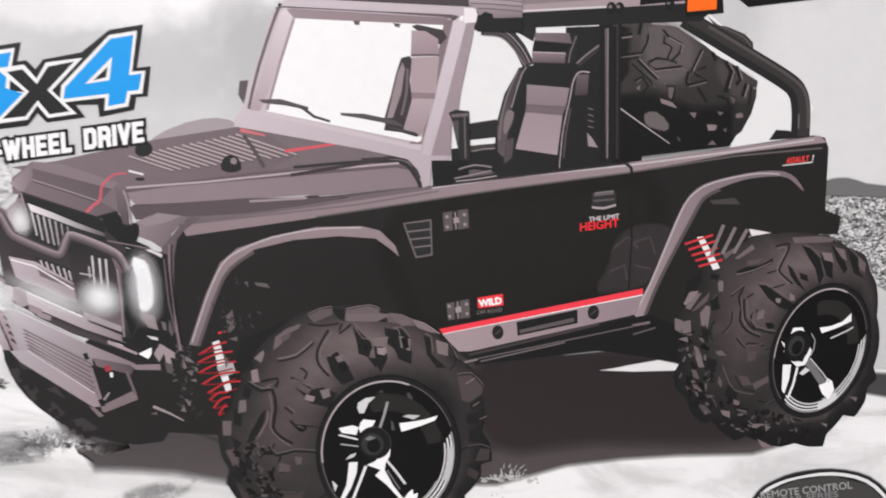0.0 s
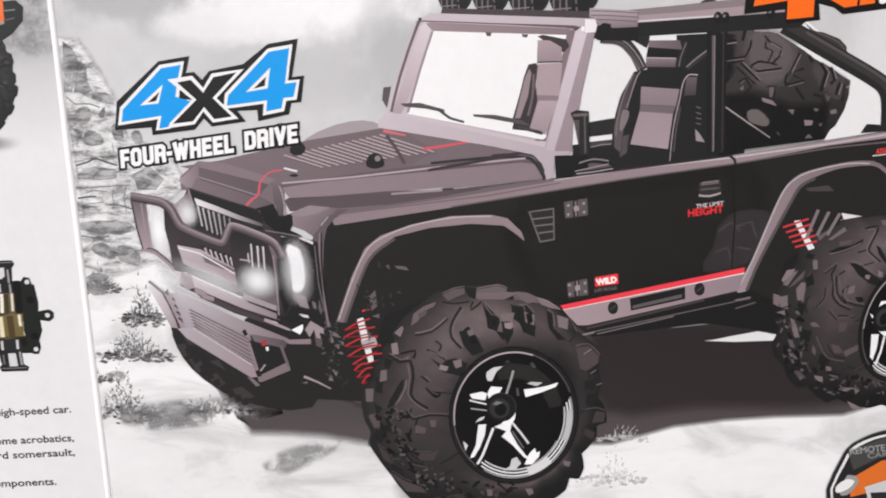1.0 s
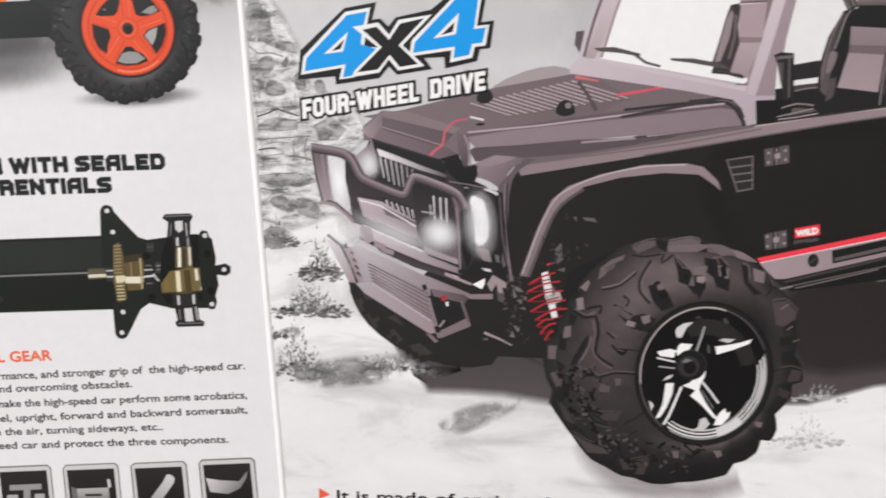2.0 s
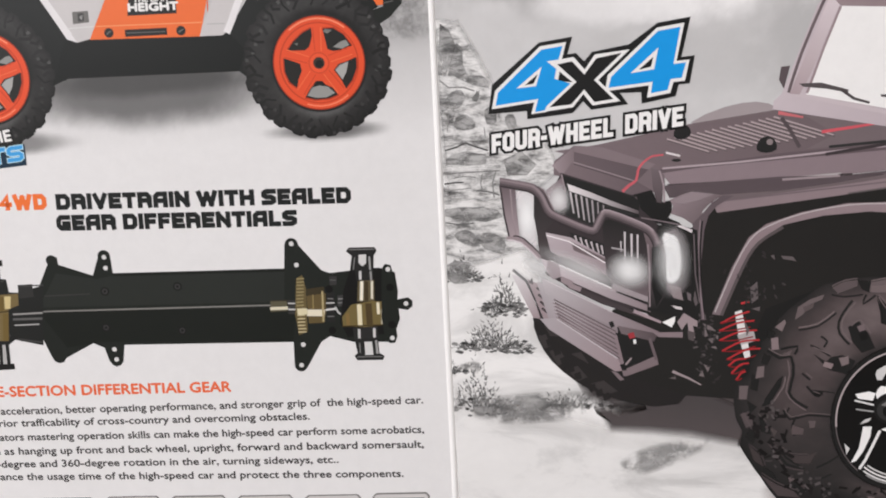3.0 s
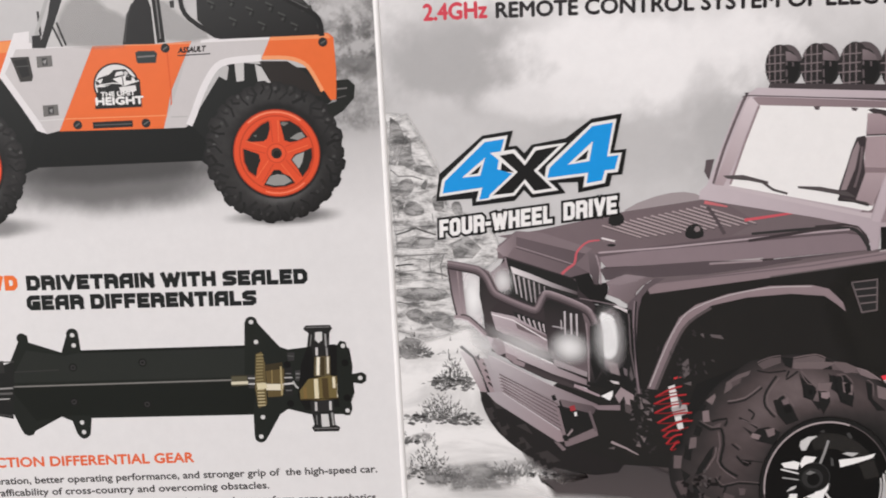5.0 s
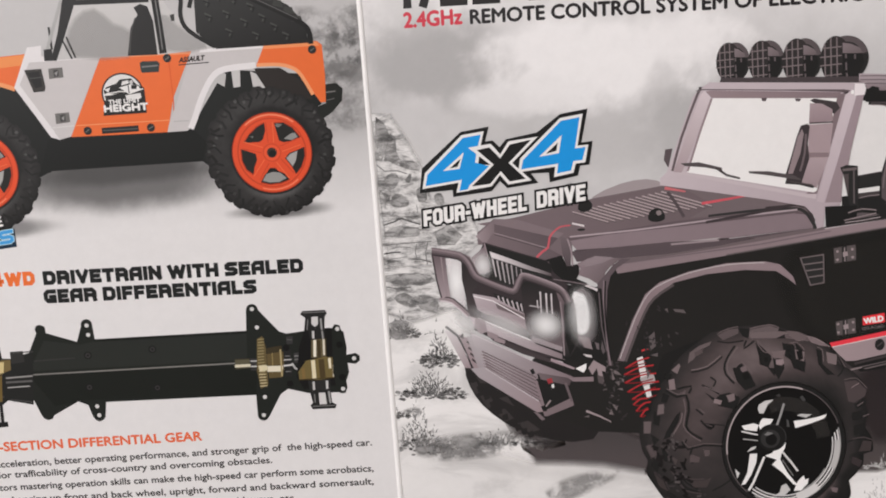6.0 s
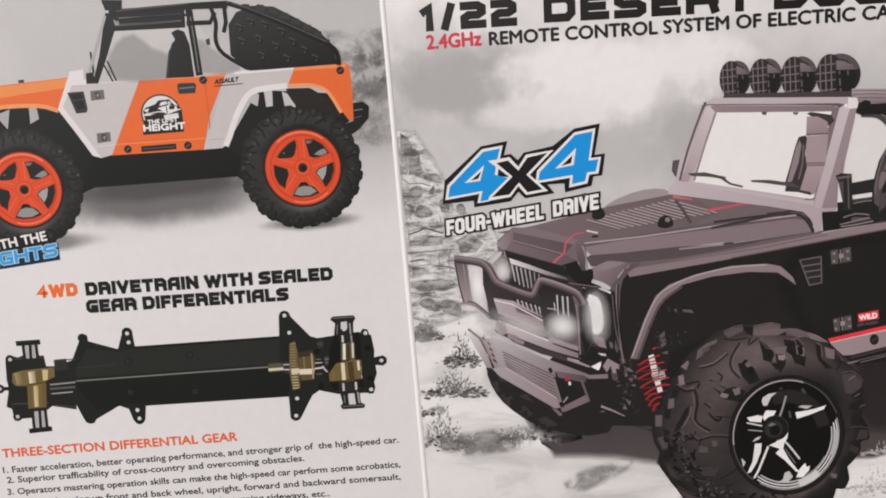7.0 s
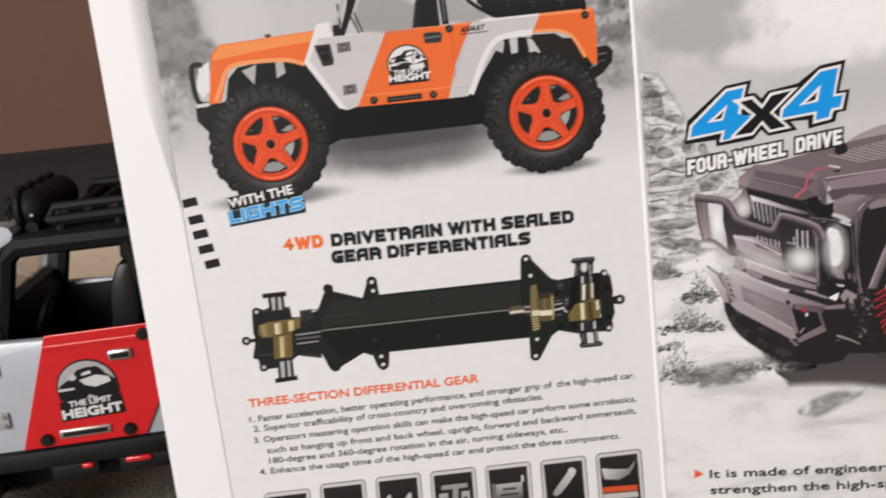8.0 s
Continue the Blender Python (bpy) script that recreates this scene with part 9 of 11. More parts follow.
L.ink(232, [(-77.8, 192.1), (-73.9, 192.9), (-71.7, 192.2), (-70.9, 190.9), (-74.8, 189.8), (-76.6, 191.2)])
L.ink(226, [(-76.6, 193.9), (-74.7, 194.2), (-74.5, 193.2), (-77.1, 192.7)])
L.ink(228, [(-82.6, 191.8), (-80.6, 192.3), (-81.4, 190.8)])
L.ink(230, [(-83.1, 190.5), (-78.6, 190.3), (-78.7, 189.9), (-83.1, 189.9)])
L.ring(200, (-73.8, 193.5), 0.6, 0.6)
L.ink(38, [(-80.2, 190.1), (-78.3, 190.3), (-78.2, 187.7), (-80.2, 187)])
L.line(232, 0.32, [(-82.1, 190.5), (-77.6, 190.9), (-74.1, 190.4), (-70.2, 191.2)])
L.ink(226, [(-76.1, 189.6), (-71.3, 190), (-71.1, 188.4), (-75.9, 188.3)])
L.line(40, 0.32, [(-74.9, 192.6), (-74.8, 190.1)])
L.ink(42, [(-73.9, 192.6), (-72, 192.5), (-72.4, 191.3), (-74, 191.4)])
L.ink(40, [(-83, 188.4), (-69.9, 188.1), (-70, 183.7), (-83.8, 183.7)])
L.word(236, "THE LIMIT", (-81.8, 187.1), (-71.6, 187.1), 1.43, bold=0.04)
L.word(236, "HEIGHT", (-83.5, 184.7), (-69.3, 184.5), 2.39, bold=0.05)
L.begin("printed_window", "pale hazy printed view through the cabin")
L.ink(206, [(-89.1, 223.8), (-64.2, 223.9), (-59.3, 214.8), (-46.2, 202.1), (-61.4, 201.3), (-97.1, 202)], fade=(196, -90))
L.begin("printed_hill", "hazy grey printed hill seen through the cabin")
L.ink(166, [(-91.7, 207.6), (-88.3, 213.4), (-82.8, 215.8), (-77.7, 211), (-72.6, 208.4), (-73.9, 202), (-90, 203.2)], alpha=0.45, feather=1.6, smooth=2)
L.ink(174, [(-61.5, 213), (-57.9, 209.5), (-53.3, 205.8), (-49.1, 202.7), (-60.9, 202.8)], alpha=0.4, feather=1.2, smooth=2)
L.begin("printed_spare_tyre", "dark printed spare tyre under the cage")
L.ink((54, 55, 54), [(-51.2, 217.1), (-48.2, 220.8), (-42.8, 222.5), (-35.8, 221.6), (-29.5, 217.8), (-22.2, 213.2), (-17.9, 207.8), (-16.9, 201.5), (-45.9, 201.7), (-51.6, 207.3)], fade=(36, -90), smooth=1)
L.ink((62, 63, 61), [(-46.6, 221.6), (-46, 223.3), (-43.6, 223), (-43.1, 220.8)], smooth=1)
L.ink((62, 63, 61), [(-41.8, 221), (-41.2, 222.8), (-38.9, 222.4), (-38.4, 220.2)], smooth=1)
L.ink((62, 63, 61), [(-37.9, 219.8), (-37.3, 221.5), (-34.9, 221.2), (-34.4, 219)], smooth=1)
L.ink((62, 63, 61), [(-34.4, 217.9), (-33.8, 219.6), (-31.4, 219.3), (-30.9, 217)], smooth=1)
L.ink((62, 63, 61), [(-30.9, 215.8), (-30.3, 217.5), (-27.9, 217.2), (-27.4, 214.9)], smooth=1)
L.ink((62, 63, 61), [(-27.2, 213.5), (-26.6, 215.2), (-24.3, 214.9), (-23.8, 212.6)], smooth=1)
L.ink((62, 63, 61), [(-24.1, 211.2), (-23.5, 213), (-21.1, 212.6), (-20.6, 210.4)], smooth=1)
L.ink((62, 63, 61), [(-21.6, 208.3), (-21, 210.1), (-18.7, 209.7), (-18.1, 207.4)], smooth=1)
L.line((70, 71, 69), 0.58, [(-48.8, 217.2), (-47, 216.4), (-47.7, 215)])
L.line(30, 0.48, [(-48.5, 216.5), (-46.5, 215.6), (-47.2, 214.4)])
L.line((70, 71, 69), 0.58, [(-44.9, 218.7), (-43.1, 217.9), (-43.8, 216.5)])
L.line(30, 0.48, [(-44.6, 218), (-42.6, 217.1), (-43.3, 215.9)])
L.line((70, 71, 69), 0.58, [(-40.4, 217.5), (-38.6, 216.6), (-39.3, 215.2)])
L.line(30, 0.48, [(-40.1, 216.7), (-38.1, 215.8), (-38.8, 214.6)])
L.line((70, 71, 69), 0.58, [(-35.1, 214.8), (-33.3, 214), (-34, 212.6)])
L.line(30, 0.48, [(-34.8, 214.1), (-32.8, 213.2), (-33.5, 212)])
L.line((70, 71, 69), 0.58, [(-48.4, 212.7), (-46.6, 211.8), (-47.3, 210.4)])
L.line(30, 0.48, [(-48.1, 211.9), (-46.1, 211), (-46.8, 209.8)])
L.line((70, 71, 69), 0.58, [(-42.7, 213.1), (-41, 212.2), (-41.7, 210.8)])
L.line(30, 0.48, [(-42.4, 212.4), (-40.5, 211.5), (-41.2, 210.3)])
L.line((70, 71, 69), 0.58, [(-37.4, 210.3), (-35.7, 209.4), (-36.4, 208)])
L.line(30, 0.48, [(-37.1, 209.6), (-35.2, 208.7), (-35.9, 207.4)])
L.line((70, 71, 69), 0.58, [(-31.7, 211.3), (-30, 210.4), (-30.7, 209)])
L.line(30, 0.48, [(-31.4, 210.5), (-29.5, 209.7), (-30.2, 208.4)])
L.line((70, 71, 69), 0.58, [(-28.3, 208.3), (-26.5, 207.4), (-27.3, 206)])
L.line(30, 0.48, [(-28, 207.5), (-26.1, 206.6), (-26.8, 205.4)])
L.line((70, 71, 69), 0.58, [(-42.4, 207.6), (-40.6, 206.7), (-41.4, 205.3)])
L.line(30, 0.48, [(-42.1, 206.9), (-40.2, 206), (-40.9, 204.7)])
L.line((70, 71, 69), 0.58, [(-34.2, 206), (-32.4, 205.1), (-33.1, 203.7)])
L.line(30, 0.48, [(-33.9, 205.3), (-31.9, 204.4), (-32.6, 203.1)])
L.line((70, 71, 69), 0.58, [(-24.9, 205.3), (-23.1, 204.4), (-23.8, 203)])
L.line(30, 0.48, [(-24.6, 204.5), (-22.6, 203.6), (-23.3, 202.4)])
L.begin("printed_seat", "dark printed seat back")
L.ink(40, [(-70.2, 216.1), (-68, 217), (-65.9, 216.1), (-64.6, 211.6), (-64.4, 201.3), (-73.8, 201.6), (-71.9, 210), (-69.2, 213.8)], smooth=1)
L.line(72, 0.38, [(-70, 213), (-71.9, 208.6), (-73.1, 202.2)], smooth=2)
L.begin("printed_roll_cage", "black printed tubular roll cage")
L.ink(36, [(-91, 224), (-87.2, 224), (-88.6, 218.2), (-92.9, 208.8), (-96.4, 201.7), (-98.2, 201.9), (-94.8, 210.5)])
L.ink(40, [(-89.8, 225.1), (-51.2, 224.3), (-50.7, 222.3), (-64.9, 223), (-65.3, 217.3), (-89.4, 218.1)])
L.line((158, 157, 156), 0.55, [(-86.8, 221.9), (-76.4, 221.7), (-66.2, 221.5)])
L.line((104, 104, 103), 0.4, [(-86.6, 220), (-76.6, 219.7), (-66.4, 219.6)])
L.ink((150, 149, 148), [(-88.6, 221.7), (-87, 221.8), (-86.7, 219.2), (-88.1, 218.8)])
L.line(36, 1.73, [(-89.3, 223.8), (-77.2, 224.1), (-63.2, 224.2), (-50.8, 223.9)])
L.line(36, 1.54, [(-89, 219.1), (-78.8, 219), (-68.2, 218.8)])
L.line(36, 0.77, [(-88, 221.6), (-77.5, 221.6), (-64.5, 221.3)])
L.line(92, 0.31, [(-87.4, 224.4), (-63.1, 224.8)])
L.line(86, 0.27, [(-87.9, 219.6), (-68.5, 219.4)])
L.line(36, 2.3, [(-63.6, 224.2), (-63.1, 213.3), (-62.6, 201.6)])
L.line(120, 0.38, [(-63.3, 220.6), (-62.9, 211.5), (-62.7, 202.7)])
L.line(36, 1.54, [(-64.8, 218.6), (-57, 218.3), (-55.2, 221.4)])
L.line(36, 1.34, [(-56.4, 223.3), (-55.2, 218.1), (-55.9, 212.4), (-53.8, 207.8), (-46.2, 202.4)], smooth=3)
L.line(36, 1.34, [(-51.9, 223.6), (-51.9, 217.9), (-53, 214.7)])
L.line(34, 1.54, [(-50.8, 223.9), (-44, 221.2), (-31.7, 215.1), (-20.2, 208.7), (-16.8, 205.5), (-16.3, 201.1)], smooth=3)
L.line(92, 0.31, [(-49.3, 223.8), (-43.1, 221.3), (-31.3, 215.4), (-19.7, 209)], smooth=2)
L.line(40, 0.58, [(-93.9, 208.2), (-91.4, 201.9)])
L.line(40, 0.58, [(-92.4, 208.8), (-90.3, 202.2)])
L.ink(38, [(-91.8, 228.4), (-84.9, 227.8), (-85.3, 224.8), (-90.8, 224.9)])
L.ink(38, [(-100, 205.4), (-97.5, 205.5), (-97.3, 201.8), (-100.3, 201.9)])
L.line(46, 0.67, [(-97.5, 212.1), (-97.4, 205.2)])
L.line((176, 176, 175), 0.96, [(-91.1, 223.3), (-96, 212), (-98.8, 205.6)])
L.ink((60, 60, 59), [(-59.2, 213), (-57.8, 213.3), (-57.9, 211.1), (-59, 211.2)])
L.begin("printed_front_guard", "black printed front guard and lamp")
L.ink(225, [(-146.1, 196.8), (-142.4, 198.3), (-143.6, 189), (-146.3, 186.5), (-148.1, 189.5)], smooth=1)
L.line((48, 44, 44), 1.79, [(-144.8, 197.4), (-148.3, 197.4), (-148.9, 191.5), (-148, 185.4), (-144.4, 184.4)], smooth=3)
L.ink(40, [(-149.4, 184), (-144.4, 184.2), (-138.9, 184.7), (-140, 178.1), (-145.5, 174), (-149.5, 179.2)])
L.ink(210, [(-149.3, 184.7), (-144.6, 185), (-144.5, 183.8), (-149.1, 183.6)])


def flat_wheel(at):
    """A lugged tyre with an orange five-spoke rim, seen square from the side."""
    x, y = at
    rnd = random.Random(int(-x))
    L.begin("printed_orange_wheel", "printed lugged tyre with an orange five-spoke rim")
    mid, edge = (x - 0.6, y + 0.1), []
    for k in range(26):
        a, r = 360 / 26 * k + rnd.uniform(-2, 2), 20.5 + rnd.uniform(-0.25, 0.35)
        edge += [on_ellipse(mid, r * q, r * q, 0, a + d) for d, q in ((-5.2, 0.972), (-3.6, 1.0), (3.2, 1.005), (4.8, 0.972))]
    tyre_tones(L, mid, edge, (at, 12.2, 12.2, 0), ((0, (40, 44, 50, 58, 52, 44)), (45, (38, 42, 56, 62, 54, 42)), (90, (36, 40, 66, 70, 58, 46)), (135, (38, 48, 64, 66, 60, 46)), (180, (44, 56, 58, 60, 54, 44)), (225, (56, 70, 60, 54, 48, 40)), (270, (86, 104, 62, 50, 42, 34)), (315, (74, 76, 56, 48, 42, 36))), 21, 420, 30, 0.0)
    for k in range(52):
        a, tall = 360 / 52 * k + rnd.uniform(-2, 2), 1.0 if k % 2 else 0.6
        r0, r1 = 20.0 - 4.6 * tall, 20.4 - rnd.uniform(0, 1.0)
        lean = rnd.choice((-4, -2, 3, 5))
        L.line(rnd.uniform(34, 44), rnd.uniform(0.5, 1.0), [on_ellipse(mid, r0, r0, 0, a + lean), on_ellipse(mid, (r0 + r1) / 2, (r0 + r1) / 2, 0, a - lean * 0.4), on_ellipse(mid, r1, r1, 0, a)])
        if rnd.random() < 0.7:
            q = rnd.uniform(16.2, 19.4)
            L.ink(rnd.uniform(62, 84) * (0.78 if 200 < a % 360 < 340 else 1.0), [on_ellipse(mid, q, q, 0, a + 1.6), on_ellipse(mid, q + 0.9, q + 0.9, 0, a + 1.4), on_ellipse(mid, q + 0.8, q + 0.8, 0, a + 4.4), on_ellipse(mid, q - 0.2, q - 0.2, 0, a + 4.0)])
    L.ring((38, 38, 37), at, 13.3, 13.3, 0, inner=0.93)
    L.ring((150, 50, 30), at, 12.75, 12.75, 0, n=60)
    L.ring((226, 84, 50), at, 12.45, 12.45, 0, n=60)
    L.ring((196, 68, 40), at, 11.0, 11.0, 0, inner=0.965, n=60)
    L.ink((176, 60, 36), [(x + -8.8, y + 3.8), (x + -6.8, y + 6.3), (x + -4.1, y + 8.6), (x + -1.6, y + 9.7), (x + -1.4, y + 7.3), (x + -2.4, y + 4.6), (x + -3.6, y + 3.7)], 1)
    L.ink((176, 60, 36), [(x + -9.9, y + 1.8), (x + -8.5, y + 1.2), (x + -5.4, y + 0), (x + -5, y + -1.9), (x + -6.2, y + -4.4), (x + -6.7, y + -6.7), (x + -8.8, y + -5), (x + -9.9, y + -2)], 1)
    L.ink((176, 60, 36), [(x + -4.6, y + -9.5), (x + -3.1, y + -7.1), (x + -1.9, y + -5.9), (x + 1, y + -5.9), (x + 3.5, y + -7.1), (x + 4.9, y + -9.1), (x + 2, y + -10.1), (x + -1.6, y + -10.2)], 1)
    L.ink((176, 60, 36), [(x + 4.2, y + -2.2), (x + 5.6, y + -0.5), (x + 7.6, y + 0), (x + 10.7, y + 1.1), (x + 10.7, y + -1.7), (x + 9.2, y + -5.1), (x + 7.2, y + -7.4), (x + 6, y + -4.8)], 1)
    L.ink((176, 60, 36), [(x + 1.6, y + 9.4), (x + 4.7, y + 9.4), (x + 7.4, y + 7.5), (x + 9.6, y + 4.3), (x + 7.8, y + 3.5), (x + 4.2, y + 3.2), (x + 2.7, y + 3.7), (x + 2.2, y + 6.5)], 1)
    L.ink((40, 40, 38), [(x + -8.5, y + 3.6), (x + -6.6, y + 6.1), (x + -3.9, y + 8.3), (x + -1.5, y + 9.4), (x + -1.4, y + 7.1), (x + -2.4, y + 4.4), (x + -3.5, y + 3.6)], 1)
    L.ink((40, 40, 38), [(x + -9.6, y + 1.7), (x + -8.2, y + 1.2), (x + -5.2, y + 0), (x + -4.9, y + -1.9), (x + -6, y + -4.3), (x + -6.5, y + -6.4), (x + -8.5, y + -4.8), (x + -9.6, y + -2)], 1)
    L.ink((40, 40, 38), [(x + -4.4, y + -9.1), (x + -3, y + -6.9), (x + -1.8, y + -5.7), (x + 1, y + -5.7), (x + 3.4, y + -6.9), (x + 4.7, y + -8.8), (x + 2, y + -9.7), (x + -1.5, y + -9.9)], 1)
    L.ink((40, 40, 38), [(x + 4, y + -2.1), (x + 5.4, y + -0.5), (x + 7.3, y + 0), (x + 10.3, y + 1.1), (x + 10.3, y + -1.7), (x + 8.9, y + -5), (x + 7, y + -7.2), (x + 5.8, y + -4.7)], 1)
    L.ink((40, 40, 38), [(x + 1.6, y + 9.1), (x + 4.5, y + 9.1), (x + 7.2, y + 7.3), (x + 9.3, y + 4.2), (x + 7.5, y + 3.3), (x + 4.1, y + 3), (x + 2.6, y + 3.6), (x + 2.1, y + 6.3)], 1)
    L.ink((150, 150, 147), [(x + -3.8, y + -8.7), (x + -2.4, y + -6.6), (x + -0.3, y + -6.1), (x + 2, y + -6.5), (x + 3.9, y + -8.3), (x + 1.4, y + -9.4), (x + -1.5, y + -9.4)], 1)
    L.ink((34, 34, 33), [(x + -2, y + -5.7), (x + -1.1, y + -4.8), (x + 0.6, y + -4.9), (x + 1.4, y + -5.9)], 1)
    L.ink((168, 168, 165), [(x + 4.4, y + -2.1), (x + 5.7, y + -0.8), (x + 8.1, y + 0), (x + 7.4, y + -2.8), (x + 6.2, y + -4.8)], 1)
    L.ink((144, 144, 141), [(x + 4.2, y + 4.1), (x + 6.4, y + 5.5), (x + 7.8, y + 5.8), (x + 8.7, y + 4.4), (x + 6.6, y + 3.5)], 1)
    L.ink((120, 120, 117), [(x + 1.7, y + 8.3), (x + 2.3, y + 9), (x + 4.2, y + 8.6), (x + 2.8, y + 7.7)], 1)
    L.ink((110, 112, 108), [(x + -6.5, y + 5.5), (x + -5.4, y + 5.6), (x + -5.6, y + 4.9)], 1)
    for a in (90, 162, 234, 306, 18):
        for d in (-6.5, 6.5):
            L.line((236, 108, 70) if d < 0 else (206, 72, 44), 0.3, [on_ellipse(at, 3.3, 3.3, 0, a + d * 2.4), on_ellipse(at, 9.6, 9.6, 0, a + d)])
    L.ring((208, 74, 44), at, 2.9, 2.9, 0, n=24)
    L.ring((232, 90, 56), at, 2.55, 2.55, 0, n=24)
    L.ring((62, 54, 48), at, 1.6, 1.6, 0, n=16)
    L.ring((30, 30, 29), (x + 0.1, y - 0.3), 1.1, 1.1, 0, n=14)
    L.line((246, 140, 106), 0.45, [on_ellipse(at, 11.9, 11.9, 0, a) for a in range(50, 140, 10)])
    L.line((246, 132, 98), 0.4, [on_ellipse(at, 11.7, 11.7, 0, a) for a in range(250, 320, 10)])


flat_wheel((-31.8, 168.5))
flat_wheel((-126.2, 168.8))
L.begin("printed_lights_note", "white and blue printed lettering on black")
L.ink(36, [(-143.7, 152.2), (-120.4, 154.3), (-120.7, 149.9), (-143.5, 147.4)])
L.ink((30, 52, 70), [(-144.7, 147.2), (-117.5, 150), (-117.6, 144), (-144.3, 141.9)])
L.word(236, "WITH THE", (-143.5, 148.4), (-120.9, 151), 3.37, bold=0.03)
L.block((70, 160, 222), "LIGHTS", (-144.2, 143.1), (-117.8, 145.4), 4.37, stroke=0.25, gap=0.1, shear=0.08, edge=((190, 224, 240), 0.24))
L.begin("printed_mark", "upright row of black printed strokes")
L.line(40, 2.98, [(-159.4, 151.7), (-154.2, 152.3)])
L.line(40, 2.98, [(-158.3, 145.6), (-153.1, 146.2)])
L.line(40, 2.98, [(-157.6, 140.3), (-152.4, 140.9)])
L.line(40, 2.98, [(-156.6, 134.9), (-151.3, 135.5)])
L.line(40, 2.98, [(-155.3, 129.4), (-150.1, 130)])
L.begin("printed_heading", "orange and black printed heading")
L.block((238, 118, 60), "4WD", (-127.5, 131.3), (-113.3, 131), 4.6, stroke=0.31, gap=0.07)
L.block((34, 36, 36), "DRIVETRAIN WITH SEALED", (-110.6, 130.8), (-25.5, 129.4), 4.6, stroke=0.31, gap=0.07)
L.block((34, 36, 36), "GEAR DIFFERENTIALS", (-111.2, 124.7), (-41.3, 123.5), 4.6, stroke=0.31, gap=0.07)
L.begin("printed_caption", "orange printed caption line")
L.word((230, 108, 68), "THREE-SECTION DIFFERENTIAL GEAR", (-148.4, 75.1), (-64.7, 74.7), 3.37, bold=0.034)
L.begin("printed_paragraph", "small grey printed lines of text")
L.word((72, 70, 70), "1. Faster acceleration, better operating performance, and stronger grip of  the high-speed car.", (-149, 69.4), (-8.3, 69.5), 2.41, bold=0.026)
L.begin("printed_text_line", "small dark printed line of text")
L.word((62, 60, 60), "2. Superior trafficability of cross-country and overcoming obstacles.", (-148.2, 65.6), (-42.1, 65.4), 2.38, bold=0.026)
L.begin("printed_text_line", "small dark printed line of text")
L.word((62, 60, 60), "3. Operators mastering operation skills can make the high-speed car perform some acrobatics,", (-148.7, 61.2), (-8.5, 60.4), 2.38, bold=0.026)
L.begin("printed_text_line", "small dark printed line of text")
L.word((62, 60, 60), "such as hanging up front and back wheel, upright, forward and backward somersault,", (-144.6, 56.7), (-8.8, 55.8), 2.38, bold=0.026)
L.begin("printed_text_line", "small dark printed line of text")
L.word((62, 60, 60), "180-degree and 360-degree rotation in the air, turning sideways, etc..", (-144.4, 52.6), (-34.5, 51.6), 2.38, bold=0.026)
L.begin("printed_text_line", "small dark printed line of text")
L.word((62, 60, 60), "4. Enhance the usage time of the high-speed car and protect the three components.", (-148.6, 48.6), (-15.3, 46.7), 2.38, bold=0.026)

# ---- print on the flap: the drivetrain seen from below ----
L.begin("printed_drivetrain", "black printed drivetrain plate")
L.ink((36, 39, 36), [(-118.9, 108.2), (-114.8, 116.1), (-113.9, 117.4), (-112.3, 117), (-112.2, 114.8), (-102.3, 111.2), (-100.6, 115.6), (-99.3, 117.9), (-96.9, 117.8), (-96.5, 115.8), (-96.3, 111.7), (-46.1, 111.3), (-45.5, 118.3), (-44.4, 119.9), (-42.4, 119.8), (-41.4, 117.8), (-35.4, 110.4), (-33, 109.5), (-26.3, 110.1), (-18.2, 108.9), (-14.9, 108.8), (-14.3, 102.1), (-14.4, 95.3), (-15.8, 88.5), (-27.7, 88.9), (-34.3, 90.8), (-36.9, 89.2), (-41.6, 81.5), (-43.8, 80.4), (-45.3, 82.5), (-45.1, 89.4), (-95.3, 90.1), (-96.2, 84.9), (-98.4, 83.4), (-100.3, 85.2), (-101.4, 89.4), (-104.6, 90.9), (-113.3, 86.6), (-114.1, 85.3), (-116.9, 85.7), (-117.7, 87.3), (-120.5, 95.3), (-126.2, 92), (-128.7, 99)])
L.ink((44, 47, 44), [(-96.4, 111), (-46.1, 110.6), (-46.8, 101.5), (-119.6, 102.2), (-113.2, 112.3), (-101.5, 110.2)])
L.line((26, 27, 26), 0.32, [(-96.4, 111), (-46.1, 110.6)])
L.ink((30, 33, 30), [(-119.8, 100.8), (-50.3, 99.9), (-43.8, 98), (-45.1, 89.8), (-102, 91.2), (-112.6, 89.8), (-118.4, 98.7)])
L.line((128, 126, 122), 0.48, [(-123.2, 101), (-50.2, 100.6)])
L.line(60, 0.32, [(-117.5, 105.6), (-103.8, 105.8)])
L.ring((36, 39, 36), (-98.4, 116.7), 1.9, 1.9, n=20)
L.ring((36, 39, 36), (-43.5, 118.2), 1.9, 1.9, n=20)
L.ring((36, 39, 36), (-98.2, 85.5), 1.9, 1.9, n=20)
L.ring((36, 39, 36), (-43.4, 82.3), 1.9, 1.9, n=20)
L.ring((36, 39, 36), (-114.1, 116.1), 1.6, 1.6, n=20)
L.ring((36, 39, 36), (-115.4, 86.7), 1.6, 1.6, n=20)
L.ring(216, (-98.4, 116.5), 0.7, 0.7, n=14)
L.ring(216, (-98.3, 113.3), 0.7, 0.7, n=14)
L.ring(216, (-43.5, 118.4), 0.7, 0.7, n=14)
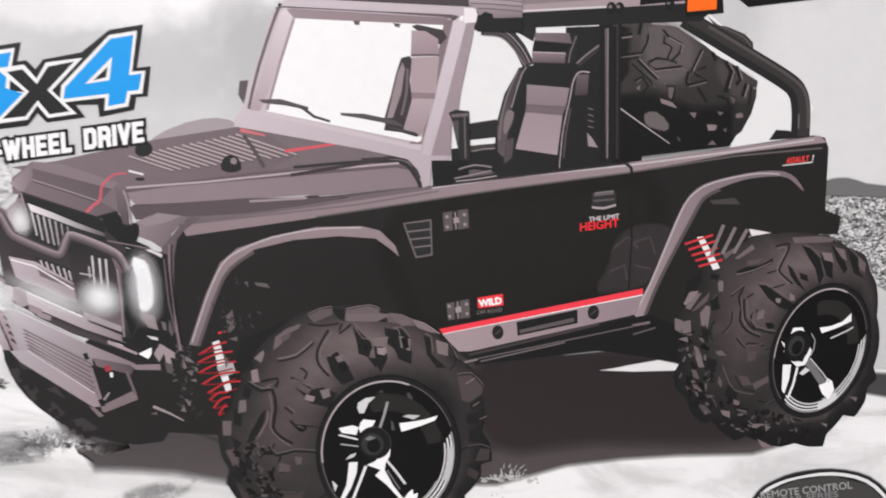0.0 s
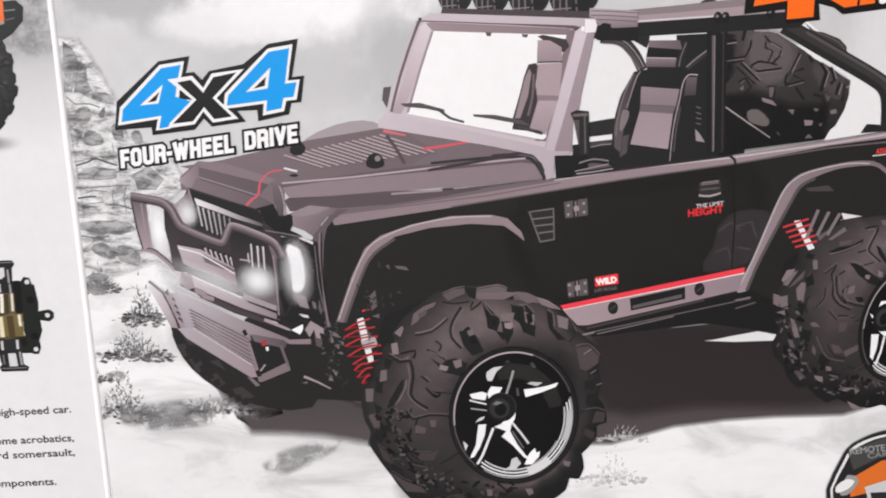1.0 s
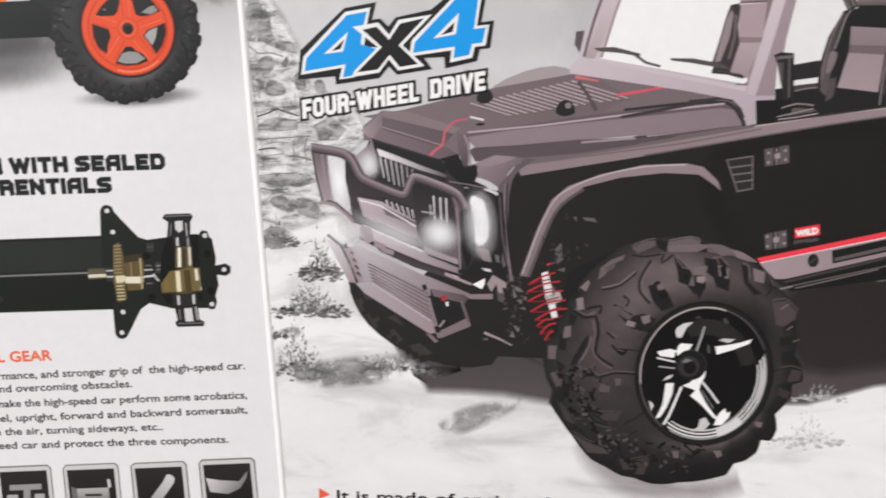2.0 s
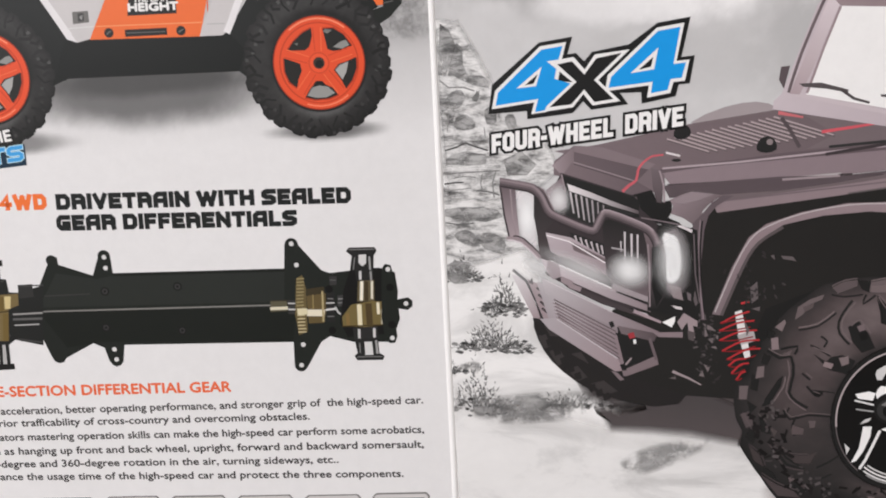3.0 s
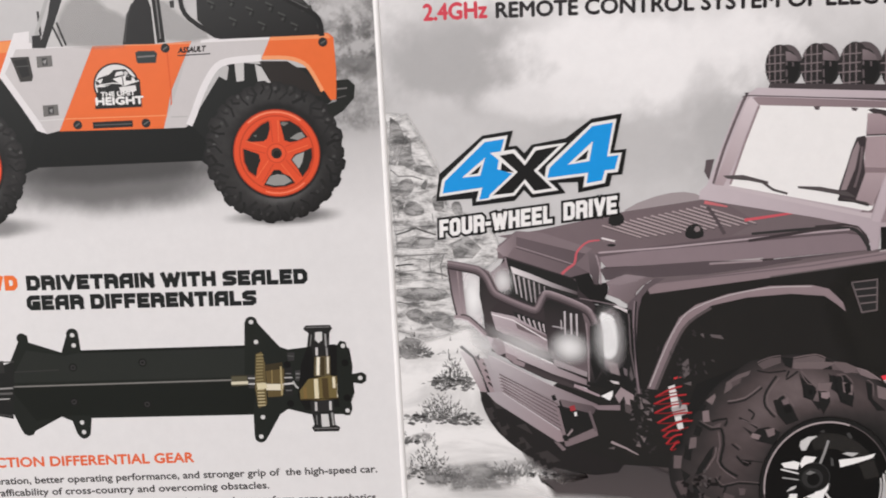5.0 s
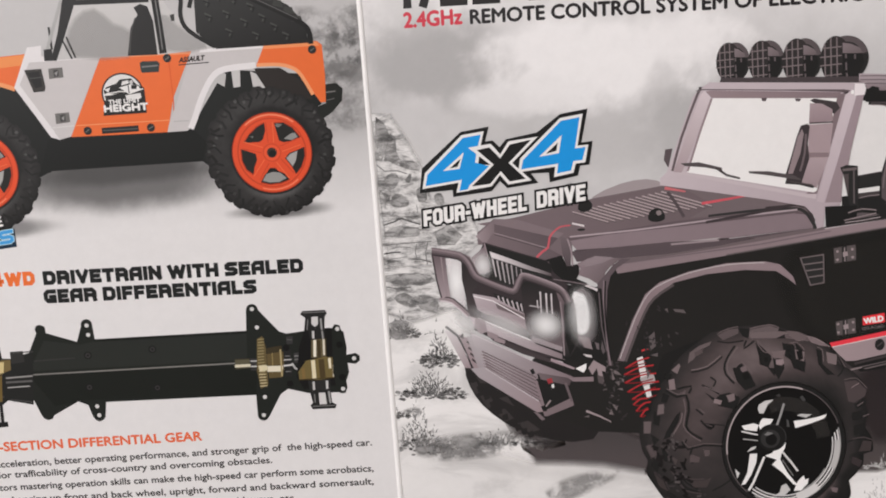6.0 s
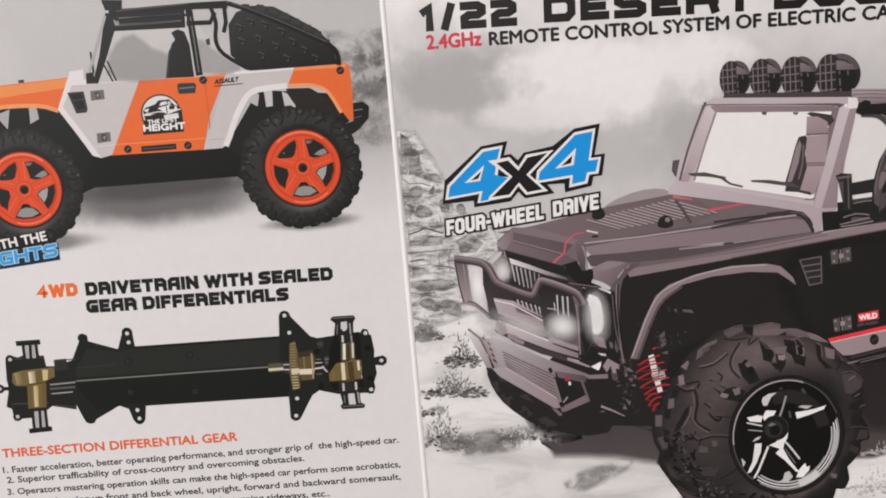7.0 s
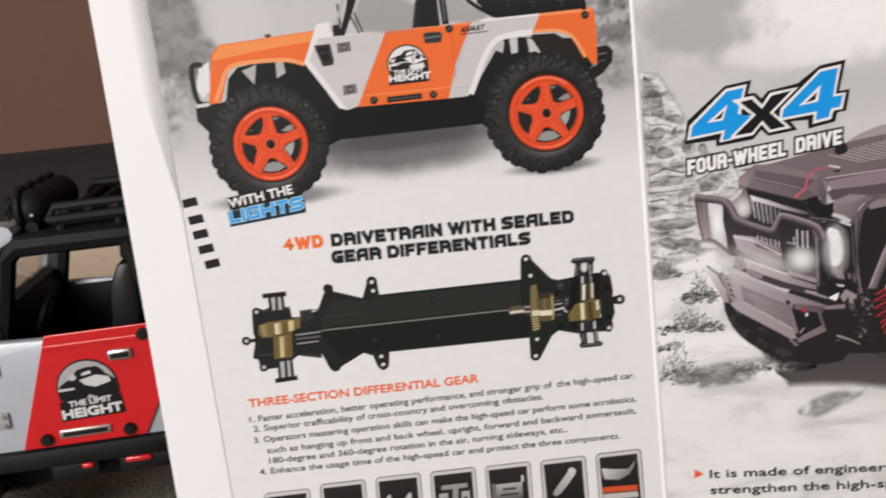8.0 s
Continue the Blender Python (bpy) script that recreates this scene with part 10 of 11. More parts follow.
L.ring(216, (-42.5, 112.2), 0.7, 0.7, n=14)
L.ring(216, (-98.5, 88.8), 0.7, 0.7, n=14)
L.ring(216, (-98.2, 85.7), 0.7, 0.7, n=14)
L.ring(216, (-42.3, 88.5), 0.7, 0.7, n=14)
L.ring(216, (-43.3, 82.3), 0.7, 0.7, n=14)
L.ring(30, (-99.3, 106.4), 1.3, 1.3, n=16)
L.ring(64, (-99.3, 106.4), 0.8, 0.8, inner=0.6, n=16)
L.ring(30, (-100.2, 95.5), 1.3, 1.3, n=16)
L.ring(64, (-100.2, 95.5), 0.8, 0.8, inner=0.6, n=16)
L.ring(30, (-77.7, 107.1), 1.3, 1.3, n=16)
L.ring(64, (-77.7, 107.1), 0.8, 0.8, inner=0.6, n=16)
L.ring(30, (-77.6, 93.9), 1.3, 1.3, n=16)
L.ring(64, (-77.6, 93.9), 0.8, 0.8, inner=0.6, n=16)
L.begin("printed_shaft", "brass and steel printed shaft end")
L.ink((92, 88, 70), [(-50.9, 101.9), (-46.1, 101.8), (-46, 98.8), (-51.1, 98.6)])
L.line((215, 208, 185), 0.93, [(-51.1, 99.6), (-45.9, 99.6)])
L.line((60, 56, 44), 0.37, [(-50.9, 101.9), (-45.9, 101.8)])
L.ink(56, [(-45.9, 102), (-43.6, 101.8), (-43.4, 97.7), (-45.9, 97.8)])
L.line(190, 0.41, [(-45.8, 101), (-43.7, 100.9)])
L.line(205, 0.45, [(-45.8, 99.2), (-43.5, 99.1)])
L.begin("printed_drum", "polished brass printed drum")
L.ink((62, 55, 40), [(-40.3, 105), (-35.1, 105.6), (-34.9, 103), (-40, 102.6)])
L.ink((98, 84, 55), [(-40.3, 103), (-34.7, 103.6), (-34.9, 98.1), (-35.8, 94.9), (-40.2, 94.8)])
L.ink((226, 218, 196), [(-40.8, 98.9), (-35.2, 98.7), (-35.6, 96.9), (-40.6, 97.1)], feather=0.19)
L.line((172, 157, 117), 0.56, [(-35.6, 104.3), (-35.9, 95.2)])
L.line((140, 124, 84), 0.37, [(-38.4, 103.3), (-38.6, 98.9)])
L.begin("printed_gear", "brass printed gear wheel")
L.ink((104, 91, 61), [(-42.9, 108.3), (-41.1, 109.2), (-40.3, 105.4), (-40.7, 92.5), (-43.3, 91.4), (-44, 97.7)])
L.line((150, 138, 100), 0.35, [(-42.7, 108.1), (-40.6, 108.2)])
L.line((150, 138, 100), 0.35, [(-42.8, 107.1), (-40.7, 107.2)])
L.line((150, 138, 100), 0.35, [(-42.9, 106.2), (-40.8, 106.2)])
L.line((150, 138, 100), 0.35, [(-43, 105.2), (-40.9, 105.2)])
L.line((150, 138, 100), 0.35, [(-43.1, 104.2), (-41, 104.2)])
L.line((150, 138, 100), 0.35, [(-43.2, 103.2), (-41.1, 103.3)])
L.line((150, 138, 100), 0.35, [(-43.3, 102.2), (-41.2, 102.3)])
L.line((150, 138, 100), 0.35, [(-43.4, 101.2), (-41.3, 101.3)])
L.line((150, 138, 100), 0.35, [(-43.4, 100.2), (-41.2, 100.3)])
L.line((196, 183, 146), 0.35, [(-43.4, 99.2), (-41.2, 99.3)])
L.line((196, 183, 146), 0.35, [(-43.4, 98.3), (-41.2, 98.3)])
L.line((196, 183, 146), 0.35, [(-43.4, 97.3), (-41.2, 97.3)])
L.line((196, 183, 146), 0.35, [(-43.4, 96.3), (-41.2, 96.3)])
L.line((196, 183, 146), 0.35, [(-43.4, 95.3), (-41.2, 95.3)])
L.line((196, 183, 146), 0.35, [(-43.4, 94.3), (-41.2, 94.3)])
L.line((196, 183, 146), 0.35, [(-43.4, 93.3), (-41.1, 93.3)])
L.line((196, 183, 146), 0.35, [(-43.5, 92.3), (-41.1, 92.3)])
L.ink((216, 206, 172), [(-43.3, 99.2), (-40.5, 99.3), (-40.3, 97.6), (-43.1, 97.4)], feather=0.15)
L.begin("printed_coupling", "black and steel printed coupling")
L.ink(40, [(-34.3, 104), (-32.1, 104.2), (-32.5, 94.9), (-34.8, 95.1)])
L.line(190, 0.41, [(-34.8, 100.7), (-32.3, 100.7)])
L.line(214, 0.56, [(-35, 98.7), (-31.9, 98.9)])
L.line(112, 0.37, [(-34.3, 102), (-32.6, 101.9)])
L.line(112, 0.37, [(-34.6, 96.7), (-32.7, 96.7)])
L.line(190, 0.56, [(-32.2, 99.5), (-31.4, 97.8), (-30.2, 97)])
L.ink(66, [(-31.3, 102.8), (-28.6, 103), (-28.9, 99.5), (-31.4, 99.6)])
L.line(140, 0.33, [(-31.2, 101.8), (-28.9, 101.8)])
L.line(120, 0.33, [(-31.3, 100.6), (-29, 100.7)])
L.ink(58, [(-33.3, 108.5), (-31.1, 108.5), (-31.4, 106), (-33.3, 105.9)])
L.line(92, 0.28, [(-33.2, 107.5), (-31.4, 107.3)])
L.begin("printed_axle_case", "black printed axle case")
L.ink(27, [(-27.2, 110), (-18.9, 110.6), (-14.4, 109.1), (-13.8, 103.6), (-15, 93.7), (-18.4, 91), (-29.1, 90.3), (-31.1, 94.8), (-29.4, 104.6)])
L.ink(40, [(-25.8, 109.9), (-20.5, 109.9), (-20.6, 106.8), (-25.5, 106.9)])
L.line(205, 0.74, [(-24.3, 109.8), (-24.4, 107.3)])
L.line(150, 0.56, [(-21.3, 109.6), (-21.3, 107)])
L.begin("printed_axle_cup", "brass printed differential cup and axle")
L.ink((100, 90, 67), [(-25.1, 106.9), (-20.4, 107), (-20.7, 100.9), (-25.7, 100.8)])
L.line((236, 231, 214), 0.93, [(-24, 106.8), (-24.5, 101.1)])
L.line((222, 216, 198), 0.65, [(-21.1, 106.8), (-21.4, 101.5)])
L.line((66, 57, 40), 1.12, [(-22.7, 106.7), (-23, 101)])
L.ink((114, 100, 63), [(-30.4, 96.4), (-27.5, 100), (-21.3, 100.9), (-17.3, 100.5), (-16.1, 98.8), (-16.6, 93.8), (-24, 93.2), (-30.3, 93.6)])
L.line((224, 214, 182), 1.3, [(-25.2, 100), (-25.3, 93.6)])
L.line((238, 232, 214), 1.21, [(-18.3, 98.3), (-18.5, 94)])
L.line((228, 220, 194), 0.84, [(-19.8, 100.4), (-19.8, 96.9)])
L.line((78, 65, 43), 1.86, [(-22.5, 100.2), (-22.5, 93.9)])
L.line((128, 104, 64), 0.93, [(-28.8, 97.5), (-28.7, 93.9)])
L.line((62, 52, 32), 0.37, [(-30.5, 93.6), (-16.6, 93.7)])
L.ink(46, [(-27.5, 93), (-20.3, 93.3), (-20.2, 89.7), (-27.2, 89.6)])
L.line(196, 0.74, [(-25.7, 92.7), (-25.8, 89.9)])
L.line(206, 0.74, [(-21.3, 92.8), (-21.4, 90)])
L.begin("printed_mount", "black printed upper mount with a pale bore")
L.ink(40, [(-28, 115.6), (-27.1, 116.7), (-19.8, 116.6), (-19.2, 115.5), (-20.1, 114.2), (-20.5, 109.6), (-27.2, 110), (-26.4, 114.3)])
L.ink(212, [(-24.4, 114.5), (-22.3, 114.6), (-22.4, 112), (-23.6, 111.1), (-24.6, 112.2)])
L.line(158, 0.56, [(-21.4, 113.9), (-21.4, 110)])
L.line(130, 0.3, [(-25.6, 113.8), (-26.2, 110.3)])
L.line(120, 0.3, [(-27.1, 116.1), (-19.9, 116)])
L.begin("printed_mount", "black printed lower mount with a pale bore")
L.ink(40, [(-27.2, 89.4), (-20.4, 89.7), (-20.2, 85.3), (-18.8, 84.4), (-19.3, 83.2), (-26.8, 83.3), (-27.5, 84.6), (-26.6, 85.5)])
L.ink(212, [(-24.4, 88.8), (-22.2, 88.8), (-22, 84.8), (-24.4, 84.8)])
L.line(158, 0.65, [(-21, 89.2), (-20.8, 85.1)])
L.line(124, 0.37, [(-25.8, 88.5), (-25.8, 85.5)])
L.line(120, 0.3, [(-26.7, 84.3), (-19.4, 84.2)])
L.begin("printed_end_plate", "black printed end plate with pale holes")
L.ink((36, 39, 36), [(-18.1, 110.3), (-17.1, 111.6), (-15.5, 111.2), (-14.9, 108.8), (-14.2, 105.4), (-14.1, 101.1), (-11.1, 101.6), (-9.8, 100.6), (-9.9, 98.9), (-11.3, 97.9), (-13.9, 98.4), (-13.7, 95.3), (-14.9, 92.3), (-14.7, 90.2), (-15.5, 88.2), (-17.1, 88.2), (-18.3, 90), (-19, 95.5)])
L.ring(214, (-16.3, 110), 0.7, 0.7, n=14)
L.ring(214, (-11.7, 99.8), 0.7, 0.7, n=14)
L.ring(214, (-16.2, 89.7), 0.7, 0.7, n=14)
L.ring(24, (-16, 104.7), 1.1, 1.1, n=14)
L.ring(24, (-16.1, 93.7), 1.1, 1.1, n=14)
L.ring(24, (-33.6, 104.8), 1.1, 1.1, n=14)
L.ring(24, (-33.5, 92.5), 1.1, 1.1, n=14)
L.begin("printed_far_mount", "black printed far mount with pale bores")
L.ink((38, 39, 38), [(-141.9, 109.9), (-139.7, 111.9), (-137.3, 111), (-135.5, 111.7), (-128.3, 111), (-128, 107.1), (-125.2, 106.9), (-117.4, 108.9), (-119.7, 90.7), (-128, 92.7), (-130.6, 90.9), (-131.7, 89), (-139.6, 88.9), (-141.9, 88.3), (-142.3, 92.8), (-144.1, 93.6), (-142.2, 100.1), (-142.5, 103.4)])
L.line(38, 1.36, [(-146, 100.4), (-141.9, 100.1)])
L.ring(38, (-145.4, 100.3), 1.63, 1.63)
L.ring(190, (-145.4, 100.3), 0.68, 0.68)
L.ring(38, (-140.2, 110.5), 1.63, 1.63)
L.ring(190, (-140.2, 110.5), 0.68, 0.68)
L.ring(38, (-140.7, 89.8), 1.63, 1.63)
L.ring(190, (-140.7, 89.8), 0.68, 0.68)
L.ink((52, 52, 51), [(-125.1, 109.2), (-120.7, 109.3), (-120.7, 105.5), (-125.2, 105.1)])
L.line((70, 70, 69), 0.41, [(-124.6, 108.8), (-117.4, 108.9)])
L.line((70, 70, 69), 0.41, [(-127.2, 92.9), (-119.8, 91.6)])
L.line((74, 74, 72), 0.41, [(-138.8, 110.6), (-129.1, 110.5)])
L.line((74, 74, 72), 0.41, [(-142, 94.5), (-129.2, 94)])
L.begin("printed_spool", "black printed upper spool of the axle")
L.ink(190, [(-134.9, 115.4), (-130.2, 115.4), (-130.8, 110.3), (-135.2, 110.5)])
L.line(40, 1.09, [(-134.9, 115.7), (-135, 110.2)])
L.line(40, 1.09, [(-132.4, 115.4), (-132.9, 110.3)])
L.line(40, 1.09, [(-130.4, 115.5), (-130.5, 110.3)])
L.line((170, 168, 165), 0.27, [(-133.8, 115.3), (-133.9, 110.7)])
L.line((170, 168, 165), 0.27, [(-131.4, 115.3), (-131.7, 110.4)])
L.line(36, 1.77, [(-137.3, 116), (-128.8, 115.9)])
L.begin("printed_spool", "black printed lower spool of the axle")
L.ink(190, [(-135.6, 91.2), (-130.8, 91.2), (-131, 84.4), (-135.8, 84.3)])
L.line(40, 1.09, [(-135.2, 91.4), (-135.6, 84)])
L.line(40, 1.09, [(-132.7, 91.5), (-133.3, 84.1)])
L.line(40, 1.09, [(-130.7, 91.5), (-131, 84.4)])
L.line((170, 168, 165), 0.27, [(-134.1, 91), (-134.4, 84.8)])
L.line((170, 168, 165), 0.27, [(-131.7, 91), (-132.1, 84.5)])
L.line(36, 1.77, [(-137.5, 84.2), (-129.3, 84.5)])
L.begin("printed_axle_cup", "brass printed differential cup and axle")
L.ink((118, 102, 68), [(-140.2, 105.5), (-136.7, 106.3), (-125.3, 106.6), (-125.6, 103.1), (-128.8, 102), (-130.1, 92.4), (-136.5, 92.4), (-135.7, 100.6), (-139.6, 100.8), (-140.7, 102.3)])
L.ink((164, 148, 108), [(-139.6, 105.5), (-136.8, 105.7), (-137, 101.4), (-139.2, 101.3)], fade=((120, 100, 58), 0))
L.ink((236, 228, 198), [(-134.6, 105.5), (-132.1, 105.8), (-132.5, 101.5), (-134.7, 101.4)], fade=((140, 122, 84), 0))
L.ink((108, 90, 52), [(-131.8, 105.8), (-129.8, 105.9), (-130.2, 101.8), (-132.2, 101.4)])
L.ink((208, 190, 140), [(-129.6, 105.9), (-127.6, 105.9), (-128.2, 102.2), (-129.9, 102.1)])
L.ink((112, 94, 54), [(-135.4, 100.6), (-134, 100.6), (-135, 92.7), (-136.3, 92.6)])
L.ink((220, 206, 164), [(-133.5, 100.4), (-131.8, 100.5), (-132.8, 92.9), (-134.2, 92.8)], fade=((170, 146, 92), 0))
L.ink((112, 94, 54), [(-130.7, 100.7), (-129, 100.8), (-130, 92.6), (-131.7, 92.5)])
L.line((70, 58, 34), 0.41, [(-135.7, 100.9), (-128.9, 101.4)])
L.begin("printed_shaft", "steel printed shaft beside the cup")
L.line((150, 148, 146), 0.54, [(-127.7, 100.4), (-118.7, 100.6)])
L.line((96, 95, 94), 0.68, [(-127.9, 98.9), (-119, 98.9)])
L.line((170, 168, 166), 0.41, [(-127.6, 97.1), (-120.1, 97.2)])
L.begin("printed_icon", "row of dark printed feature pictures")
L.ink((120, 118, 116), [(-148.2, 40.1), (-147, 41.2), (-132.1, 41.2), (-131.2, 40.1), (-132.7, 19.1), (-133.7, 18.2), (-149.1, 18.2), (-150, 19.1)])
L.ink((206, 203, 202), [(-147.8, 40.1), (-146.9, 40.8), (-132.3, 40.8), (-131.6, 39.9), (-133.1, 19.4), (-134.1, 18.7), (-148.8, 18.7), (-149.5, 19.3)])
L.ink((46, 43, 42), [(-147.1, 39.4), (-132.8, 39.4), (-134.1, 19.6), (-148.4, 19.6)], fade=((28, 26, 26), -90))
L.ink(170, [(-144.6, 33.3), (-140.1, 35.6), (-136.3, 32.4), (-139.3, 26.5), (-144.7, 27.4)], fade=(90, -60), smooth=2)
L.begin("printed_icon", "dark printed feature picture in a silver border")
L.ink((120, 118, 116), [(-127.5, 41.1), (-126.2, 42.3), (-111.3, 42.3), (-110.4, 41.1), (-111.7, 20.2), (-112.7, 19.3), (-128, 19.3), (-128.9, 20.2)])
L.ink((206, 203, 202), [(-127, 41.1), (-126.1, 41.8), (-111.6, 41.8), (-110.9, 40.9), (-112.1, 20.4), (-113, 19.7), (-127.7, 19.8), (-128.5, 20.4)])
L.ink((46, 43, 42), [(-126.3, 40.5), (-112, 40.5), (-113.1, 20.7), (-127.4, 20.7)], fade=((28, 26, 26), -90))
L.word(180, "2.4", (-126.2, 28.9), (-114.8, 28.9), 5.95, bold=0.03)
L.begin("printed_icon", "dark printed feature picture in a silver border")
L.ink((120, 118, 116), [(-106.8, 41.3), (-105.6, 42.4), (-90.7, 42.4), (-89.8, 41.3), (-90.8, 20.4), (-91.8, 19.4), (-107.1, 19.4), (-108, 20.4)])
L.ink((206, 203, 202), [(-106.4, 41.3), (-105.5, 42), (-91, 42), (-90.3, 41.1), (-91.2, 20.6), (-92.1, 19.9), (-106.8, 19.9), (-107.6, 20.6)])
L.ink((46, 43, 42), [(-105.7, 40.6), (-91.4, 40.6), (-92.2, 20.8), (-106.5, 20.8)], fade=((28, 26, 26), -90))
L.word(190, "4x4", (-105.6, 27.7), (-93.7, 27.7), 7.14, bold=0.04)
L.begin("printed_icon", "dark printed feature picture in a silver border")
L.ink((120, 118, 116), [(-86.5, 41.1), (-85.3, 42.2), (-70.4, 42.2), (-69.5, 41), (-70.2, 20.1), (-71.1, 19.2), (-86.5, 19.2), (-87.4, 20.1)])
L.ink((206, 203, 202), [(-86.1, 41), (-85.1, 41.7), (-70.6, 41.7), (-69.9, 40.8), (-70.6, 20.4), (-71.5, 19.7), (-86.2, 19.7), (-87, 20.3)])
L.ink((46, 43, 42), [(-85.3, 40.4), (-71, 40.4), (-71.6, 20.6), (-85.9, 20.6)], fade=((28, 26, 26), -90))
L.ink(150, [(-82.8, 36.1), (-73.1, 36.1), (-73.3, 34.3), (-76.7, 34.3), (-77.2, 29.7), (-79.3, 29.7), (-78.8, 34.3), (-83, 34.3)])
L.ink(170, [(-84, 32.9), (-80.7, 32.9), (-81.1, 25.2), (-84.9, 25.2)])
L.ink(170, [(-75.6, 32.9), (-72.6, 32.9), (-73, 25.2), (-76.4, 25.2)])
L.ink(46, [(-75, 30.7), (-73.7, 30.7), (-73.7, 28.8), (-75.2, 28.8)])
L.ink(46, [(-83.4, 31.1), (-81.5, 31.1), (-81.5, 29.3), (-83.6, 29.3)])
L.ink(46, [(-83.4, 27.5), (-81.3, 27.5), (-81.5, 25.2), (-83.7, 25.2)])
L.begin("printed_icon", "dark printed feature picture in a silver border")
L.ink((120, 118, 116), [(-66.1, 40.8), (-65, 41.9), (-50, 41.9), (-49.1, 40.8), (-49.6, 19.9), (-50.5, 18.9), (-65.8, 18.9), (-66.8, 19.9)])
L.ink((206, 203, 202), [(-65.7, 40.8), (-64.8, 41.5), (-50.3, 41.5), (-49.5, 40.6), (-50, 20.1), (-50.9, 19.4), (-65.6, 19.4), (-66.3, 20.1)])
L.ink((46, 43, 42), [(-64.9, 40.1), (-50.6, 40.1), (-51, 20.3), (-65.3, 20.3)], fade=((28, 26, 26), -90))
L.ink((180, 177, 172), [(-63, 34), (-52.9, 34), (-53.1, 27.2), (-63.3, 27.2)], fade=(80, -90))
L.ink(110, [(-64.2, 34.9), (-62.6, 34), (-62.8, 27.6), (-64.4, 28.6)])
L.line(50, 0.79, [(-60.3, 31.8), (-55.2, 31.7)])
L.line(50, 0.79, [(-61.4, 29.5), (-54.6, 29.5)])
L.ink(200, [(-53.1, 36.7), (-52.2, 36.7), (-52.1, 34), (-53.1, 34)])
L.begin("printed_icon", "dark printed feature picture in a silver border")
L.ink((120, 118, 116), [(-45.6, 40.5), (-44.4, 41.6), (-29.5, 41.6), (-28.5, 40.5), (-28.7, 19.6), (-29.7, 18.6), (-45, 18.6), (-46, 19.6)])
L.ink((206, 203, 202), [(-45.1, 40.5), (-44.2, 41.2), (-29.7, 41.2), (-29, 40.3), (-29.1, 19.8), (-30, 19.1), (-44.7, 19.1), (-45.5, 19.8)])
L.ink((46, 43, 42), [(-44.4, 39.8), (-30.1, 39.8), (-30.2, 20), (-44.4, 20)], fade=((28, 26, 26), -90))
L.line(96, 0.6, [(-41.1, 29.2), (-38.7, 27.4)])
L.line(96, 0.6, [(-39.7, 31), (-37.3, 29.2)])
L.line(96, 0.6, [(-38.2, 32.8), (-35.8, 31)])
L.line(96, 0.6, [(-36.8, 34.6), (-34.4, 32.8)])
L.line(96, 0.6, [(-35.4, 36.4), (-33, 34.6)])
L.ink(150, [(-34.9, 37.4), (-33.2, 36.9), (-33, 34.6), (-39.1, 27.4), (-41.3, 26.9), (-41.5, 28.7), (-36.3, 35.1)], fade=(206, 60), smooth=2)
L.ink(120, [(-43.5, 25.5), (-33.8, 24.6), (-34, 22.8), (-43.7, 23.7)])
L.begin("printed_icon", "dark printed feature picture in a silver border")
L.ink((120, 118, 116), [(-25, 40.7), (-23.8, 41.8), (-8.9, 41.8), (-7.9, 40.7), (-7.9, 19.7), (-8.8, 18.8), (-24.1, 18.8), (-25.1, 19.7)])
L.ink((206, 203, 202), [(-24.5, 40.7), (-23.6, 41.3), (-9.2, 41.3), (-8.4, 40.4), (-8.3, 20), (-9.2, 19.3), (-23.9, 19.3), (-24.7, 20)])
L.ink((46, 43, 42), [(-23.7, 40), (-9.5, 40), (-9.3, 20.2), (-23.6, 20.2)], fade=((28, 26, 26), -90))
L.ink((214, 210, 206), [(-23.2, 35.7), (-22.3, 31.2), (-16.9, 30.3), (-13, 32.1), (-11, 35.3), (-10.5, 37.5), (-13.2, 34.3), (-18.7, 34.8)], fade=(120, -40))
L.ink((206, 84, 50), [(-23.4, 28), (-10.3, 27.5), (-10.3, 25.2), (-23.4, 25.7)])
L.ink((190, 186, 182), [(-23.4, 25.2), (-10.3, 24.8), (-10.2, 22.5), (-23.4, 23)])
L.close()


# ---- the toy truck that stands behind the flap ----
CAR_WHITE = mottled("white_car_paint", (0.42, 0.46, 0.50), (0.48, 0.51, 0.55), 18.0, 0.3, coat=0.4)
CAR_RED = mottled("red_car_paint", (0.54, 0.006, 0.010), (0.64, 0.009, 0.013), 18.0, 0.28, coat=0.5)
CAR_BLACK = mottled("black_plastic", (0.004, 0.004, 0.004), (0.009, 0.009, 0.009), 60.0, 0.6, bump=0.15, fine=900, spec=0.22)
RUBBER = mottled("tyre_rubber", (0.012, 0.012, 0.012), (0.030, 0.029, 0.028), 80.0, 0.8, bump=0.3, fine=900)
STEEL = mottled("dull_steel", (0.42, 0.40, 0.36), (0.60, 0.58, 0.53), 60.0, 0.35, metal=0.9)
HINGE_GREY = mottled("grey_plastic", (0.30, 0.31, 0.32), (0.38, 0.39, 0.40), 60.0, 0.45)
CAR_GLASS, gn, gl, gb = material("clear_plastic")
gb.inputs["Base Color"].default_value, gb.inputs["Roughness"].default_value, gb.inputs["Transmission Weight"].default_value, gb.inputs["IOR"].default_value = (0.86, 0.84, 0.84, 1), 0.08, 1.0, 1.45

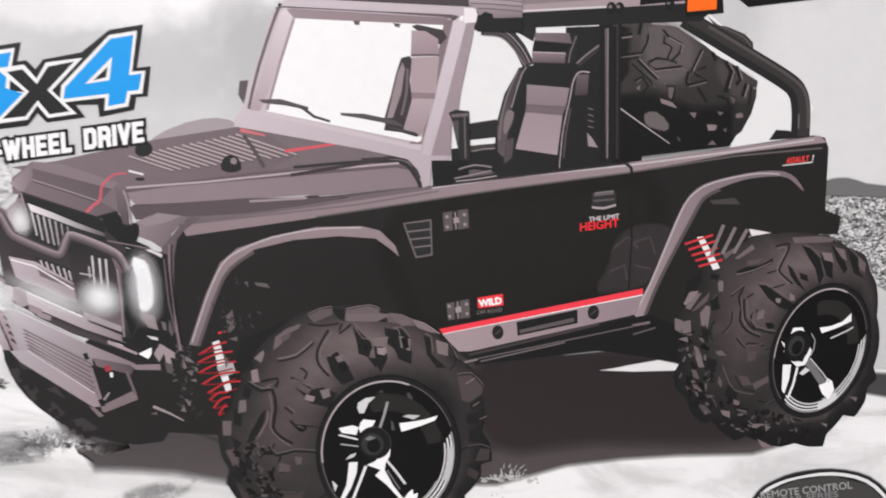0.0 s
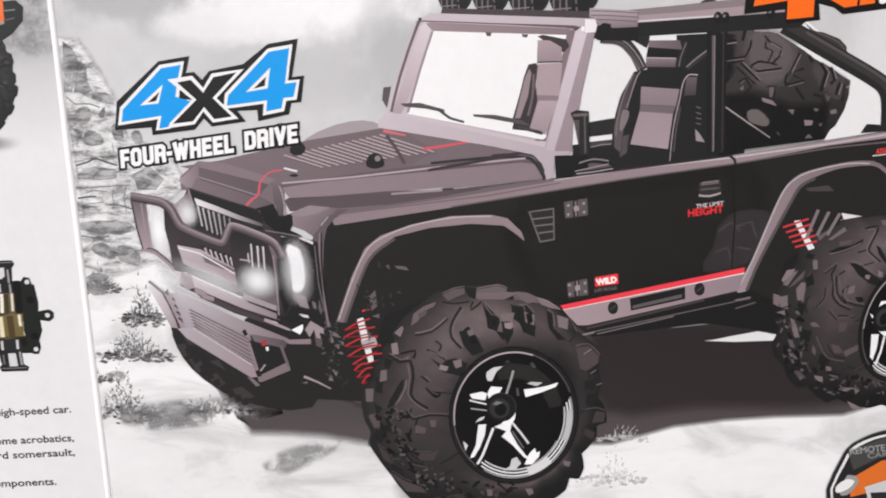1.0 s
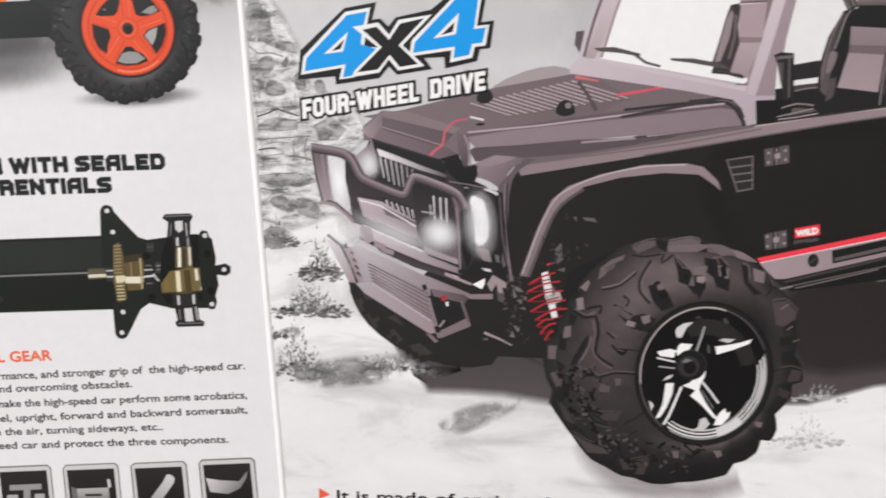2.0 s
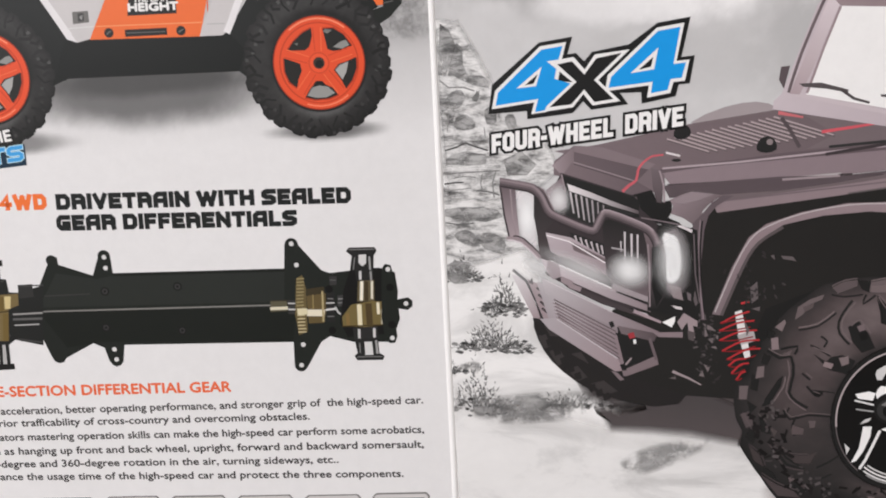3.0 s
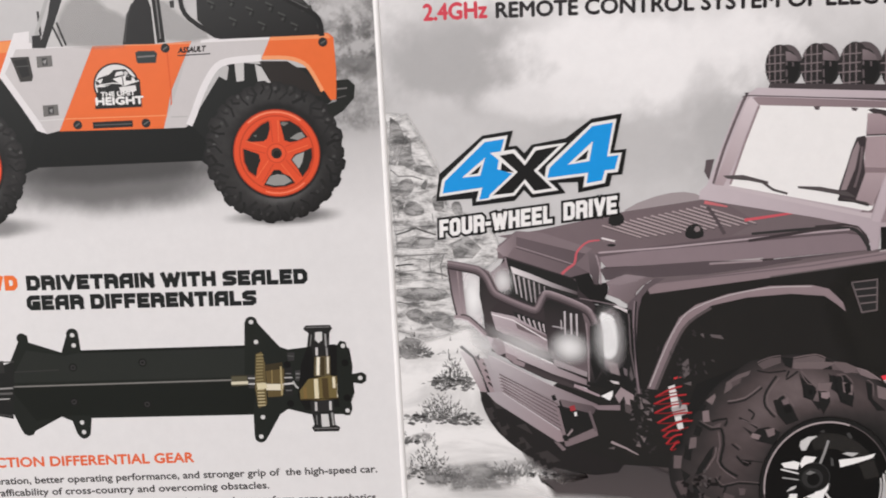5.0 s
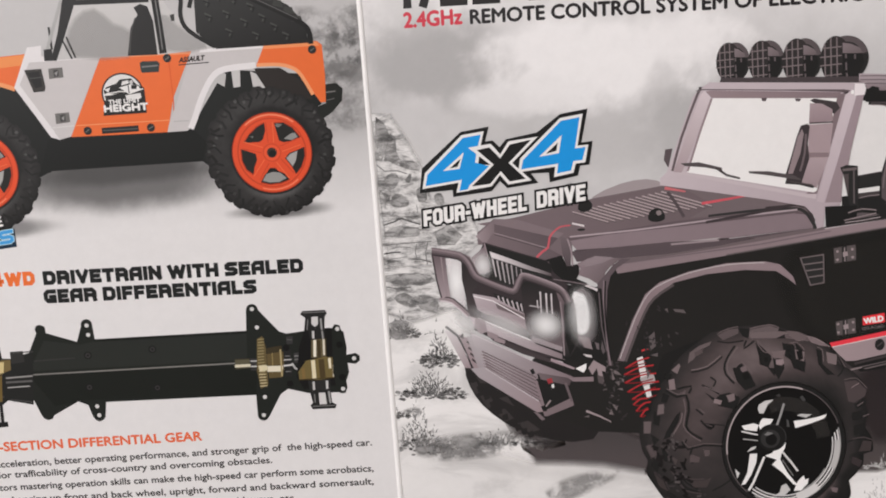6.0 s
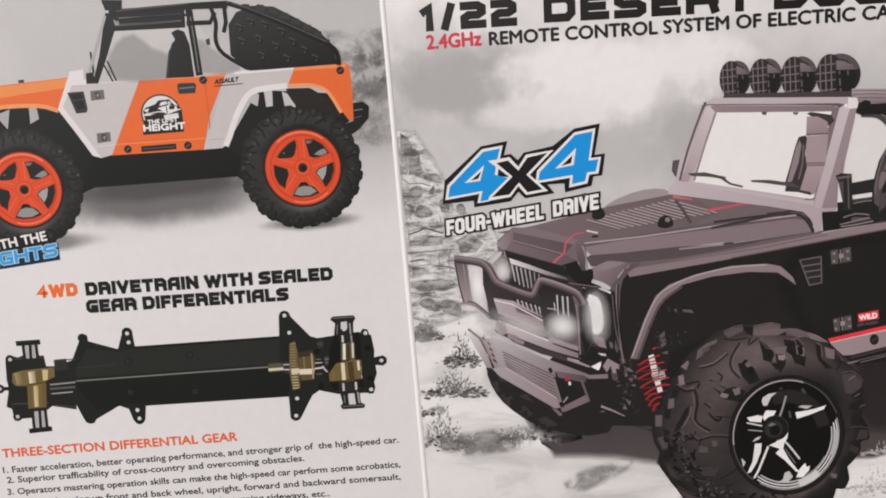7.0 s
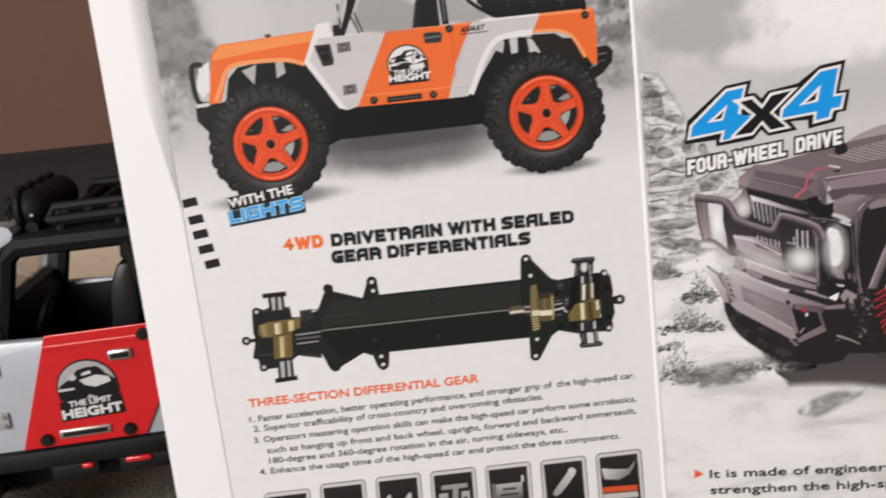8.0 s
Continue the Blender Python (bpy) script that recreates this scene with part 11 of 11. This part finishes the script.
CAR_AT = Vector((-0.234, 0.075, SEAT))
NEAR, FAR = 0.020, 0.130          # the two body sides
car = tagged(new("toy_truck"), "red and white toy truck with black roll cage and lamps", "toy car")
TURN = radians(12)                # it stands turned a little, its tail further off
PIVOT = Vector((-0.231, 0.0186, SEAT))
car.location = PIVOT + Matrix.Rotation(TURN, 3, "Z") @ (CAR_AT - PIVOT)
car.rotation_euler = (0, 0, TURN)


def rel(x, y, z):
    """A point given in millimetres of the room, in the truck's own metres."""
    return Vector((x / 1000, y / 1000, z / 1000)) - CAR_AT


def prism(profile, y0, y1, bevel=0.0):
    bm = bmesh.new()
    near = [bm.verts.new(rel(x, y0, z)) for x, z in profile]
    far = [bm.verts.new(rel(x, y1, z)) for x, z in profile]
    n = len(profile)
    bm.faces.new(near)
    bm.faces.new(far[::-1])
    for i in range(n):
        bm.faces.new((near[i - 1], near[i], far[i], far[i - 1]))
    bmesh.ops.recalc_face_normals(bm, faces=bm.faces[:])
    if bevel:
        bmesh.ops.bevel(bm, geom=[e for e in bm.edges], offset=bevel, segments=2, profile=0.5, affect="EDGES", clamp_overlap=True)
    return bm


def tube(points, r, n=8):
    bm = bmesh.new()
    pts = [rel(*p) for p in points]
    rings = []
    for i, p in enumerate(pts):
        d = (pts[min(i + 1, len(pts) - 1)] - pts[max(i - 1, 0)]).normalized()
        a = d.orthogonal().normalized() if abs(d.y) > 0.9 else d.cross(Vector((0, 1, 0))).normalized()
        b = d.cross(a)
        rings.append([bm.verts.new(p + (a * math.cos(6.2832 * k / n) + b * math.sin(6.2832 * k / n)) * r) for k in range(n)])
    for p, q in zip(rings, rings[1:]):
        for k in range(n):
            bm.faces.new((p[k - 1], p[k], q[k], q[k - 1]))
    bm.faces.new(rings[0])
    bm.faces.new(rings[-1][::-1])
    bmesh.ops.recalc_face_normals(bm, faces=bm.faces[:])
    return bm


def disc(x, y0, y1, z, r, n=28, inner=0.0, bevel=0.0):
    """A disc or ring with its axis across the truck."""
    bm = bmesh.new()
    loops = []
    for rad in ((r, inner) if inner else (r,)):
        for y in (y0, y1):
            loops.append([bm.verts.new(rel(x + rad * math.cos(6.2832 * k / n), y, z + rad * math.sin(6.2832 * k / n))) for k in range(n)])
    for k in range(n):
        bm.faces.new((loops[0][k - 1], loops[0][k], loops[1][k], loops[1][k - 1]))
        if inner:
            bm.faces.new((loops[2][k - 1], loops[3][k - 1], loops[3][k], loops[2][k]))
            bm.faces.new((loops[0][k - 1], loops[2][k - 1], loops[2][k], loops[0][k]))
            bm.faces.new((loops[1][k - 1], loops[1][k], loops[3][k], loops[3][k - 1]))
    if not inner:
        bm.faces.new(loops[0])
        bm.faces.new(loops[1][::-1])
    bmesh.ops.recalc_face_normals(bm, faces=bm.faces[:])
    if bevel:
        bmesh.ops.bevel(bm, geom=[e for e in bm.edges if len(e.link_faces) == 2 and e.calc_face_angle(0) > 1.0], offset=bevel, segments=2, affect="EDGES")
    return bm


def car_block(name, x0, x1, y0, y1, z0, z1, mat, bevel=1.0, label="", parent=None):
    a, b = rel(x0, y0, z0), rel(x1, y1, z1)
    return smooth_faces(part(name, box_bm(a.x, b.x, a.y, b.y, a.z, b.z, bevel / 1000, 2), mat, parent or car, label))


# body sides with their wheel arches, joined by bonnet, tail and tub
SIDE = [(-351, 60), (-349, 82), (-344, 91), (-276, 97), (-238, 95), (-116, 92), (-113, 84), (-115, 58), (-120, 59), (-135, 79), (-152, 81),
        (-178, 77), (-186, 64), (-195, 48), (-272, 49), (-280, 62), (-288, 79), (-303, 83), (-336, 80), (-344, 61)]
for y0, y1 in ((NEAR, NEAR + 0.006), (FAR - 0.006, FAR)):
    smooth_faces(part("body_side", prism(SIDE, y0 * 1000, y1 * 1000, 1.2 / 1000), CAR_WHITE, car, "glossy white plastic body side"), 30)
car_block("bonnet", -349, -268, 26, 124, 84, 95, CAR_RED, 2.0, "glossy red bonnet")
car_block("grille_panel", -353, -346, 26, 124, 58, 90, CAR_WHITE, 1.5)
car_block("tailgate", -121, -114, 26, 124, 58, 91, CAR_WHITE, 1.5)
car_block("cargo_bed", -185, -121, 26, 124, 70, 78, CAR_BLACK, 1.0, "black plastic load bed")
car_block("cabin_tub", -270, -186, 26, 124, 46, 66, CAR_BLACK, 2.0, "black plastic cabin tub")
car_block("dashboard", -272, -260, 27, 123, 66, 107, CAR_BLACK, 4.0)
car_block("chassis", -345, -118, 45, 105, 22, 46, CAR_BLACK, 3.0, "black plastic chassis")
car_block("sill_bar", -278, -190, 17, 27, 40.5, 49.2, CAR_BLACK, 2.0, "black plastic sill bar")
car_block("sill_bar", -278, -190, 123, 133, 33, 47, CAR_BLACK, 2.0, "black plastic sill bar")
car_block("front_bumper", -362, -350, 30, 120, 42, 60, CAR_BLACK, 3.0)
car_block("rear_bumper", -114, -103, 34, 116, 52, 72, CAR_BLACK, 3.0)
for x, w in ((-250, 20), (-222, 30)):
    car_block("sill_bracket", x, x + w, 18, 34, 34, 41.5, CAR_BLACK, 1.5, "black plastic bracket under the sill")
# two small red blocks added below the sill
for x, w in ((-237, 5), (-219, 11)):
    car_block("red_sill_block", x, x + w, 16.6, 20, 38.6, 41, CAR_RED, 1.0, "small red block below the sill")

# the near door: a red panel between slanted lines, with its fittings
door = part("door", prism([(-241.7, 97.2), (-259.0, 49.6), (-208.5, 49.6), (-196.0, 72.0), (-193.0, 97.0)][::-1], 18.6, 20.0, 0.0004), CAR_RED, car, "glossy red door panel")
mark = part("door_shoulder", prism([(-243, 93.0), (-243.8, 90.9), (-194, 90.6), (-193.8, 92.8)], 18.0, 18.8, 0.0003), CAR_RED, door)
car_block("door_handle", -217.9, -208.0, 16.8, 19.0, 83.4, 88.0, STEEL, 1.2, "grey recessed door handle", door)
car_block("handle_slot", -216.7, -209.2, 16.2, 17.0, 84.6, 86.8, CAR_BLACK, 0.4, "", door)
for x, z in ((-248.7, 53.2), (-214.8, 53.2), (-202.5, 93.0)):
    smooth_faces(part("bolt", disc(x, 16.4, 19.0, z, 2.5, 18, 0, 0.0006), CAR_BLACK, door, "black bolt head"))
car_block("sill_slot", -243.2, -222.2, 17.6, 18.8, 52.8, 56.4, STEEL, 0.4, "pale rim of the sill slot", door)
car_block("slot_opening", -241.8, -223.6, 17.2, 17.9, 53.7, 55.5, CAR_BLACK, 0.2, "", door)
for z in (60.0, 82.6):
    hinge = car_block("hinge", -273.5, -262.0, 18.6, 20.0, z, z + 7, HINGE_GREY, 0.8, "grey moulded door hinge")
    for x in (-271.5, -264):
        for dz in (1.4, 5.6):
            smooth_faces(part("hinge_bolt", disc(x, 17.6, 18.4, z + dz, 0.9, 10), STEEL, hinge))
car_block("side_vent", -283.5, -272.5, 18.6, 20.2, 74, 90, CAR_BLACK, 1.0, "black louvred side vent")

# the round sticker on the door
door_face = part("sticker", prism([(-228.4 + 12.3 * math.cos(6.2832 * k / 36), 74.0 + 11.5 * math.sin(6.2832 * k / 36)) for k in range(36)], 18.2, 18.7), CAR_BLACK, door, "round black and white door sticker")
D = Sheet(door_face, -300, -150, 40, 120)
D.place = lambda p: (p[0] + 5.8 - CAR_AT.x * 1000, p[1] + 2.4 - CAR_AT.z * 1000)
D.edge = (-60, 60, 0, 200)
D.lift = rel(0, 18.2, 0).y
D.begin("sticker_print", "white and black sticker print with lettering")
D.ring(170, (-234.2, 71.6), 11.6, 10.8)
D.ink(30, [(-246, 67), (-245, 73), (-240, 75.5), (-237, 79), (-229, 79.5), (-226, 76), (-222.5, 73), (-222, 67), (-228, 65), (-234, 68), (-238, 64)], 2)
D.ink(205, [(-237, 74.5), (-230, 76), (-225, 74.6), (-224.5, 72.4), (-231, 70.8), (-235, 72.2)])
D.ink(205, [(-235.5, 77.4), (-232, 78.2), (-231.6, 76.8), (-235.8, 76.2)])
D.ink(200, [(-246, 71.6), (-239.5, 71.6), (-239.5, 70.7), (-246, 70.5)])
D.ring(190, (-239.5, 76), 1.6, 1.4, n=12)
D.ink(30, [(-246.5, 66), (-221.5, 66.5), (-221, 58.2), (-247, 57.6)])
D.word(215, "THE LIMIT", (-243, 63.4), (-225.5, 63.9), 2.6, 0.04)
D.word(215, "HEIGHT", (-246.4, 58.4), (-221.6, 59.0), 4.2, 0.05)
D.close()

# white strips of the body beside the door are the body itself; the roll cage stands on it
CAGE_N, CAGE_F = 33, 117
for y in (CAGE_N, CAGE_F):
    smooth_faces(part("cage_rail", tube([(-263, y, 95), (-255, y, 128), (-249, y, 132.6), (-189, y, 132), (-150, y, 117), (-124, y, 101), (-121, y, 92)], 0.0046), CAR_BLACK, car, "black plastic cage rail"))
    smooth_faces(part("roof_rail", tube([(-236, y + 6 * (1 if y < 60 else -1), 140.6), (-186, y + 6 * (1 if y < 60 else -1), 140.6)], 0.0026), CAR_BLACK, car))
    smooth_faces(part("cage_post", tube([(-205, y, 131), (-197, y, 94)], 0.0040), CAR_BLACK, car))
    smooth_faces(part("rack_rail", tube([(-237, y + 8 * (1 if y < 60 else -1), 140), (-234, y + 8 * (1 if y < 60 else -1), 145.5), (-186, y + 8 * (1 if y < 60 else -1), 145.5)], 0.0024), CAR_BLACK, car))
    for x in (-232, -208, -190):
        smooth_faces(part("rack_foot", tube([(x, y + 5 * (1 if y < 60 else -1), 132), (x, y + 8 * (1 if y < 60 else -1), 145)], 0.0022), CAR_BLACK, car))
for x, z in ((-250, 131.5), (-205, 132), (-189, 131.5), (-150, 117)):
    smooth_faces(part("cage_crossbar", tube([(x, CAGE_N, z), (x, CAGE_F, z)], 0.0030), CAR_BLACK, car))
for x in (-230, -220, -210, -198):
    smooth_faces(part("rack_bar", tube([(x, CAGE_N + 6, 143), (x, CAGE_F - 6, 143)], 0.0018), CAR_BLACK, car))
# windscreen: a black frame with clear pane
smooth_faces(part("windscreen_surround", tube([(-270, 29, 95), (-259.5, 30, 131), (-254, 33, 138), (-254, 117, 138), (-259.5, 120, 131), (-270, 121, 95)], 0.0038), CAR_WHITE, car, "glossy white windscreen surround"))
smooth_faces(part("windscreen_frame", tube([(-267, 32, 95), (-258.5, 33, 127), (-257, 36, 131), (-257, 114, 131), (-258.5, 117, 127), (-267, 118, 95)], 0.0036), CAR_BLACK, car, "black windscreen frame"))
pane = part("windscreen_pane", prism([(-266.4, 98), (-258.4, 127), (-257.6, 127), (-265.6, 98)], 36, 114), CAR_GLASS, car, "clear plastic windscreen pane")
pane.visible_shadow = False

car_block("roof_panel", -250, -190, 36, 114, 134, 136.5, CAR_BLACK, 1.0, "black plastic roof panel")
# black sheets added over the white inner sides, standing in for the cabin's shade
for y in (26.5, 119.5):
    car_block("cabin_darkener", -262, -192, y, y + 4, 50, 94, CAR_BLACK, 0.8, "black sheet added inside the body side to darken the cabin")

# four roof lamps across the front edge of the roof
lamp_bar = smooth_faces(part("lamp_bar", tube([(-245, 42, 138), (-245, 108, 138)], 0.0028), CAR_BLACK, car))
for k in range(4):
    y = 54 + k * 14
    bm = bmesh.new()
    bmesh.ops.create_uvsphere(bm, u_segments=20, v_segments=12, radius=0.0088)
    for v in bm.verts:
        v.co.x *= 0.95
        v.co = rel(-247, y, 144.5) + v.co
    lamp = smooth_faces(part("roof_lamp", bm, CAR_BLACK, car, "round black roof lamp"))
    smooth_faces(part("lamp_rim", tube([(-250.5, y + 9.4 * math.cos(6.2832 * a / 18), 144.5 + 9.4 * math.sin(6.2832 * a / 18)) for a in range(19)], 0.0016, 6), CAR_BLACK, lamp))
    for d in (-5, 0, 5):
        h = math.sqrt(68 - d * d)
        smooth_faces(part("guard_wire", tube([(-252, y + d, 144.5 - h), (-257.5, y + d, 144.5), (-252, y + d, 144.5 + h)], 0.0009, 6), CAR_BLACK, lamp))
        smooth_faces(part("guard_wire", tube([(-252, y - h, 144.5 + d), (-257.5, y, 144.5 + d), (-252, y + h, 144.5 + d)], 0.0009, 6), CAR_BLACK, lamp))
    smooth_faces(part("lamp_stem", tube([(-245, y, 138), (-246, y, 142)], 0.0026), CAR_BLACK, lamp))
    smooth_faces(part("lamp_screw", disc(-245, y - 9.2, y - 8.2, 143, 0.7, 10), STEEL, lamp))

# seats and steering wheel
SEAT_VINYL = mottled("seat_vinyl", (0.006, 0.006, 0.006), (0.014, 0.013, 0.012), 70.0, 0.35, spec=0.3)
for y in (38, 82):
    chair = car_block("car_seat", -236, -208, y, y + 30, 64, 76, SEAT_VINYL, 3.0, "dark grey moulded car seat")
    smooth_faces(part("backrest", prism([(-222, 72), (-218, 108), (-213, 119), (-206, 119), (-207, 96), (-211, 70)], y + 1, y + 29, 0.002), SEAT_VINYL, chair))
    smooth_faces(part("headrest", prism([(-213, 119), (-212, 128), (-206, 129), (-205, 119)], y + 7, y + 23, 0.002), SEAT_VINYL, chair))
smooth_faces(part("steering_wheel", tube([(-250 + 3.5 * math.cos(6.2832 * a / 20), 53 + 8 * math.sin(6.2832 * a / 20), 98 + 7.5 * math.cos(6.2832 * a / 20)) for a in range(21)], 0.0013, 6), CAR_BLACK, car))


def toy_wheel(x, y0, y1):
    """A lugged rubber tyre on a red five-spoke rim."""
    z, mid = SEAT * 1000 + 41.5, (y0 + y1) / 2
    bm = bmesh.new()
    prof = [(24, y0 + 3), (33, y0), (38, y0 + 3), (39, mid), (38, y1 - 3), (33, y1), (24, y1 - 3)]
    n = 40
    rings = [[bm.verts.new(rel(x + r * math.cos(6.2832 * k / n), y, z + r * math.sin(6.2832 * k / n))) for r, y in prof] for k in range(n)]
    for k in range(n):
        for j in range(len(prof) - 1):
            bm.faces.new((rings[k - 1][j], rings[k][j], rings[k][j + 1], rings[k - 1][j + 1]))
    for k in range(20):
        for side in (0, 1):
            a = 6.2832 * (k + 0.5 * side) / 20
            m = Matrix.Translation(rel(x + 39 * math.cos(a), mid + (7 if side else -7), z + 39 * math.sin(a))) @ Matrix.Rotation(-a, 4, "Y") @ Matrix.Rotation(0.5 if side else -0.5, 4, "X")
            bmesh.ops.create_cube(bm, size=1.0, matrix=m @ Matrix.Diagonal((0.005, 0.016, 0.0055, 1)))
    bmesh.ops.recalc_face_normals(bm, faces=bm.faces[:])
    wheel = part("wheel", bm, RUBBER, car, "black rubber tyre with chunky lugs")
    smooth_faces(part("rim", disc(x, y0 + 4, y1 - 4, z, 26, 36, 22, 0.0008), CAR_RED, wheel, "red plastic rim"))
    for k in range(5):
        a = 6.2832 * k / 5 + 0.3
        spoke = prism([(x + r * math.cos(a + d), z + r * math.sin(a + d)) for r, d in ((5, -0.6), (23, -0.2), (23, 0.2), (5, 0.6))], mid - 5, mid + 1, 0.0008)
        part("spoke", spoke, CAR_RED, wheel)
    part("hub", disc(x, mid - 7, mid + 3, z, 6, 16, 0, 0.0006), CAR_BLACK, wheel)


for wx in (-319.5, -149.0):
    toy_wheel(wx, 7, 41)
    toy_wheel(wx, 109, 143)

# ---- the sofa's back and a cushion behind the truck ----
backrest = smooth_faces(part("backrest", box_bm(-1.0, 1.0, 0.19, 0.33, 0.38, 0.570, 0.045, 5), DARK_CLOTH, sofa, "dark cloth backrest with a rounded top"))
cushion = tagged(new("cushion"), "beige cloth cushion leaning against the dark backrest", "cushion")
cushion.location = (-0.36, 0.235, SEAT)
bm = box_bm(-0.21, 0.11, -0.035, 0.035, 0.0, 0.118, 0.02, 5)
smooth_faces(part("cover", bm, BEIGE_CLOTH, cushion))
